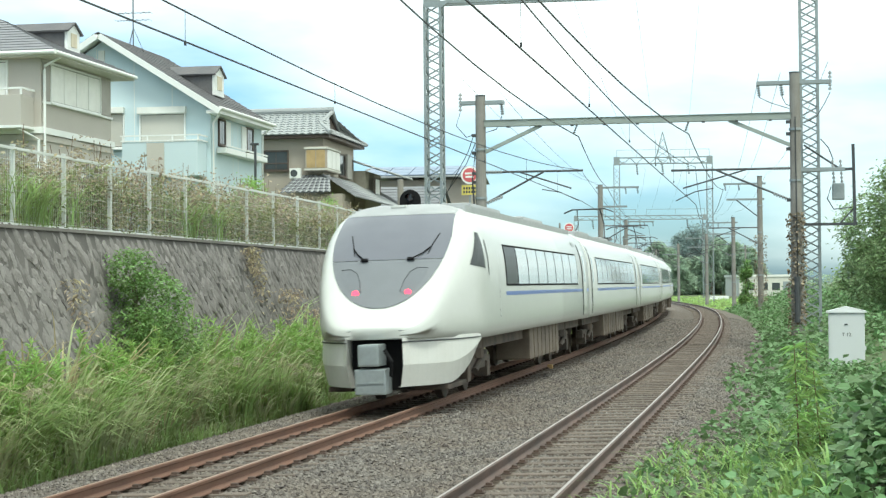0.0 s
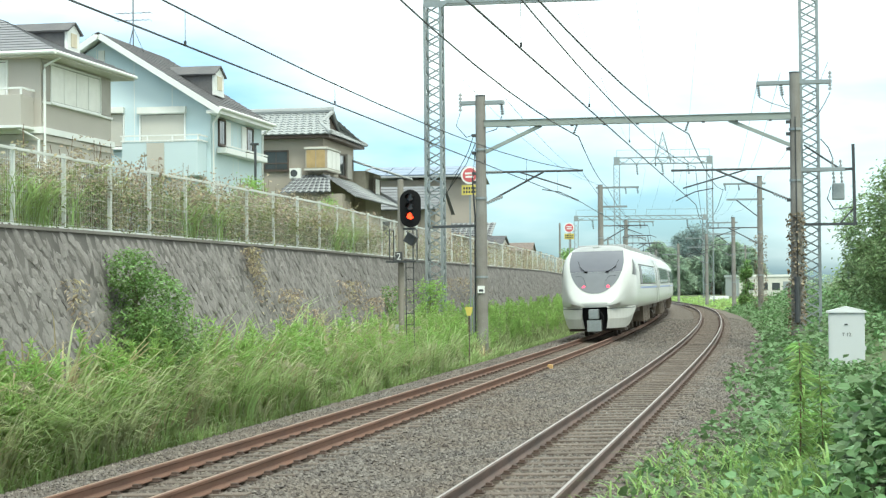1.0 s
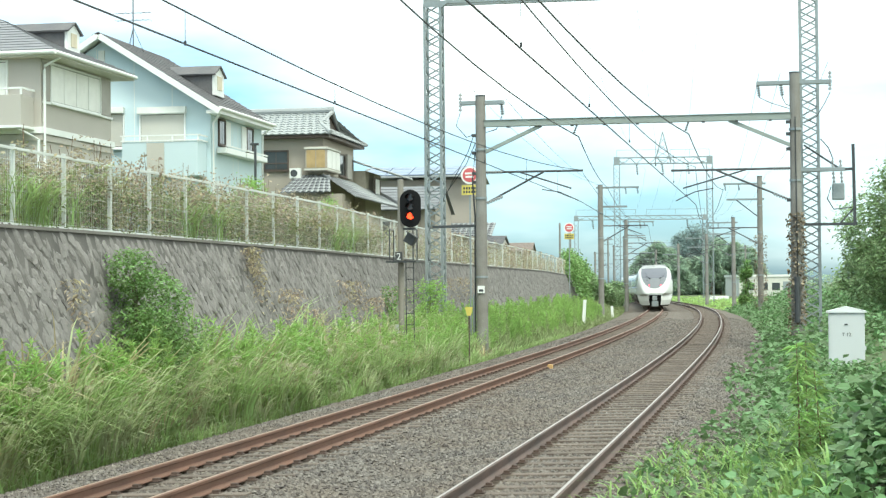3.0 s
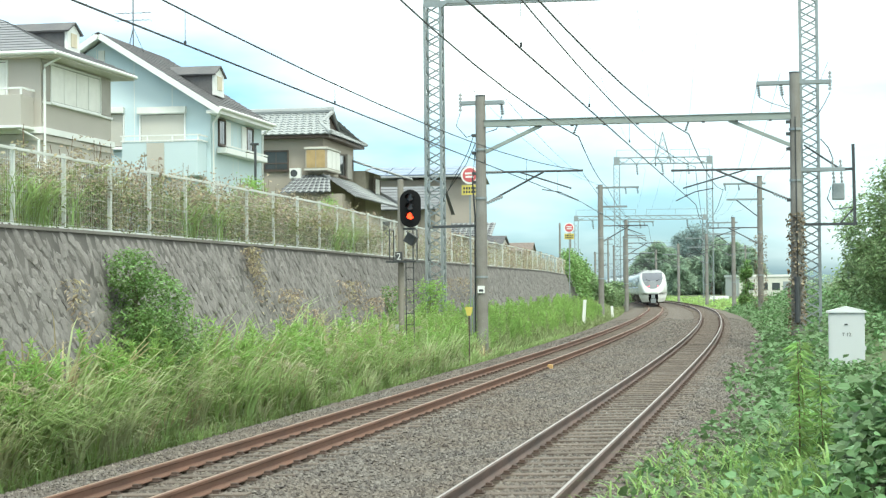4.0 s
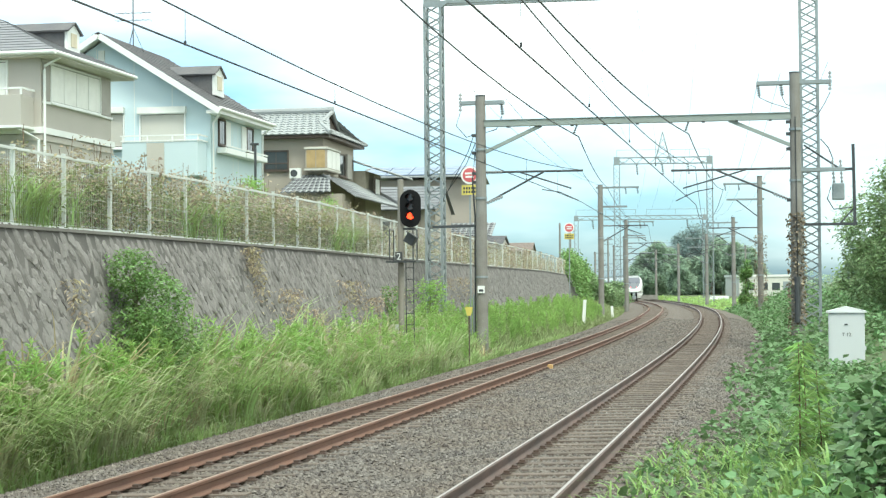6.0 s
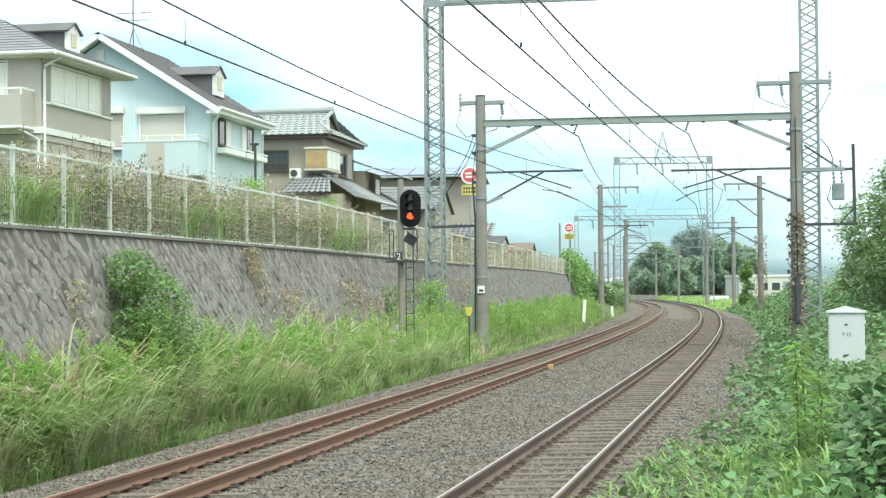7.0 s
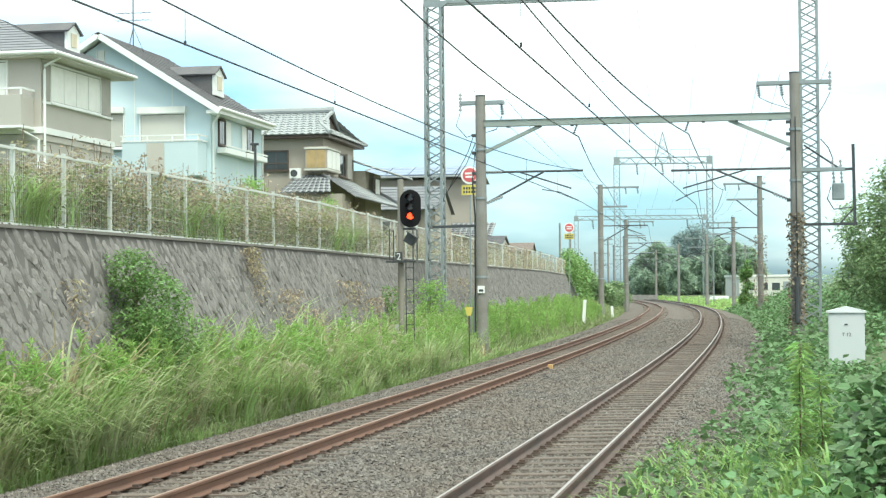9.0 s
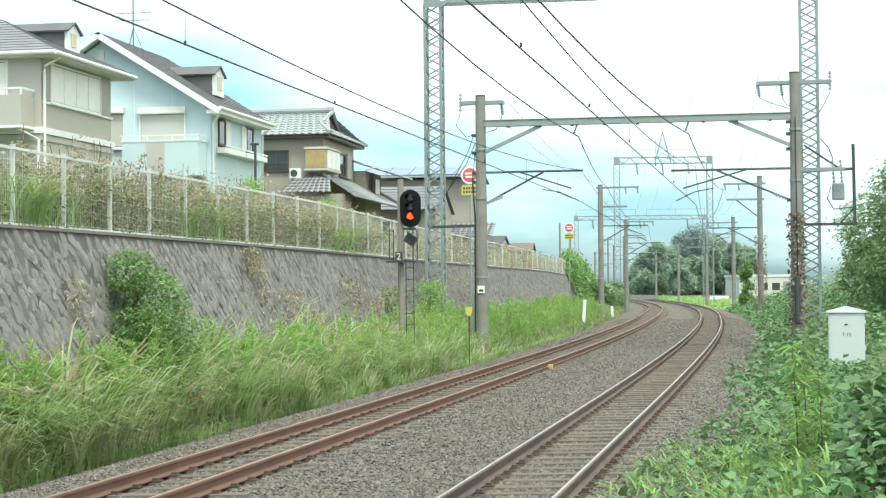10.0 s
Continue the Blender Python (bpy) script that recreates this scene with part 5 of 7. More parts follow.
def lattice_mast(parent, x, z0, z1, w, bay, gauge=0.085):
    """A square lattice mast of four angles and cross bracing."""
    for dx in (-1, 1):
        for dy in (-1, 1):
            bm = bmesh.new()
            bar(bm, (x + dx * w / 2, dy * w / 2, z0), (x + dx * w / 2, dy * w / 2, z1), gauge)
            part("angle_post", bm, M_GALV, parent, "galvanised corner angle")
    bm = bmesh.new()
    n = int((z1 - z0) / bay)
    for i in range(n):
        a, b = z0 + i * bay, z0 + (i + 1) * bay
        for sy in (-1, 1):
            p, q = (-w / 2, w / 2) if (i + (sy > 0)) % 2 else (w / 2, -w / 2)
            bar(bm, (x + p, sy * w / 2, a), (x + q, sy * w / 2, b), gauge * 0.55)
            bar(bm, (x + sy * w / 2, p, a), (x + sy * w / 2, q, b), gauge * 0.55)
    part("lattice_bracing", bm, M_GALV, parent, "galvanised diagonal bracing")["kind"] = "stuff"


def gantry(s, o0, o1, beam_z, label, tall=0.55, w=0.55, bay=0.36, peak=False, rails=False):
    g = thing("lattice_gantry", label, "gantry", "lattice gantries", placed(s, 0, float(dip(s))))
    lattice_mast(g, o0, -0.7, beam_z, w, bay)
    lattice_mast(g, o1, -0.7, beam_z, w, bay)
    bm = bmesh.new()
    for y in (-w / 2, w / 2):
        for z in (beam_z + 0.05, beam_z + tall):
            bar(bm, (o0 - w / 2, y, z), (o1 + w / 2, y, z), 0.1)
        n = max(6, int((o1 - o0) / 0.75))
        for i in range(n):
            a, b = o0 + (o1 - o0) * i / n, o0 + (o1 - o0) * (i + 1) / n
            za, zb = (beam_z + 0.05, beam_z + tall) if i % 2 else (beam_z + tall, beam_z + 0.05)
            bar(bm, (a, y, za), (b, y, zb), 0.06)
    part("truss_beam", bm, M_GALV, g, "galvanised truss beam")
    for o, sg in ((o0, 1), (o1, -1)):
        bm = bmesh.new()
        box(bm, o - w / 2 - 0.02, o + w / 2 + 0.02, -w / 2 - 0.07, -w / 2 - 0.05, beam_z - 0.12, beam_z + tall + 0.1)
        part("gusset_plate", bm, M_GALV, g, "flat gusset plate")
        bm = bmesh.new()
        bar(bm, (o + sg * w / 2, -w / 2, beam_z - 0.12), (o + sg * (w / 2 + 0.55), -w / 2, beam_z + 0.3), 0.12)
        part("corner_brace", bm, M_GALV, g)
    if rails:
        bm = bmesh.new()
        mid = (o0 + o1) / 2
        for a, b in ((o0, mid - 0.7), (mid + 0.9, o1)):
            bar(bm, (a, 0, beam_z + tall + 0.95), (b, 0, beam_z + tall + 0.95), 0.05)
            for i in range(3):
                x = a + (b - a) * i / 2
                bar(bm, (x, 0, beam_z + tall), (x, 0, beam_z + tall + 0.95), 0.05)
        part("guard_rail", bm, M_GALV, g, "thin guard rail")
        for x in (o0 + 2.4, mid - 0.1, o1 - 2.6):
            bm = bmesh.new()
            insulator(bm, (x, 0, beam_z), (x + 0.15, 0, beam_z - 1.3), 0.16, 5)
            part("insulator", bm, M_PORCELAIN, g)
    if peak:
        bm = bmesh.new()
        m0 = (o0 + o1) / 2
        for dx in (-1.0, 1.0):
            for dy in (-0.4, 0.4):
                bar(bm, (m0 + dx, dy, beam_z), (m0, 0, beam_z + 3.9), 0.09)
        for k in range(4):
            f0, f1 = k / 5, (k + 1) / 5
            bar(bm, (m0 - 1 + f0, 0, beam_z + 3.9 * f0), (m0 + 1 - f1, 0, beam_z + 3.9 * f1), 0.06)
            bar(bm, (m0 + 1 - f0, 0, beam_z + 3.9 * f0), (m0 - 1 + f1, 0, beam_z + 3.9 * f1), 0.06)
        part("peak", bm, M_GALV, g, "small lattice peak")
    return g


gantry(47.0, -5.2, 7.78, 11.95, "tall galvanised lattice gantry across both tracks", tall=0.7, w=0.56, bay=0.30)
gantry(198.0, -3.3, 7.9, 17.2, "distant tall lattice gantry with a peaked top", tall=0.8, w=0.7, bay=0.7, peak=True, rails=True)
gantry(243.0, -7.9, 11.0, 12.3, "distant wide lattice gantry", tall=0.6, w=0.6, bay=0.7, rails=True)

for s, o, hgt in ((104.3, -3.35, 9.5), (149.0, -2.6, 8.9), (196.0, -2.5, 8.8), (240.0, -2.5, 8.8), (290, -2.5, 8.8)):
    p = concrete_pole(s, o, hgt)
    crossarm(p, hgt - 0.15, -0.3, 2.6, (1.7, 2.5), ())
    crossarm(p, hgt - 1.45, -0.2, 1.8, (), ())
    cantilever(p, 6.75, 2.7, 1)
for s, o, hgt in ((104.3, 7.3, 9.9), (149.0, 7.3, 9.0), (190.0, 6.9, 8.8), (232.0, 6.2, 8.8), (272, 6.2, 8.8)):
    p = concrete_pole(s, o, hgt)
    crossarm(p, hgt - 0.45, -2.4, 0.4, (-1.4, -2.3), ())
    crossarm(p, hgt - 1.5, -2.2, 0.3, (), ())
    cantilever(p, 6.5, 2.9, -1)
    bm = bmesh.new()
    bar(bm, (-1.6, 0, hgt - 1.5), (-0.1, 0, hgt - 2.7), 0.07)
    part("strut", bm, M_STEEL_DARK, p)


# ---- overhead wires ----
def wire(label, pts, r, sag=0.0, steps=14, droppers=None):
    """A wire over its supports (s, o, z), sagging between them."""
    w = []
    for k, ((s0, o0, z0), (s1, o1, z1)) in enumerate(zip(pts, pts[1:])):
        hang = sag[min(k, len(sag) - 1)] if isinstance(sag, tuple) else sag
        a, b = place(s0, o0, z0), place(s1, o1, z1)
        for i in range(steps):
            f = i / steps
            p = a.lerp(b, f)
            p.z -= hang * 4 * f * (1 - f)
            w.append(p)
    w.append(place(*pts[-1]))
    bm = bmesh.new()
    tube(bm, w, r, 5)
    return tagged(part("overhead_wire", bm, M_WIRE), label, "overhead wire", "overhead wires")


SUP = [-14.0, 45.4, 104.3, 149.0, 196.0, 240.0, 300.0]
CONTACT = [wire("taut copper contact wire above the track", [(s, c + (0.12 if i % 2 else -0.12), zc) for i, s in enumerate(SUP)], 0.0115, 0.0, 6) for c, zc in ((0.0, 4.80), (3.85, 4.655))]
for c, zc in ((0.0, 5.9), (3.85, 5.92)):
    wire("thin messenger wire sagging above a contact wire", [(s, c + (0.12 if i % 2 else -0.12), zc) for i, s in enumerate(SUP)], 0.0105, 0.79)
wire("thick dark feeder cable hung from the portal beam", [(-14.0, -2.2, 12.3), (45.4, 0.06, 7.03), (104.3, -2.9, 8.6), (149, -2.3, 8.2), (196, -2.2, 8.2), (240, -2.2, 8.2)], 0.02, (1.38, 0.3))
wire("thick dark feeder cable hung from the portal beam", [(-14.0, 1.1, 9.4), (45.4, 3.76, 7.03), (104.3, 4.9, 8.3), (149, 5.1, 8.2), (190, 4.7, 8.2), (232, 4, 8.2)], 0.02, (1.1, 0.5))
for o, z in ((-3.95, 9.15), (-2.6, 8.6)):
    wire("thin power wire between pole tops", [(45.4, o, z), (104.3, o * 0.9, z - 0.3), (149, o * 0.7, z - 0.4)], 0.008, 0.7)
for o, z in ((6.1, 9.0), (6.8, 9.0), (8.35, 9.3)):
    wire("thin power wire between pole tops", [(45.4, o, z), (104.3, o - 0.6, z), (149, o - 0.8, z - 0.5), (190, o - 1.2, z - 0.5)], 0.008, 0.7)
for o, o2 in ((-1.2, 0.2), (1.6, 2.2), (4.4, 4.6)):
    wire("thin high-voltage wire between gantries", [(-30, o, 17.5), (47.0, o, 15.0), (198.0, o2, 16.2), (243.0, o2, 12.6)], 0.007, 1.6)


def dropper_set(c, zc, zm, s0, s1, sag):
    bm = bmesh.new()
    n = 9
    for i in range(1, n):
        f = i / n
        s = s0 + (s1 - s0) * f
        top = zm - sag * 4 * f * (1 - f)
        oo = c + (-0.12 + 0.24 * f)
        bar(bm, place(s, oo, zc), place(s, oo, top), 0.006)
        a = place(s, oo, zc)
        box(bm, a.x - 0.012, a.x + 0.012, a.y - 0.025, a.y + 0.025, a.z - 0.01, a.z + 0.035)
    return tagged(part("wire_dropper", bm, M_WIRE), "thin dropper wires joining messenger and contact wire", "wire dropper", "", "stuff")


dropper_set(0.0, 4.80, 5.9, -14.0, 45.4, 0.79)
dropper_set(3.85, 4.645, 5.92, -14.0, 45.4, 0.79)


# ---- signal, cabinet, small lineside things ----
def signal():
    g = thing("railway_signal", "three-lamp colour-light signal showing red on a steel mast", "railway signal", "", placed(34.6, -3.85, -0.6))
    bm = bmesh.new()
    tube(bm, [(0, 0, 0), (0, 0, 5.62)], 0.085, 14)
    part("mast", bm, M_CONCRETE2, g, "grey-brown mast")
    bm = bmesh.new()
    w, z0, z1 = 0.30, 4.26, 5.32
    ring = []
    for i in range(24):
        a = i / 24 * math.tau
        cz = z1 - w if math.sin(a) >= 0 else z0 + w
        ring.append((math.cos(a) * w, cz + math.sin(a) * w))
    f = [bm.verts.new((0.31 + x, -0.16, z)) for x, z in ring]
    b = [bm.verts.new((0.31 + x, -0.12, z)) for x, z in ring]
    bm.faces.new(f)
    bm.faces.new(b[::-1])
    for i in range(24):
        j = (i + 1) % 24
        bm.faces.new((f[i], b[i], b[j], f[j]))
    bmesh.ops.recalc_face_normals(bm, faces=bm.faces[:])
    head = part("backboard", bm, M_BLACK, g, "black oval backboard")
    for z, m in ((5.10, M_LENS), (4.84, M_LENS), (4.58, M_SIGNAL)):
        bm = bmesh.new()
        tube(bm, [(0.31, -0.18, z), (0.31, -0.165, z)], 0.092, 18)
        part("lamp", bm, m, head, "lit red lamp" if m is M_SIGNAL else "unlit dark lamp")
        bm = bmesh.new()
        rows = []
        for y, k in ((-0.165, 1.0), (-0.42, 0.95)):
            rows.append([bm.verts.new((0.31 + math.cos(a) * 0.105 * k, y, z + math.sin(a) * 0.105 * k)) for a in [math.pi * (-0.08 + 1.16 * i / 14) for i in range(15)]])
        for i in range(14):
            bm.faces.new((rows[0][i], rows[0][i + 1], rows[1][i + 1], rows[1][i]))
        part("hood", bm, M_BLACK, head, "black lamp hood")
    bm = bmesh.new()
    box(bm, -0.05, 0.4, -0.05, 0.2, 4.2, 4.26)
    part("bracket", bm, M_STEEL_DARK, g)
    bm = bmesh.new()
    box(bm, -0.14, 0.14, -0.45, -0.05, -0.14, 0.14, pose(0.34, 0, 3.93, 0, 32, 0), bevel=0.02)
    box(bm, -0.17, 0.17, -0.56, -0.44, 0.13, 0.15, pose(0.34, 0, 3.93, 0, 32, 0))
    part("subsidiary_lamp", bm, M_STEEL_DARK, g, "small tilted dark lamp")
    bm = bmesh.new()
    for x in (-0.27, 0.4):
        bar(bm, (x, -0.25, 3.34), (x, -0.25, 4.2), 0.03)
        bar(bm, (x, 0.3, 3.34), (x, 0.3, 4.2), 0.03)
        bar(bm, (x, -0.25, 4.2), (x, 0.3, 4.2), 0.03)
    part("platform_rail", bm, M_STEEL_DARK, g, "dark platform railing")
    bm = bmesh.new()
    box(bm, -0.38, 0.48, -0.3, 0.35, 3.28, 3.33)
    part("platform", bm, M_STEEL_DARK, g, "small service platform")
    bm = bmesh.new()
    for x in (0.14, 0.36):
        bar(bm, (x, 0.0, 0.0), (x, 0.0, 3.3), 0.025)
    for k in range(10):
        bar(bm, (0.14, 0, 0.25 + k * 0.32), (0.36, 0, 0.25 + k * 0.32), 0.02)
    part("ladder", bm, M_STEEL_DARK, g, "thin steel ladder")
    bm = bmesh.new()
    box(bm, -0.14, 0.06, -0.13, -0.1, 3.34, 3.58)
    plate = part("number_board", bm, M_STEEL_DARK, g, "dark board with a white numeral")
    cu = bpy.data.curves.new("numeral", "FONT")
    cu.body, cu.size, cu.extrude, cu.align_x = "2", 0.27, 0.003, "CENTER"
    num = new("numeral", cu)
    num.data.materials.append(M_WHITE)
    num.parent = plate
    num.matrix_basis = pose(-0.04, -0.134, 3.36, 90, 0, 0)
    bm = bmesh.new()
    box(bm, -0.16, -0.07, -0.14, -0.03, 1.15, 1.55, bevel=0.01)
    part("terminal_box", bm, M_BOX, g, "small pale terminal box")
    bm = bmesh.new()
    tube(bm, [(-0.12, -0.08, 0.0), (-0.12, -0.08, 1.2)], 0.02, 6)
    part("conduit", bm, M_GALV, g)


M_CONCRETE2 = mat("dusty_mast", (0.27, 0.25, 0.215), 0.8, vary=0.2, scale=1.5, other=(0.2, 0.18, 0.15))
M_LENS = mat("unlit_lens", (0.10, 0.05, 0.045), 0.15, vary=0.05, spec=0.8)
signal()


def cabinet():
    c = thing("relay_cabinet", "white metal relay cabinet with a peaked lid among weeds", "cabinet", "", placed(31.4, 8.2, -0.22, -2))
    wbox("body", c, -0.44, 0.44, -0.28, 0.28, 0.1, 1.48, M_BOX, "white painted body", 0.015)
    wbox("base", c, -0.40, 0.40, -0.25, 0.25, -0.6, 0.1, M_CONCRETE, "concrete base")
    bm = bmesh.new()
    v = [bm.verts.new(p) for p in ((-0.49, -0.33, 1.48), (0.49, -0.33, 1.48), (0.49, 0.33, 1.48), (-0.49, 0.33, 1.48), (-0.49, -0.33, 1.52), (0.49, -0.33, 1.52), (0.49, 0.33, 1.52), (-0.49, 0.33, 1.52), (0, -0.3, 1.64), (0, 0.3, 1.64))]
    for f in ((3, 2, 1, 0), (0, 1, 5, 8, 4), (1, 2, 6, 5), (2, 3, 7, 9, 6), (3, 0, 4, 7), (4, 8, 9, 7), (5, 6, 9, 8)):
        bm.faces.new([v[i] for i in f])
    part("lid", bm, M_BOX, c, "peaked white lid")
    d = wbox("door", c, -0.41, 0.41, -0.295, -0.28, 0.14, 1.45, M_BOX, "flat white door")
    wbox("latch", d, -0.05, 0.03, -0.315, -0.295, 1.18, 1.21, M_STEEL_DARK, "small dark latch")
    for z in (0.55, 1.2):
        wbox("hinge", c, 0.43, 0.47, -0.29, -0.2, z, z + 0.1, M_BOX)
    cu = bpy.data.curves.new("marking", "FONT")
    cu.body, cu.size, cu.extrude, cu.align_x = "T 12", 0.12, 0.002, "CENTER"
    tx = new("marking", cu)
    tx.data.materials.append(M_STEEL_DARK)
    tx.parent = d
    tx.matrix_basis = pose(0, -0.297, 0.9, 90, 0, 0)
    r = thing("low_pipe_rail", "low rusty pipe rail beside the cabinet", "rail", "", placed(31.6, 8.1, -0.1))
    wbox("pipe", r, 0.2, 3.0, -0.02, 0.02, 0.0, 0.05, M_RAIL_RUST)
    for x in (0.4, 1.6, 2.8):
        wbox("leg", r, x, x + 0.04, -0.02, 0.02, -0.4, 0.0, M_RAIL_RUST)


cabinet()


def markers():
    for s, o, h, tilt in ((86.8, -3.45, 1.7, 4), (114.0, -3.0, 1.0, -3)):
        p = thing("marker_post", "leaning white wooden lineside marker post", "marker post", "marker posts", placed(s, o, -0.6) @ pose(0, 0, 0, 0, tilt, 0))
        wbox("stake", p, -0.09, 0.09, -0.07, 0.07, 0, h, M_WHITE, "", 0.02)
    y = thing("yellow_marker", "small yellow triangular marker on a thin stake", "marker", "", placed(40.0, -2.85, -0.6))
    wbox("stake", y, -0.02, 0.02, -0.02, 0.02, 0, 1.75, M_BROWNFRAME)
    bm = bmesh.new()
    v = [bm.verts.new(p) for p in ((-0.13, -0.03, 1.95), (0.13, -0.03, 1.95), (0.06, -0.03, 1.68), (-0.06, -0.03, 1.68))]
    w = [bm.verts.new(p.co + Vector((0, 0.02, 0))) for p in v]
    bm.faces.new(v[::-1])
    bm.faces.new(w)
    for i in range(4):
        bm.faces.new((v[i], v[(i + 1) % 4], w[(i + 1) % 4], w[i]))
    part("plate", bm, M_YELLOW, y, "weathered yellow plate")
    o = thing("orange_rail_marker", "small orange block marker beside the rail", "marker", "", placed(31.6, 0.72, -0.2))
    wbox("block", o, -0.07, 0.07, -0.07, 0.07, 0, 0.16, M_ORANGE, "", 0.02)
    for s, off, top in ((57.2, -5.6, 6.6), (109.0, -5.8, 6.05)):
        g = thing("round_warning_sign", "round red and white sign above a yellow plate", "sign", "round signs", placed(s, off, 0))
        wbox("pole", g, -0.035, 0.035, -0.035, 0.035, -0.6, top, M_GALV)
        bm = bmesh.new()
        tube(bm, [(0, -0.06, top - 0.05), (0, -0.045, top - 0.05)], 0.37, 28)
        d = part("disc", bm, M_WHITE, g, "white disc")
        bm = bmesh.new()
        tube(bm, [(0, -0.072, top - 0.05), (0, -0.062, top - 0.05)], 0.29, 28)
        part("red_face", bm, M_REDSIGN, d, "red disc face")
        for zz, ww in ((0.06, 0.38), (-0.08, 0.34)):
            wbox("white_bar", d, -ww / 2, ww / 2, -0.08, -0.074, top - 0.08 + zz, top - 0.0 + zz, M_WHITE)
        p = wbox("lower_plate", g, -0.34, 0.34, -0.06, -0.045, top - 0.86, top - 0.46, M_YELLOW, "yellow plate with dark bars")
        for zz, n in ((0.22, 5), (0.07, 5)):
            for k in range(n):
                wbox("dark_bar", p, -0.27 + k * 0.11, -0.2 + k * 0.11, -0.066, -0.061, top - 0.86 + zz, top - 0.76 + zz, M_STEEL_DARK)
    l = thing("street_lamp", "thin dark street lamp post on the terrace", "street lamp", "", placed(44.0, -10.9, 2.9))
    wbox("post", l, -0.035, 0.035, -0.035, 0.035, 0, 4.05, M_STEEL_DARK)
    wbox("lamp_head", l, -0.16, 0.12, -0.06, 0.06, 3.98, 4.06, M_STEEL_DARK, "", 0.02)


markers()


# ---- plants and stones ----
def blades(name, roots, length, width, lean, bend, material, seed, parent=None, facing=None):
    """Many curved grass blades in one mesh."""
    rng = np.random.default_rng(seed)
    n = len(roots)
    a = rng.uniform(0, math.tau, n) if facing is None else facing
    d = np.stack([np.cos(a), np.sin(a), 0 * a], 1) + np.array(lean)
    side = np.stack([-d[:, 1], d[:, 0], 0 * a], 1)
    side /= np.linalg.norm(side, axis=1)[:, None] + 1e-6
    tw = rng.uniform(-1, 1, n)[:, None] * 0.5
    side = side + tw * d * 0.5
    out = np.zeros((n, 9, 3))
    for k, (t, w) in enumerate(((0, 0.7), (0.35, 1.0), (0.6, 0.85), (0.82, 0.55), (1.0, 0.0))):
        p = roots + d * (length * (0.14 * t + 0.75 * bend * t ** 3))[:, None]
        p[:, 2] += length * (t - 0.42 * bend * t ** 4)
        if k < 4:
            out[:, 2 * k] = p - side * (width * w / 2)[:, None]
            out[:, 2 * k + 1] = p + side * (width * w / 2)[:, None]
        else:
            out[:, 8] = p
    base = np.arange(n)[:, None] * 9
    q = np.concatenate([base + [0, 1, 3, 2], base + [2, 3, 5, 4], base + [4, 5, 7, 6]]).tolist()
    t3 = (base + [6, 7, 8]).tolist()
    return flat(name, out.reshape(-1, 3), q + t3, material, parent)


def leaves(name, centres, size, material, seed, parent=None, droop=0.3, slim=0.36, lobed=False):
    """Many folded leaves in one mesh."""
    rng = np.random.default_rng(seed)
    n = len(centres)
    a = rng.uniform(0, math.tau, n)
    d = np.stack([np.cos(a), np.sin(a), rng.normal(-droop, 0.45, n)], 1)
    d /= np.linalg.norm(d, axis=1)[:, None]
    up = np.array([0, 0, 1.0]) + rng.normal(0, 0.45, (n, 3))
    side = np.cross(d, up)
    side /= np.linalg.norm(side, axis=1)[:, None] + 1e-6
    nrm = np.cross(side, d)
    L = size[:, None] if isinstance(size, np.ndarray) else np.full((n, 1), size)
    c = centres
    if lobed:
        pts = [c, c + d * L * 0.25 + side * L * 0.48 + nrm * L * 0.06, c + d * L * 0.62 + side * L * 0.40 + nrm * L * 0.04, c + d * L * 1.0 - nrm * L * 0.1,
               c + d * L * 0.62 - side * L * 0.40 + nrm * L * 0.04, c + d * L * 0.25 - side * L * 0.48 + nrm * L * 0.06, c + d * L * 0.5 - nrm * L * 0.03]
        fs = ((0, 1, 2, 6), (6, 2, 3), (6, 3, 4), (0, 6, 4, 5))
    else:
        pts = [c, c + d * L * 0.45 + side * L * slim + nrm * L * 0.1, c + d * L, c + d * L * 0.45 - side * L * slim + nrm * L * 0.1]
        fs = ((0, 1, 2), (0, 2, 3))
    out = np.stack(pts, 1)
    base = np.arange(n)[:, None] * len(pts)
    faces = []
    for f in fs:
        faces += (base + list(f)).tolist()
    return flat(name, out.reshape(-1, 3), faces, material, parent)


def scatter(rng, n, s0, s1, o_range, z_of, power=1.0):
    """Random points on the plan: o_range and z_of take arrays."""
    s = s0 + (s1 - s0) * rng.random(n) ** power
    lo, hi = o_range(s)
    o = lo + (hi - lo) * rng.random(n)
    return s, o, places(s, o, z_of(s, o))


def wall_line(s):
    return np.interp(s, [-60, 5, 15, 21, 31, 39, 51, 76, 110, 140, 160, 260], [-4.2, -4.45, -4.6, -4.8, -5.2, -5.75, -6.55, -7.3, -7.75, -7.9, -8.0, -11])


def patchy(s, o, k, seed):
    """A smooth uneven field between 0 and 1."""
    return 0.5 + 0.25 * np.sin(s * k + 1.7 * seed + 1.3 * np.sin(o * 1.9 * k)) + 0.25 * np.sin(s * k * 2.3 + o * 2.1 * k + seed)


def grass_front(s):
    return -2.72 - 0.22 * patchy(s, s * 0, 1.9, 2) - np.clip((s - 60) / 60, 0, 1) * 0.1


M_GRASS_PALE = mat("pale_green_grass", (0.50, 0.56, 0.33), 0.6, vary=0.2, scale=0.6, fine=3, island=0.35, other=(0.55, 0.54, 0.32), trans=0.5)
M_PLUME = mat("tawny_grass_plume", (0.60, 0.57, 0.42), 0.9, vary=0.15, scale=2, fine=6, island=0.25, trans=0.3)


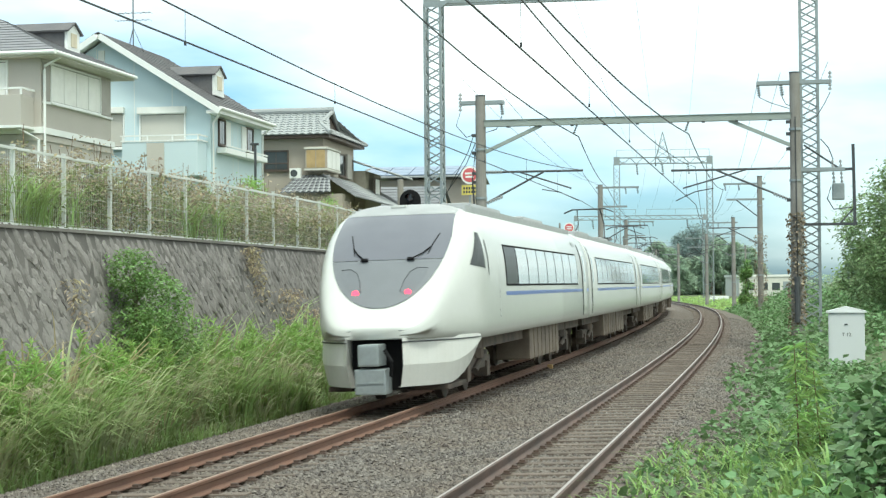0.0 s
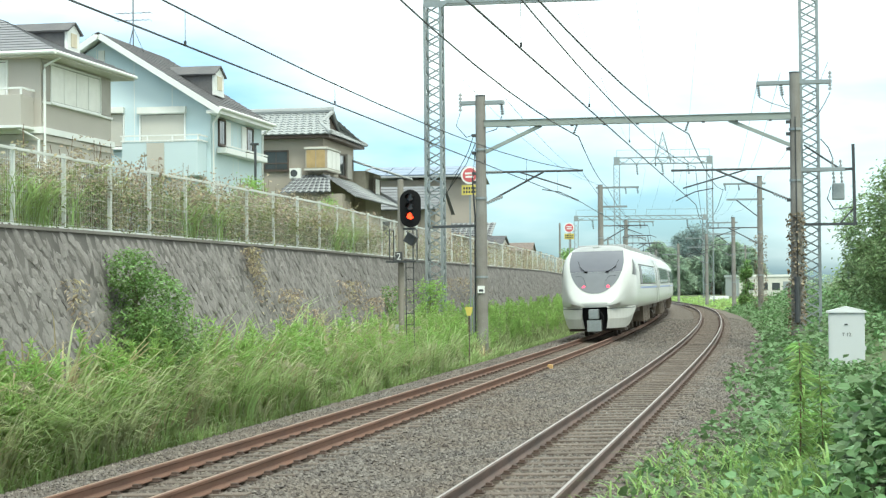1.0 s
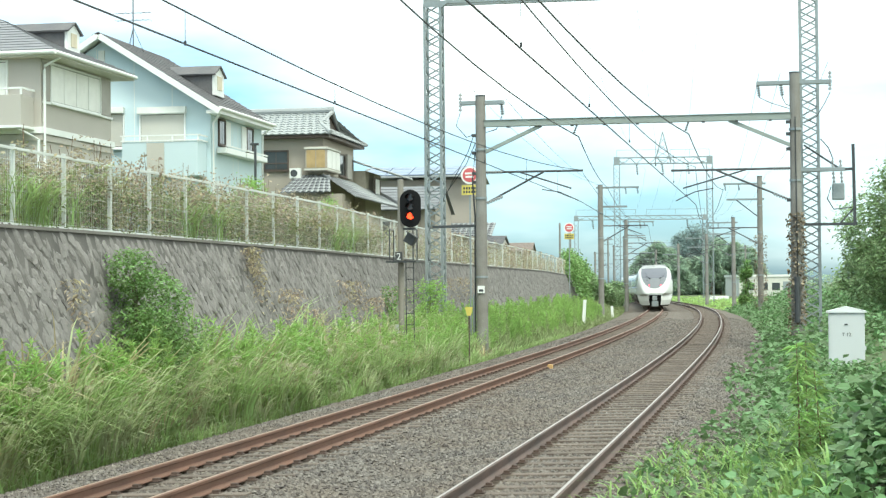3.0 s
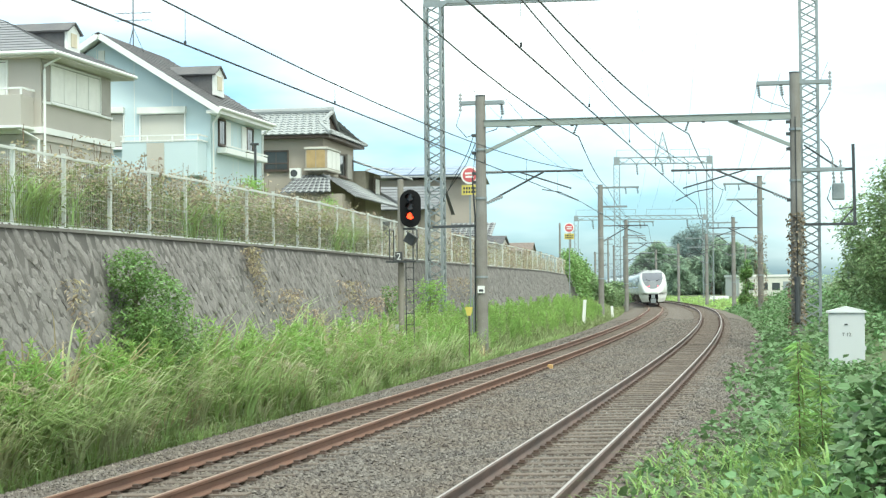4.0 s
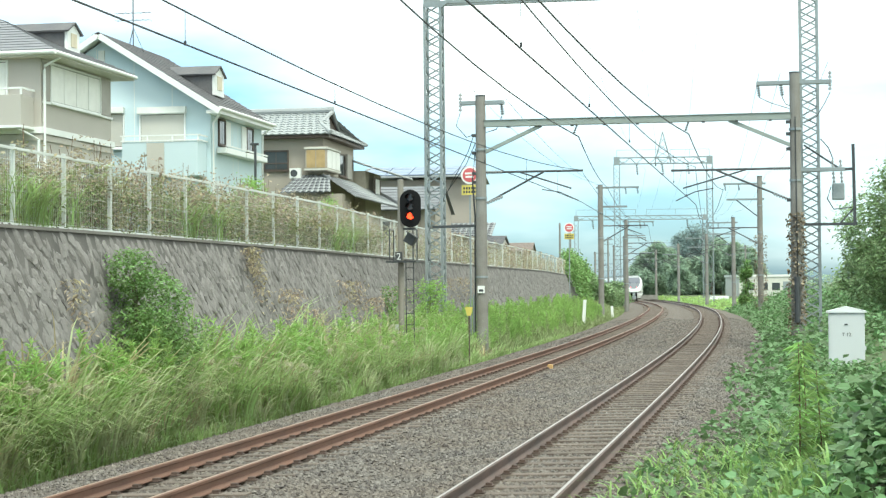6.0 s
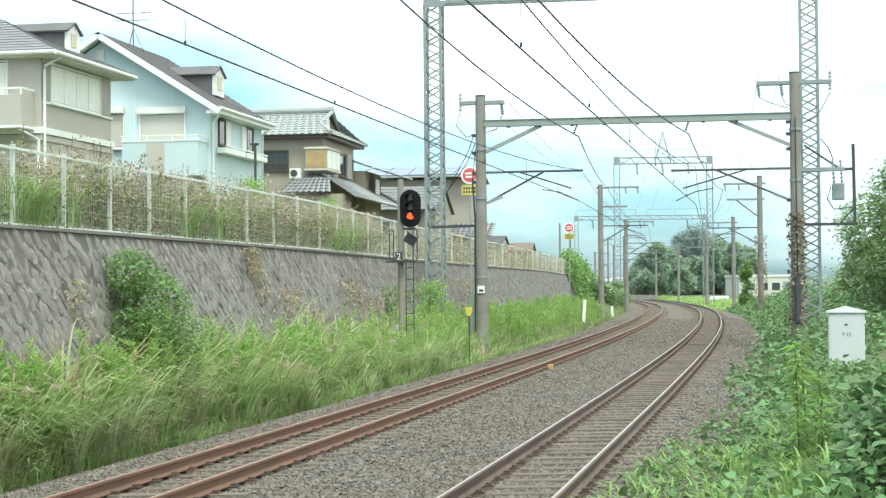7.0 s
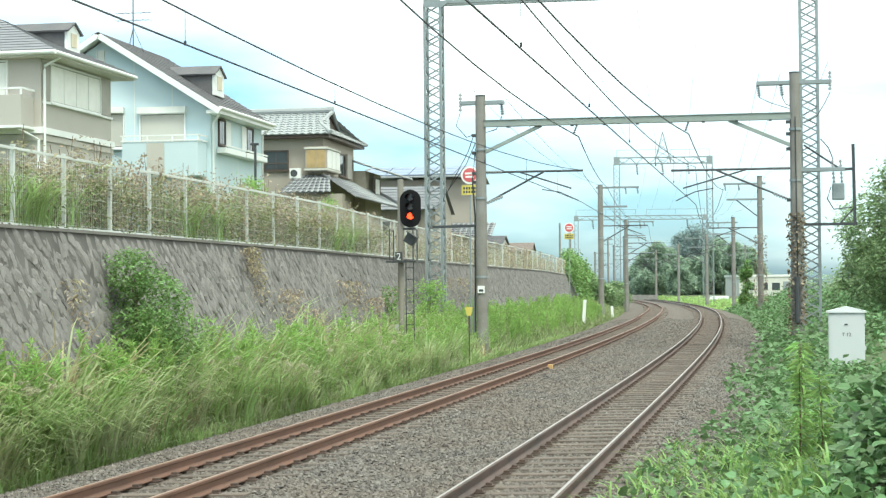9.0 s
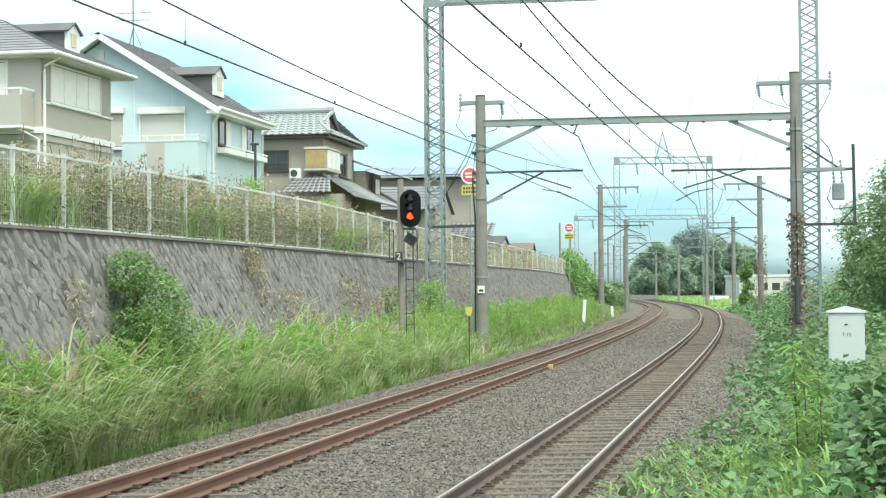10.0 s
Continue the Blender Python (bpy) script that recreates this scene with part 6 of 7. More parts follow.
M_GRASS_FAR = mat("far_lineside_grass", (0.235, 0.30, 0.125), 0.65, vary=0.25, scale=0.35, fine=2, island=0.35, other=(0.35, 0.38, 0.20), trans=0.4)


def build_grass():
    rng = np.random.default_rng(21)
    fall = lambda s, o: ground_z(o) - 0.05
    # short grass between the tufts
    s, o, p = scatter(rng, 9000, 4, 46, lambda s: (wall_line(s) + 0.75, grass_front(s)), fall, 1.15)
    h = (0.3 + 0.35 * np.clip((grass_front(s) - o) / 1.6, 0, 1)) * rng.uniform(0.6, 1.3, len(s))
    tagged(blades("grass", p, h * 1.25, rng.uniform(0.02, 0.04, len(s)), (0.1, -0.1, 0), rng.uniform(0.4, 1.2, len(s)), M_GRASS_PALE, 22), "pale green grass below the retaining wall", "grass", kind="stuff")
    # tufts of tall arching grass
    bins = {0: [], 1: [], 2: []}
    for k in range(470):
        s = 4 + 44 * rng.random() ** 1.15
        lo, hi = float(wall_line(s)) + 0.75, float(grass_front(s)) - 0.05
        f = rng.random() ** 0.8
        o = hi + (lo - hi) * f
        n = int(rng.integers(16, 28))
        tall = (0.82 + 1.0 * f) * rng.uniform(0.75, 1.2) * np.interp(s, [24, 36], [1.0, 0.78])
        a = rng.uniform(0, math.tau, n)
        r = 0.11 * np.sqrt(rng.random(n))
        c = np.array(place(s, o, float(ground_z(o)) - 0.05))
        root = c + np.stack([np.cos(a) * r, np.sin(a) * r, 0 * a], 1)
        kind = int(rng.choice([0, 1, 2], p=[0.52, 0.40, 0.08] if f < 0.6 else [0.32, 0.40, 0.28]))
        bins[kind].append((root, tall * rng.uniform(0.65, 1.2, n), rng.uniform(0.025, 0.044, n), a + rng.normal(0, 0.5, n), rng.uniform(0.35, 1.2, n)))
    for kind, m, nm, text in ((0, M_GRASS, "tall_grass", "tall arching green grass along the wall's foot"), (1, M_GRASS_PALE, "pale_grass", "pale yellow-green arching grass along the wall's foot"), (2, M_GRASS_DRY, "dry_grass", "dry straw-coloured grass among green grass")):
        cat = [np.concatenate(x) for x in zip(*bins[kind])]
        tagged(blades(nm, cat[0], cat[1] * 1.15, cat[2], (0.02, -0.05, 0), cat[4], m, 23 + kind, facing=cat[3]), text, "grass", kind="stuff")
    s, o, p = scatter(rng, 34000, 46, 215, lambda s: (np.maximum(wall_line(s) + 0.75, -9), grass_front(s)), fall, 1.5)
    depth = np.clip((grass_front(s) - o) / 2.2, 0, 1)
    h = (0.45 + 0.65 * depth) * rng.uniform(0.7, 1.2, len(s)) * (0.7 + 0.5 * patchy(s, o, 0.5, 4))
    h *= np.interp(s, [50, 80, 120], [0.8, 0.72, 0.65])
    tagged(blades("far_grass", p, h * 1.2, rng.uniform(0.02, 0.05, len(s)), (0.2, -0.1, 0), rng.uniform(0.1, 0.6, len(s)), M_GRASS_FAR, 24), "bright green lineside grass further down the track", "grass", kind="stuff")
    # goldenrod: upright stems set with narrow leaves
    cs, stems = [], bmesh.new()
    for k in range(1250):
        s = 5 + 105 * rng.random() ** 1.5
        if patchy(np.array([s]), np.array([0.0]), 1.3, 6)[0] < 0.42:
            continue
        lo, hi = float(wall_line(s)) + 1.1, float(grass_front(s)) - 0.25
        o = lo + (hi - lo) * rng.random()
        hh = rng.uniform(1.35, 2.05) * np.interp(s, [18, 33, 70], [1.0, 0.78, 0.66]) * (0.8 + 0.3 * min(1, (hi - o) / 1.0))
        base = np.array(place(s, o, float(ground_z(o)) - 0.03))
        lean = rng.normal(0, 0.07, 2)
        bar(stems, base, base + np.array([lean[0] * hh, lean[1] * hh, hh * 0.97]), 0.008)
        m = 95
        t = 0.25 + 0.75 * rng.random(m) ** 0.7
        c = base + np.stack([lean[0] * hh * t, lean[1] * hh * t, hh * t], 1) + rng.normal(0, 0.012, (m, 3))
        cs.append(c)
    c = np.concatenate(cs)
    g = leaves("goldenrod", c, rng.uniform(0.08, 0.15, len(c)), M_GRASS_BRIGHT, 31, droop=-0.55, slim=0.12)
    tagged(g, "bright green upright goldenrod weeds in the grass", "weeds", kind="stuff")
    st = part("goldenrod_stem", stems, M_GRASS, g)
    st["kind"] = "stuff"
    # creeping edge of low green on the ballast
    s, o, p = scatter(rng, 7000, 5, 70, lambda s: (grass_front(s) - 0.3, grass_front(s) + 0.12), lambda s, o: np.interp(o, [-3.1, -2.55, -1.75], [-0.62, -0.42, -0.235]), 1.3)
    tagged(blades("short_grass", p, rng.uniform(0.12, 0.42, len(s)), rng.uniform(0.012, 0.022, len(s)), (0.3, -0.2, 0), rng.uniform(0.3, 0.9, len(s)), M_GRASS, 25), "short grass at the ballast's edge", "grass", kind="stuff")


build_grass()


def tussock(seed, n, height, spread, plumes):
    """A tuft of arching pampas-like grass."""
    rng = np.random.default_rng(seed)
    r = spread * 0.25 * np.sqrt(rng.random(n))
    a = rng.uniform(0, math.tau, n)
    roots = np.stack([r * np.cos(a), r * np.sin(a), 0 * a], 1)
    t = thing("grass_tussock", "arching tussock of tall green grass with pale edges", "grass tussock", "grass tussocks")
    blades("foliage", roots, height * rng.uniform(0.7, 1.15, n), rng.uniform(0.025, 0.042, n), (0.0, -0.05, 0), rng.uniform(0.35, 1.2, n), M_GRASS if seed % 3 else M_GRASS_PALE, seed, t)["kind"] = "stuff"
    if plumes:
        bm = bmesh.new()
        top = []
        for k in range(plumes):
            a = rng.uniform(0, math.tau)
            x, y = math.cos(a) * spread * 0.35 + 0.15, math.sin(a) * spread * 0.35
            h = height * rng.uniform(0.6, 0.95)
            tube(bm, [(x * 0.2, y * 0.2, 0), (x * 0.6, y * 0.6, h * 0.6), (x, y, h)], 0.004, 4)
            f = rng.random(90)
            side = rng.choice([-1, 1])
            top.append(np.stack([x + f * 0.20 * side + rng.normal(0, 0.02, 90), y + f * 0.05 + rng.normal(0, 0.02, 90), h + 0.16 * f - 0.24 * f * f + rng.normal(0, 0.012, 90)], 1))
        part("stalk", bm, M_GRASS_DRY, t)["kind"] = "stuff"
        c = np.concatenate(top)
        leaves("plume", c, 0.075, M_PLUME, seed + 5, t, droop=0.6, slim=0.09)["kind"] = "stuff"
    return t


TUSSOCKS = []


def build_tussocks():
    rng = np.random.default_rng(77)
    kinds = [tussock(100 + k, 70, 1.1 + 0.12 * k, 0.9, 2 * (k % 2)) for k in range(5)]
    spots = []
    for k in range(60):
        s = 6.5 + 34 * rng.random() ** 1.2
        lo, hi = float(wall_line(s)) + 1.05, float(grass_front(s)) - 0.1
        spots.append((s, lo + (hi - lo) * rng.random() ** 0.7))
    for k, (s, o) in enumerate(spots):
        m = Matrix.Translation(place(s, o, float(ground_z(o)) - 0.04))
        ob = kinds[k] if k < 5 else copy_thing(kinds[k % 5], m)
        ob.matrix_basis = m
        TUSSOCKS.append((ob, m, float(rng.uniform(0, 6.28)), float(rng.uniform(0, 360))))


build_tussocks()


def build_fence_weeds():
    rng = np.random.default_rng(41)
    def cloud(n, s0, s1, dz, o_in, o_out, thin):
        s = s0 + (s1 - s0) * rng.random(n)
        top = dz * (0.55 + 0.5 * patchy(s, s * 0, 1.7, 1)) * (0.8 + 0.3 * patchy(s, s * 0, 5.1, 4))
        z = WALL_TOP + top * rng.random(n) ** thin
        o = wall_line(s) - o_in - (o_out - o_in) * rng.random(n)
        return places(s, o, z)
    def sprays(n, s0, s1, low, high):
        """Leaves along arching shoots that lean out over the fence."""
        out = []
        for k in range(n):
            s = s0 + (s1 - s0) * rng.random()
            base = np.array(place(s, float(wall_line(s)) - 0.15 - 0.6 * rng.random(), WALL_TOP))
            h, a, b = rng.uniform(low, high), rng.uniform(0, math.tau), rng.uniform(0.1, 0.5)
            t = rng.uniform(0.1, 1.0, 58)
            out.append(base + np.stack([np.cos(a) * b * t * t, np.sin(a) * b * t * t, h * (t - 0.22 * t ** 3)], 1) + rng.normal(0, 0.045, (58, 3)))
        return np.concatenate(out)
    c = np.concatenate([cloud(7000, 12.0, 38, 1.6, 0.02, 0.9, 0.8), cloud(9000, 38, 120, 1.25, 0.02, 0.8, 0.9), sprays(330, 11.5, 42, 1.0, 1.8)])
    tagged(leaves("withered_vines", c, rng.uniform(0.045, 0.095, len(c)), M_DRYLEAF, 42, slim=0.34), "withered red-brown vines behind the fence", "vines", kind="stuff")
    c = np.concatenate([cloud(9000, 8, 40, 1.25, 0.0, 1.1, 1.2), cloud(9000, 38, 130, 1.2, 0.0, 1.0, 0.9), sprays(460, 9, 42, 0.7, 1.5)])
    tagged(leaves("green_vines", c, rng.uniform(0.05, 0.10, len(c)), M_LEAF_OLIVE, 43, slim=0.3), "olive green vines and weeds behind the fence", "vines", kind="stuff")
    n = 5000
    s = 55 + 90 * rng.random(n)
    keep = patchy(s, s * 0, 0.55, 3) > 0.45
    s = s[keep]
    c = places(s, wall_line(s) + 0.02 - 0.2 * rng.random(len(s)), WALL_TOP + 1.35 * rng.random(len(s)) ** 1.2)
    tagged(leaves("fence_creeper", c, rng.uniform(0.08, 0.16, len(c)), M_DRYLEAF, 46, slim=0.3, droop=0.6), "dry brown creeper grown through the far fence", "creeper", kind="stuff")
    bm = bmesh.new()
    for k in range(330):
        s = 12 + 60 * rng.random() ** 1.3
        o = float(wall_line(s)) - 0.25 - 0.7 * rng.random()
        a = place(s, o, WALL_TOP - 0.05)
        b = a + Vector((rng.normal(0, 0.2), rng.normal(0, 0.2), rng.uniform(0.7, 1.75)))
        bar(bm, a, a.lerp(b, 0.5) + Vector((rng.normal(0, 0.06), 0, 0)), 0.012)
        bar(bm, a.lerp(b, 0.5), b, 0.008)
    tagged(part("vine_twigs", bm, M_TWIG), "brown twigs of withered vines behind the fence", "vines", kind="stuff")
    # grass tufts that lean over the coping
    pts, hs = [], []
    for s0, n, w in ((11.9, 420, 0.9), (13.6, 60, 0.5), (19.6, 160, 0.6), (21.5, 200, 0.7), (9.0, 400, 1.0), (33.5, 160, 0.6), (36.0, 160, 0.6)):
        s = s0 + rng.normal(0, w * 0.5, n)
        pts.append(places(s, wall_line(s) - 0.05 - 0.5 * rng.random(n), np.full(n, WALL_TOP)))
        hs.append(rng.uniform(0.5, 1.1, n))
    tagged(blades("bamboo_grass", np.concatenate(pts), np.concatenate(hs), rng.uniform(0.012, 0.025, sum(map(len, hs))), (0.35, -0.15, 0), rng.uniform(0.3, 1.0, sum(map(len, hs))), M_GRASS, 44), "green grass tufts leaning over the wall's coping", "grass", kind="stuff")
    # dry growth hanging on the wall
    cs = []
    for s0, zt, n, w in ((23.0, 2.9, 420, 0.35), (25.5, 2.0, 300, 0.7), (27.5, 1.5, 350, 0.9), (33, 2.2, 350, 1.2), (36.5, 1.7, 300, 1.0), (12.2, 2.2, 120, 0.25), (41, 2.0, 250, 1.5), (60, 2.4, 500, 4)):
        s = s0 + rng.normal(0, w, n)
        z = zt - np.abs(rng.normal(0, 0.55, n))
        f = (WALL_TOP - 0.1 - z) / 3.37
        cs.append(places(s, wall_line(s) + 0.16 + 0.89 * f + 0.12 * rng.random(n), z))
    c = np.concatenate(cs)
    tagged(leaves("wall_creeper", c, rng.uniform(0.06, 0.13, len(c)), M_DRYLEAF, 45, slim=0.2, droop=0.7), "dry brown creeper hanging on the stone wall", "creeper", kind="stuff")


M_LEAF_OLIVE = mat("olive_vine_leaf", (0.25, 0.30, 0.13), 0.65, vary=0.2, scale=0.8, fine=4, island=0.4, other=(0.33, 0.29, 0.16), trans=0.35)
build_fence_weeds()


def crown_points(rng, blobs, n):
    """Points in a crown made of many overlapping rounded clumps, denser at their skins."""
    w = np.array([b[3] * b[4] * b[5] for b in blobs]) ** 0.67
    pick = rng.choice(len(blobs), n, p=w / w.sum())
    B = np.array(blobs)[pick]
    d = rng.normal(0, 1, (n, 3))
    d /= np.linalg.norm(d, axis=1)[:, None]
    r = 0.55 + 0.45 * rng.random(n) ** 0.6
    r *= 1 + 0.22 * rng.normal(0, 1, n) * (rng.random(n) < 0.3)
    return B[:, :3] + d * B[:, 3:6] * r[:, None]


def tree(base, height, radius, n, leaf, material, label, seed, clumps=16, trunk=0.14, low=0.25, group="", name="tree", category="tree", flatten=0.8, slim=0.36):
    rng = np.random.default_rng(seed)
    t = thing(name, label, category, group, Matrix.Translation(base))
    bm = bmesh.new()
    tube(bm, [(0, 0, -0.3), (0.05, 0, height * 0.3), (-0.05, 0.05, height * 0.6), (0, 0, height * 0.85)], [trunk, trunk * 0.8, trunk * 0.5, trunk * 0.15], 8)
    blobs = []
    for k in range(clumps):
        a, f = rng.uniform(0, math.tau), rng.random()
        z = height * (low + (0.92 - low) * f)
        ring = radius * (0.75 * math.sin(math.pi * (0.18 + 0.75 * f))) * rng.uniform(0.35, 1.1)
        r = radius * rng.uniform(0.28, 0.5)
        x, y = math.cos(a) * ring, math.sin(a) * ring
        blobs.append((x, y, z, r, r, r * flatten))
        tube(bm, [(0, 0, z * 0.55), (x * 0.5, y * 0.5, z * 0.85), (x, y, z)], [trunk * 0.4, trunk * 0.25, trunk * 0.08], 5)
    part("trunk", bm, M_BARK, t, "brown trunk and limbs")
    c = crown_points(rng, blobs, n)
    part_crown = leaves("crown", c, rng.uniform(leaf * 0.6, leaf * 1.3, n), material, seed + 1, t, slim=slim)
    part_crown["kind"] = "stuff"
    return t


tree(place(14.05, -3.8, -0.2), 2.75, 1.15, 15000, 0.078, M_LEAF_SHRUB := mat("leafy_shrub", (0.21, 0.33, 0.11), 0.5, vary=0.2, scale=1.2, fine=4, island=0.4, other=(0.17, 0.30, 0.09), trans=0.35), "dense green shrub at the foot of the wall", 51, clumps=26, trunk=0.04, low=0.12, name="shrub", category="shrub", flatten=1.0, slim=0.22)
for _s, _o, _h, _seed in ((30.5, -7.0, 1.75, 91), (40.5, -7.5, 1.7, 92), (43.5, -7.6, 1.5, 93)):
    tree(place(_s, _o, 2.95), _h, 0.75, 2600, 0.13, M_GRASS_BRIGHT, "feathery bright green bamboo clump behind the fence", _seed, clumps=18, trunk=0.02, low=0.15, group="bamboo behind the fence", name="bamboo_clump", category="bamboo", flatten=1.2, slim=0.12)
tree(place(44.5, -4.9, -0.3), 2.6, 0.95, 2600, 0.14, M_GRASS_BRIGHT, "thin yellow-green shrub between the masts", 58, clumps=22, trunk=0.03, low=0.1, name="shrub", category="shrub", flatten=1.2, slim=0.16)
tree(place(39.0, -5.3, -0.3), 2.2, 0.8, 1800, 0.14, M_LEAF_SHRUB, "thin green shrub beside the signal mast", 59, clumps=18, trunk=0.03, low=0.1, name="shrub", category="shrub", flatten=1.2, slim=0.18)
tree(place(54.0, 12.0, 0.0), 6.6, 3.0, 36000, 0.22, M_LEAF_DARK, "large green willowy tree by the line", 52, clumps=46, trunk=0.2, low=0.1, flatten=0.9, slim=0.17)
tree(place(50.0, 14.6, 0.0), 6.0, 3.0, 18000, 0.22, M_LEAF_DARK, "large green willowy tree by the line", 53, clumps=30, trunk=0.2, low=0.1, slim=0.17)
tree(place(66.0, 11.0, 0.0), 3.6, 1.9, 9000, 0.19, M_LEAF_DARK, "low dark green bushy tree by the line", 54, clumps=20, trunk=0.1, low=0.08)
tree(place(148.0, -5.0, -0.3), 2.7, 2.0, 4000, 0.22, M_LEAF_DARK, "dark green bush beside the curve", 55, clumps=16, trunk=0.08, low=0.08, name="bush", category="bush")
tree(place(158.0, -4.6, -0.4), 2.4, 1.9, 3500, 0.22, M_LEAF_DARK, "dark green bush beside the curve", 56, clumps=16, trunk=0.08, low=0.08, name="bush", category="bush")
tree(place(166.0, -4.1, -0.45), 2.7, 1.8, 3800, 0.24, M_LEAF_DARK, "dark green bush beside the curve", 60, clumps=16, trunk=0.08, low=0.08, name="bush", category="bush")
tree(place(140.0, 7.9, -0.3), 4.6, 0.75, 2600, 0.2, M_LEAF_SHRUB, "ivy-covered column of green leaves beside a pole", 57, clumps=18, trunk=0.12, low=0.05, name="ivy_column", category="ivy", flatten=1.4)


def build_grove():
    rng = np.random.default_rng(61)
    spec = [((1222, 13.6, 4.6, 345), M_LEAF_HAZE_DARK), ((1205, 11.6, 4.4, 342), M_LEAF_HAZE_DARK), ((1244, 13.0, 4.4, 348), M_LEAF_HAZE_DARK), ((1262, 11.4, 3.6, 350), M_LEAF_HAZE_DARK)]
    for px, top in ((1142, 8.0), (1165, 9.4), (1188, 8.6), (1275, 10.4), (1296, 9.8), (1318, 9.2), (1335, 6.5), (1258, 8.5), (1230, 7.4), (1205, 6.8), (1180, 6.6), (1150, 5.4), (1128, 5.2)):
        spec.append(((px, top, rng.uniform(2.6, 3.6), 325 + rng.uniform(-15, 12)), M_LEAF_HAZE))
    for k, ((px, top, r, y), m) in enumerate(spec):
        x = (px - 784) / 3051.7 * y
        tree(Vector((x, y, -0.6)), top + 0.4, r, 13000, 0.42, m, "distant round dark evergreen tree" if m is M_LEAF_HAZE_DARK else "distant feathery green bamboo clump", 200 + k, clumps=22, trunk=0.2, low=0.1, group="distant grove", flatten=1.1)
    # low woods along the horizon
    c = []
    for k in range(150):
        a = math.radians(rng.uniform(60, 118))
        d = rng.uniform(480, 620)
        n = 150
        r = rng.uniform(3, 7)
        p = rng.normal(0, 1, (n, 3))
        p /= np.linalg.norm(p, axis=1)[:, None]
        c.append(p * [r, r, r * 0.7] + [d * math.cos(a), d * math.sin(a), 1.2])
    c = np.concatenate(c)
    tagged(leaves("far_woods", c, rng.uniform(0.8, 1.6, len(c)), M_LEAF_HAZE, 62), "low woods along the horizon with haze in their leaf colour", "woods", kind="stuff")


build_grove()


def right_edge(s):
    return np.interp(s, [0, 6, 10, 14, 20, 26, 40, 60, 100, 140, 200, 260], [4.75, 4.85, 5.15, 5.5, 5.75, 5.35, 5.75, 6.1, 6.25, 6.3, 6.2, 6.2])


def kudzu_h(s, o):
    """Height of the creeper's surface over the rails."""
    rise = np.clip((o - right_edge(s)) / np.interp(s, [0, 30, 100], [3.2, 2.6, 2.4]), 0, 1)
    top = np.interp(s, [0, 8, 22, 31, 40, 60, 90, 130, 200], [0.85, 0.85, 0.25, 0.0, 0.75, 1.25, 1.6, 0.7, 0.2])
    bump = 0.75 + 0.5 * patchy(s, o, 1.6, 5)
    floor = np.interp(o, [4.5, 5.0, 5.5, 6.2, 7.2], [-0.18, -0.17, -0.2, -0.36, -0.42]) + 0.06
    return np.maximum(floor, -0.38 + (top + 0.38) * rise ** np.interp(s, [0, 8, 14], [1.5, 1.4, 0.75]) * bump)


M_WEED = mat("yellow_green_weed", (0.27, 0.42, 0.13), 0.55, vary=0.2, scale=1.5, fine=5, island=0.35, other=(0.25, 0.33, 0.12), trans=0.45)


def build_kudzu():
    rng = np.random.default_rng(71)
    def cover(n, s0, s1, width, thick, power):
        s, o, p = scatter(rng, n, s0, s1, lambda s: (right_edge(s) - 0.1, right_edge(s) + width), kudzu_h, power)
        p[:, 2] += -thick * rng.random(n) ** 1.5 + 0.08 * rng.normal(0, 1, n)
        return p
    p = cover(26000, 1.5, 30, 6.0, 0.5, 1.0)
    tagged(leaves("kudzu", p, rng.uniform(0.055, 0.14, len(p)), M_LEAF, 72, lobed=True), "broad-leaved green kudzu covering the trackside", "kudzu", kind="stuff")
    p = cover(26000, 28, 150, 7.5, 0.5, 1.4)
    tagged(leaves("far_kudzu", p, rng.uniform(0.13, 0.26, len(p)), M_LEAF, 73), "green creeper and weeds along the curve", "weeds", kind="stuff")
    p = cover(5000, 150, 300, 6, 0.3, 1.0)
    tagged(leaves("verge_weeds", p, rng.uniform(0.2, 0.4, len(p)), M_GRASS_BRIGHT, 74), "low green weeds on the far verge", "weeds", kind="stuff")
    # long narrow leaves low in front
    s, o, p = scatter(rng, 1500, 2, 11, lambda s: (right_edge(s) - 0.1, right_edge(s) + 2.2), lambda s, o: kudzu_h(s, o) - 0.25)
    tagged(blades("broad_grass", p, rng.uniform(0.25, 0.55, len(p)), rng.uniform(0.018, 0.035, len(p)), (-0.4, -0.2, 0), rng.uniform(0.5, 1.1, len(p)), M_WEED, 75), "broad-bladed green grass among creeper", "grass", kind="stuff")
    # a screen of leaves right beside the line of sight
    s, o, p = scatter(rng, 2600, 3.5, 9, lambda s: (right_edge(s) + 2.3, right_edge(s) + 4.0), lambda s, o: kudzu_h(s, o))
    p[:, 2] += rng.uniform(-0.4, 0.2, len(p))
    tagged(leaves("large_kudzu", p, rng.uniform(0.10, 0.19, len(p)), M_LEAF, 76, lobed=True), "large overlapping kudzu leaves", "kudzu", kind="stuff")


build_kudzu()
TALL = []


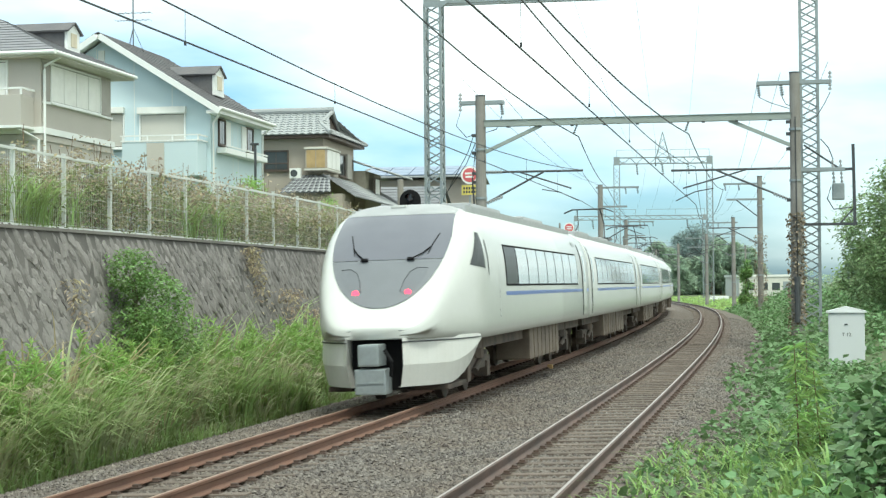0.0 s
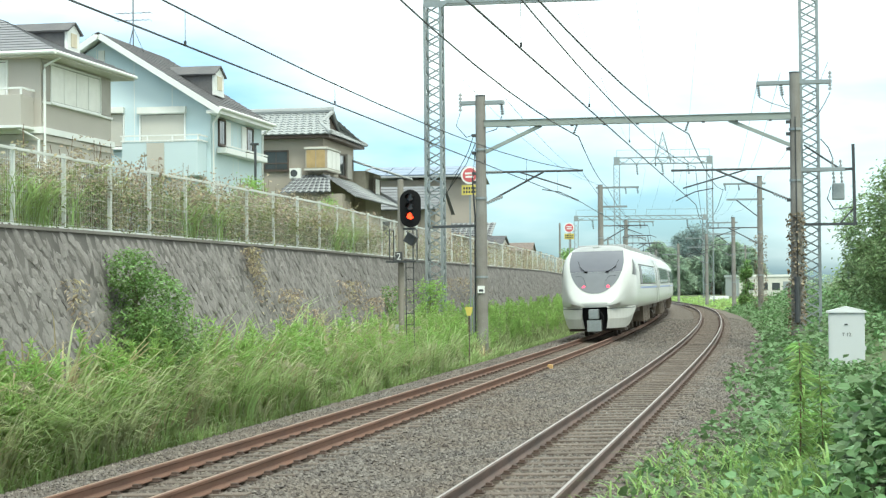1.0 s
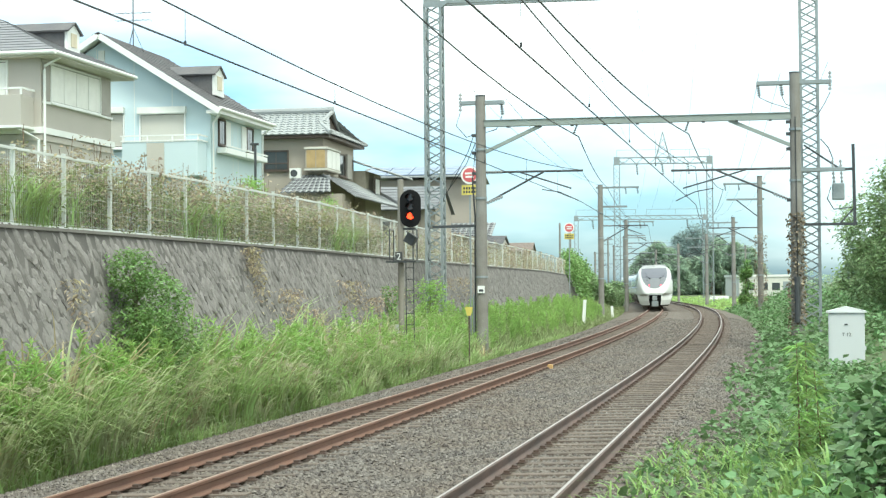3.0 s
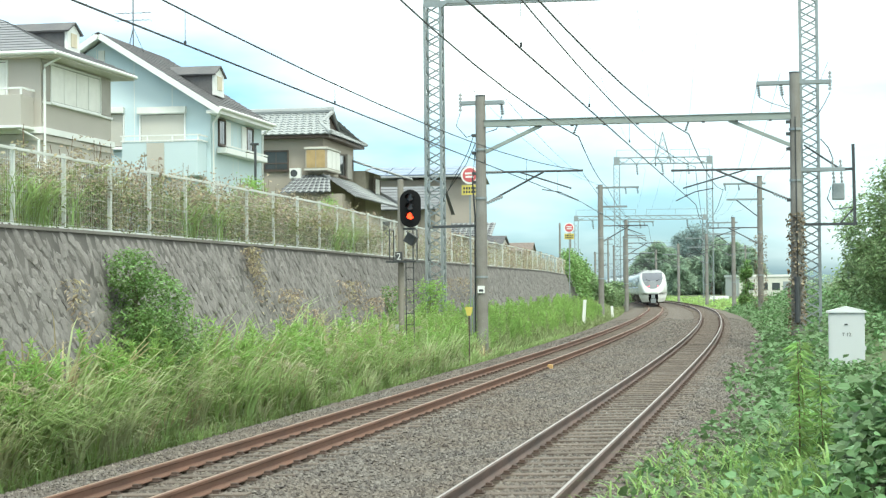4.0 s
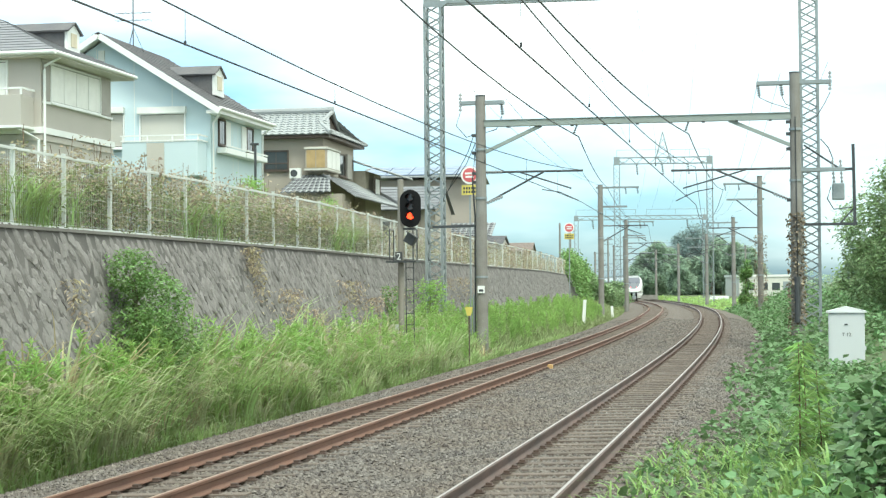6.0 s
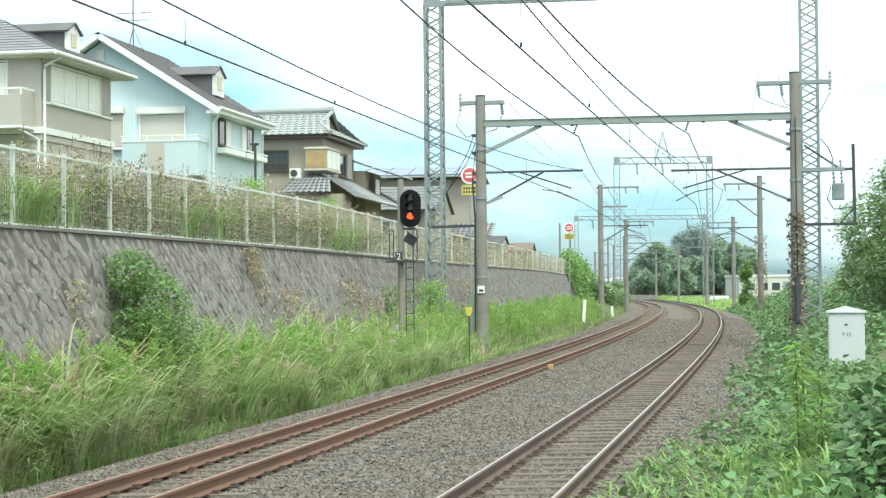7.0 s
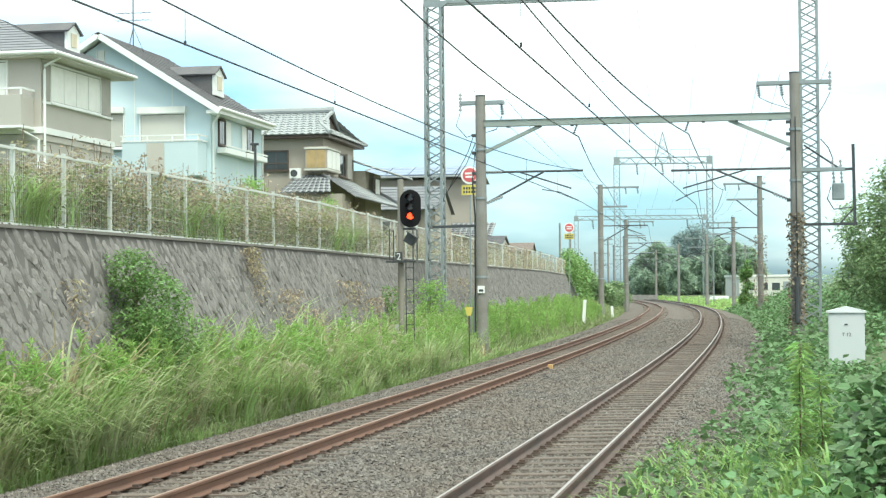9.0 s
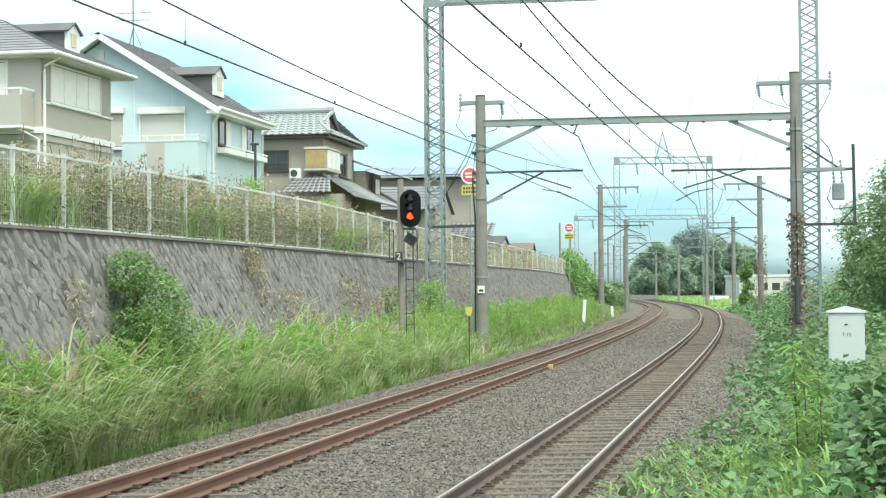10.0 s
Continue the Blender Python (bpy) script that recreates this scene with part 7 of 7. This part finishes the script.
def tall_weed(seed, h):
    rng = np.random.default_rng(seed)
    t = thing("tall_weed", "tall reddish-stemmed weed with narrow drooping leaves", "weed", "tall weeds")
    bm = bmesh.new()
    tube(bm, [(0, 0, 0), (0.03, 0, h * 0.5), (0.0, 0.02, h)], [0.012, 0.009, 0.004], 6)
    part("stem", bm, M_TWIG, t, "reddish stem")
    n = 150
    f = rng.uniform(0.22, 1.0, n)
    a = rng.uniform(0, math.tau, n)
    r = 0.10 * (1.05 - f * 0.6)
    c = np.stack([np.cos(a) * r * 0.3, np.sin(a) * r * 0.3, h * f], 1)
    leaves("foliage", c, rng.uniform(0.11, 0.22, n), M_WEED, seed + 1, t, droop=0.35, slim=0.095)["kind"] = "stuff"
    return t




def build_tall():
    kinds = [tall_weed(301, 1.75), tall_weed(303, 1.45)]
    spots = [(5.6, 6.72), (5.9, 6.95), (6.5, 6.78)]
    rng = random.Random(8)
    for k, (s, o) in enumerate(spots):
        m = placed(s, o, -0.35, rng.uniform(0, 360)) @ Matrix.Diagonal((1, 1, 1, 1))
        ob = kinds[k] if k < 2 else copy_thing(kinds[k % 2], m)
        ob.matrix_basis = m
        TALL.append((ob, m, rng.uniform(0, 6.28)))


build_tall()


def build_ivy():
    rng = np.random.default_rng(81)
    # creeper mound where the wall ends
    n = 15000
    s = 140 + 34 * rng.random(n)
    f = rng.random(n)
    run = np.interp(s, [140, 152, 174], [1.1, 2.6, 4.6])
    o = wall_line(s) - 0.3 + (run + 0.8) * f
    z = np.interp(s, [140, 148, 156, 164, 174], [3.9, 4.9, 4.6, 3.4, 1.4]) * (1 - f ** 1.8) * (0.85 + 0.3 * patchy(s, o, 0.8, 3)) + 0.1
    p = places(s, o, z) + rng.normal(0, 0.2, (n, 3))
    tagged(leaves("ivy_mound", p, rng.uniform(0.14, 0.3, n), M_LEAF_SHRUB, 82), "green ivy tumbling over the wall's end", "ivy", kind="stuff")
    # dry vines on the two right-hand poles
    for pole_s, pole_o, top, n2, r, m, text in ((45.4, 7.26, 4.35, 1000, 0.20, M_DRYVINE, "withered vine leaves wrapped round a concrete pole"), (104.3, 7.3, 5.2, 700, 0.34, M_DRYVINE, "withered vine leaves wrapped round a concrete pole")):
        a = rng.uniform(0, math.tau, n2)
        zz = rng.uniform(0.2, top, n2)
        rr = r + 0.10 * rng.random(n2)
        base = place(pole_s, pole_o, 0)
        p = np.stack([base.x + np.cos(a) * rr, base.y + np.sin(a) * rr, base.z + zz], 1)
        tagged(leaves("pole_vine", p, rng.uniform(0.07, 0.16, n2), m, 83, droop=0.8), text, "vines", kind="stuff")


M_DRYVINE = mat("brown_dead_leaf", (0.25, 0.205, 0.15), 0.85, vary=0.2, scale=2, fine=5, island=0.4, other=(0.16, 0.12, 0.06), trans=0.15)
build_ivy()


def build_stones():
    rng = np.random.default_rng(91)
    bo, bz = np.array([b[0] for b in BED]), np.array([b[1] for b in BED])
    def batch(n, s0, s1, ranges, lift, power):
        span = np.array([b - a for a, b in ranges])
        pick = rng.choice(len(ranges), n, p=span / span.sum())
        lo, hi = np.array([r[0] for r in ranges])[pick], np.array([r[1] for r in ranges])[pick]
        s = s0 + (s1 - s0) * rng.random(n) ** power
        o = lo + (hi - lo) * rng.random(n)
        p = places(s, o, np.interp(o, bo, bz) + lift)
        return p
    wide = [(-2.85, -0.72), (0.70, 3.1), (4.55, 6.3)]
    crib = [(-0.42, 0.42), (3.43, 4.27)]
    ends = [(-1.2, -0.70), (0.70, 1.2), (2.65, 3.15), (4.55, 5.05)]
    p = np.concatenate([batch(62000, 1, 46, wide, 0.008, 1.35), batch(26000, 1, 46, crib, 0.006, 1.3), batch(15000, 1, 46, ends, 0.022, 1.3), batch(16000, 44, 95, wide, 0.01, 1.3)])
    n = len(p)
    size = rng.uniform(0.018, 0.038, n)
    size[-16000:] *= 1.35
    octa = np.array([(1, 0, 0), (-1, 0, 0), (0, 1, 0), (0, -1, 0), (0, 0, 0.8), (0, 0, -0.8)], float)
    a, b = rng.uniform(0, math.tau, n), rng.uniform(-0.6, 0.6, n)
    v = octa[None] * (1 + 0.35 * rng.normal(0, 1, (n, 6, 1)).clip(-1.2, 1.2)) * rng.uniform(0.65, 1.25, (n, 1, 3))
    ca, sa, cb, sb = np.cos(a)[:, None], np.sin(a)[:, None], np.cos(b)[:, None], np.sin(b)[:, None]
    x, y, z = v[..., 0], v[..., 1], v[..., 2]
    y, z = y * cb - z * sb, y * sb + z * cb
    x, y = x * ca - y * sa, x * sa + y * ca
    v = np.stack([x, y, z], 2) * size[:, None, None] + p[:, None]
    base = np.arange(n)[:, None] * 6
    faces = []
    for f in ((0, 2, 4), (2, 1, 4), (1, 3, 4), (3, 0, 4), (2, 0, 5), (1, 2, 5), (3, 1, 5), (0, 3, 5)):
        faces += (base + list(f)).tolist()
    tagged(flat("ballast_stones", v.reshape(-1, 3), faces, M_STONE), "loose crushed grey-brown ballast stones", "ballast", kind="stuff")


build_stones()


# ---- distant buildings ----
def distance():
    b = thing("warehouse", "distant low white flat-roofed building", "building", "", Matrix.Translation((55.5, 285, -0.5)))
    wbox("wall", b, -6.6, 3.2, 0, 14, 0, 3.4, M_CREAMWALL, "off-white wall")
    wbox("parapet", b, -6.8, 3.4, -0.15, 14.2, 3.4, 3.75, M_CREAM, "white parapet")
    for x in (-5.4, -3.2, -1.2):
        wbox("window", b, x, x + 1.3, -0.05, 0.02, 1.2, 2.4, M_GLASS, "dark window")
    wbox("door", b, 0.6, 2.6, -0.05, 0.02, 0, 2.6, M_GALV, "grey roller door")
    w = thing("white_board_fence", "low white board fence beside the far track", "fence", "", placed(214, 10.2, -0.45))
    for k in range(4):
        wbox("board", w, -1.25 + k * 0.62, -0.66 + k * 0.62, -0.04, 0.04, 0.15, 1.15, M_WHITE)
        wbox("stake", w, -1.2 + k * 0.62, -1.1 + k * 0.62, 0.04, 0.12, -0.1, 1.2, M_BROWNFRAME)
    c = thing("concrete_parapet", "low grey concrete parapet beyond the curve", "parapet", "", placed(262, 4.6, -0.6))
    wbox("slab", c, -3.6, 0.9, 0, 0.3, 0, 1.25, M_CONCRETE, "", 0.02)
    wbox("post", c, -3.9, -3.6, 0, 0.35, 0, 1.4, M_CONCRETE, "", 0.02)
    r = thing("iron_railing", "low dark iron railing beyond the curve", "railing", "", placed(262, 0.9, -0.6))
    for k in range(14):
        wbox("baluster", r, -3.0 + k * 0.25, -2.95 + k * 0.25, 0, 0.05, 0, 1.2, M_STEEL_DARK)
    wbox("top_rail", r, -3.05, 0.35, -0.01, 0.06, 1.2, 1.26, M_STEEL_DARK)
    for k, (px, y, h) in enumerate(((1319, 230, 7.5), (1076, 260, 9.5), (1010, 300, 12), (991, 200, 9.6))):
        x = (px - 784) / 3051.7 * y
        u = thing("utility_pole", "thin distant concrete utility pole", "pole", "utility poles", Matrix.Translation((x, y, -0.5)))
        bm = bmesh.new()
        tube(bm, [(0, 0, 0), (0, 0, h)], [0.16, 0.11], 10)
        part("shaft", bm, M_CONCRETE, u)
        for z in (h - 0.4, h - 1.1) if k < 3 else ():
            wbox("crossarm", u, -0.8, 0.8, -0.05, 0.05, z, z + 0.1, M_GALV)


distance()


def motions():
    for i, car in enumerate(CARS):
        lead = 0.0 if i == 0 else 20.65 + (i - 1) * 20.1
        walk(car, [(k * 0.25, car_pose(nose_s(k * 0.25) + lead, i == 0)) for k in range(41)])
    # grass stirred by the train's draught and then by a light wind
    for ob, m, phase, turn in TUSSOCKS:
        rows = []
        for k in range(26):
            t = k * 0.4
            amp = 1.6 + 4.0 * math.exp(-t / 1.6)
            rows.append((t, m @ pose(0, 0, 0, amp * math.sin(2.6 * t + phase), amp * 0.8 * math.sin(2.1 * t + phase * 1.7), 0) @ pose(0, 0, 0, 0, 0, turn)))
        walk(ob, rows)
    for ob, m, phase in TALL:
        walk(ob, [(k * 0.4, m @ pose(0, 0, 0, 1.5 * math.sin(2.3 * k * 0.4 + phase), 1.2 * math.sin(1.9 * k * 0.4 + phase), 0)) for k in range(26)])
    # the contact wire swings and settles after the train
    walk(CONTACT[0], [(k * 0.25, pose(0, 0, 0.02 + 0.03 * math.exp(-k * 0.25 / 2) * math.cos(2.4 * k * 0.25))) for k in range(41)])


motions()
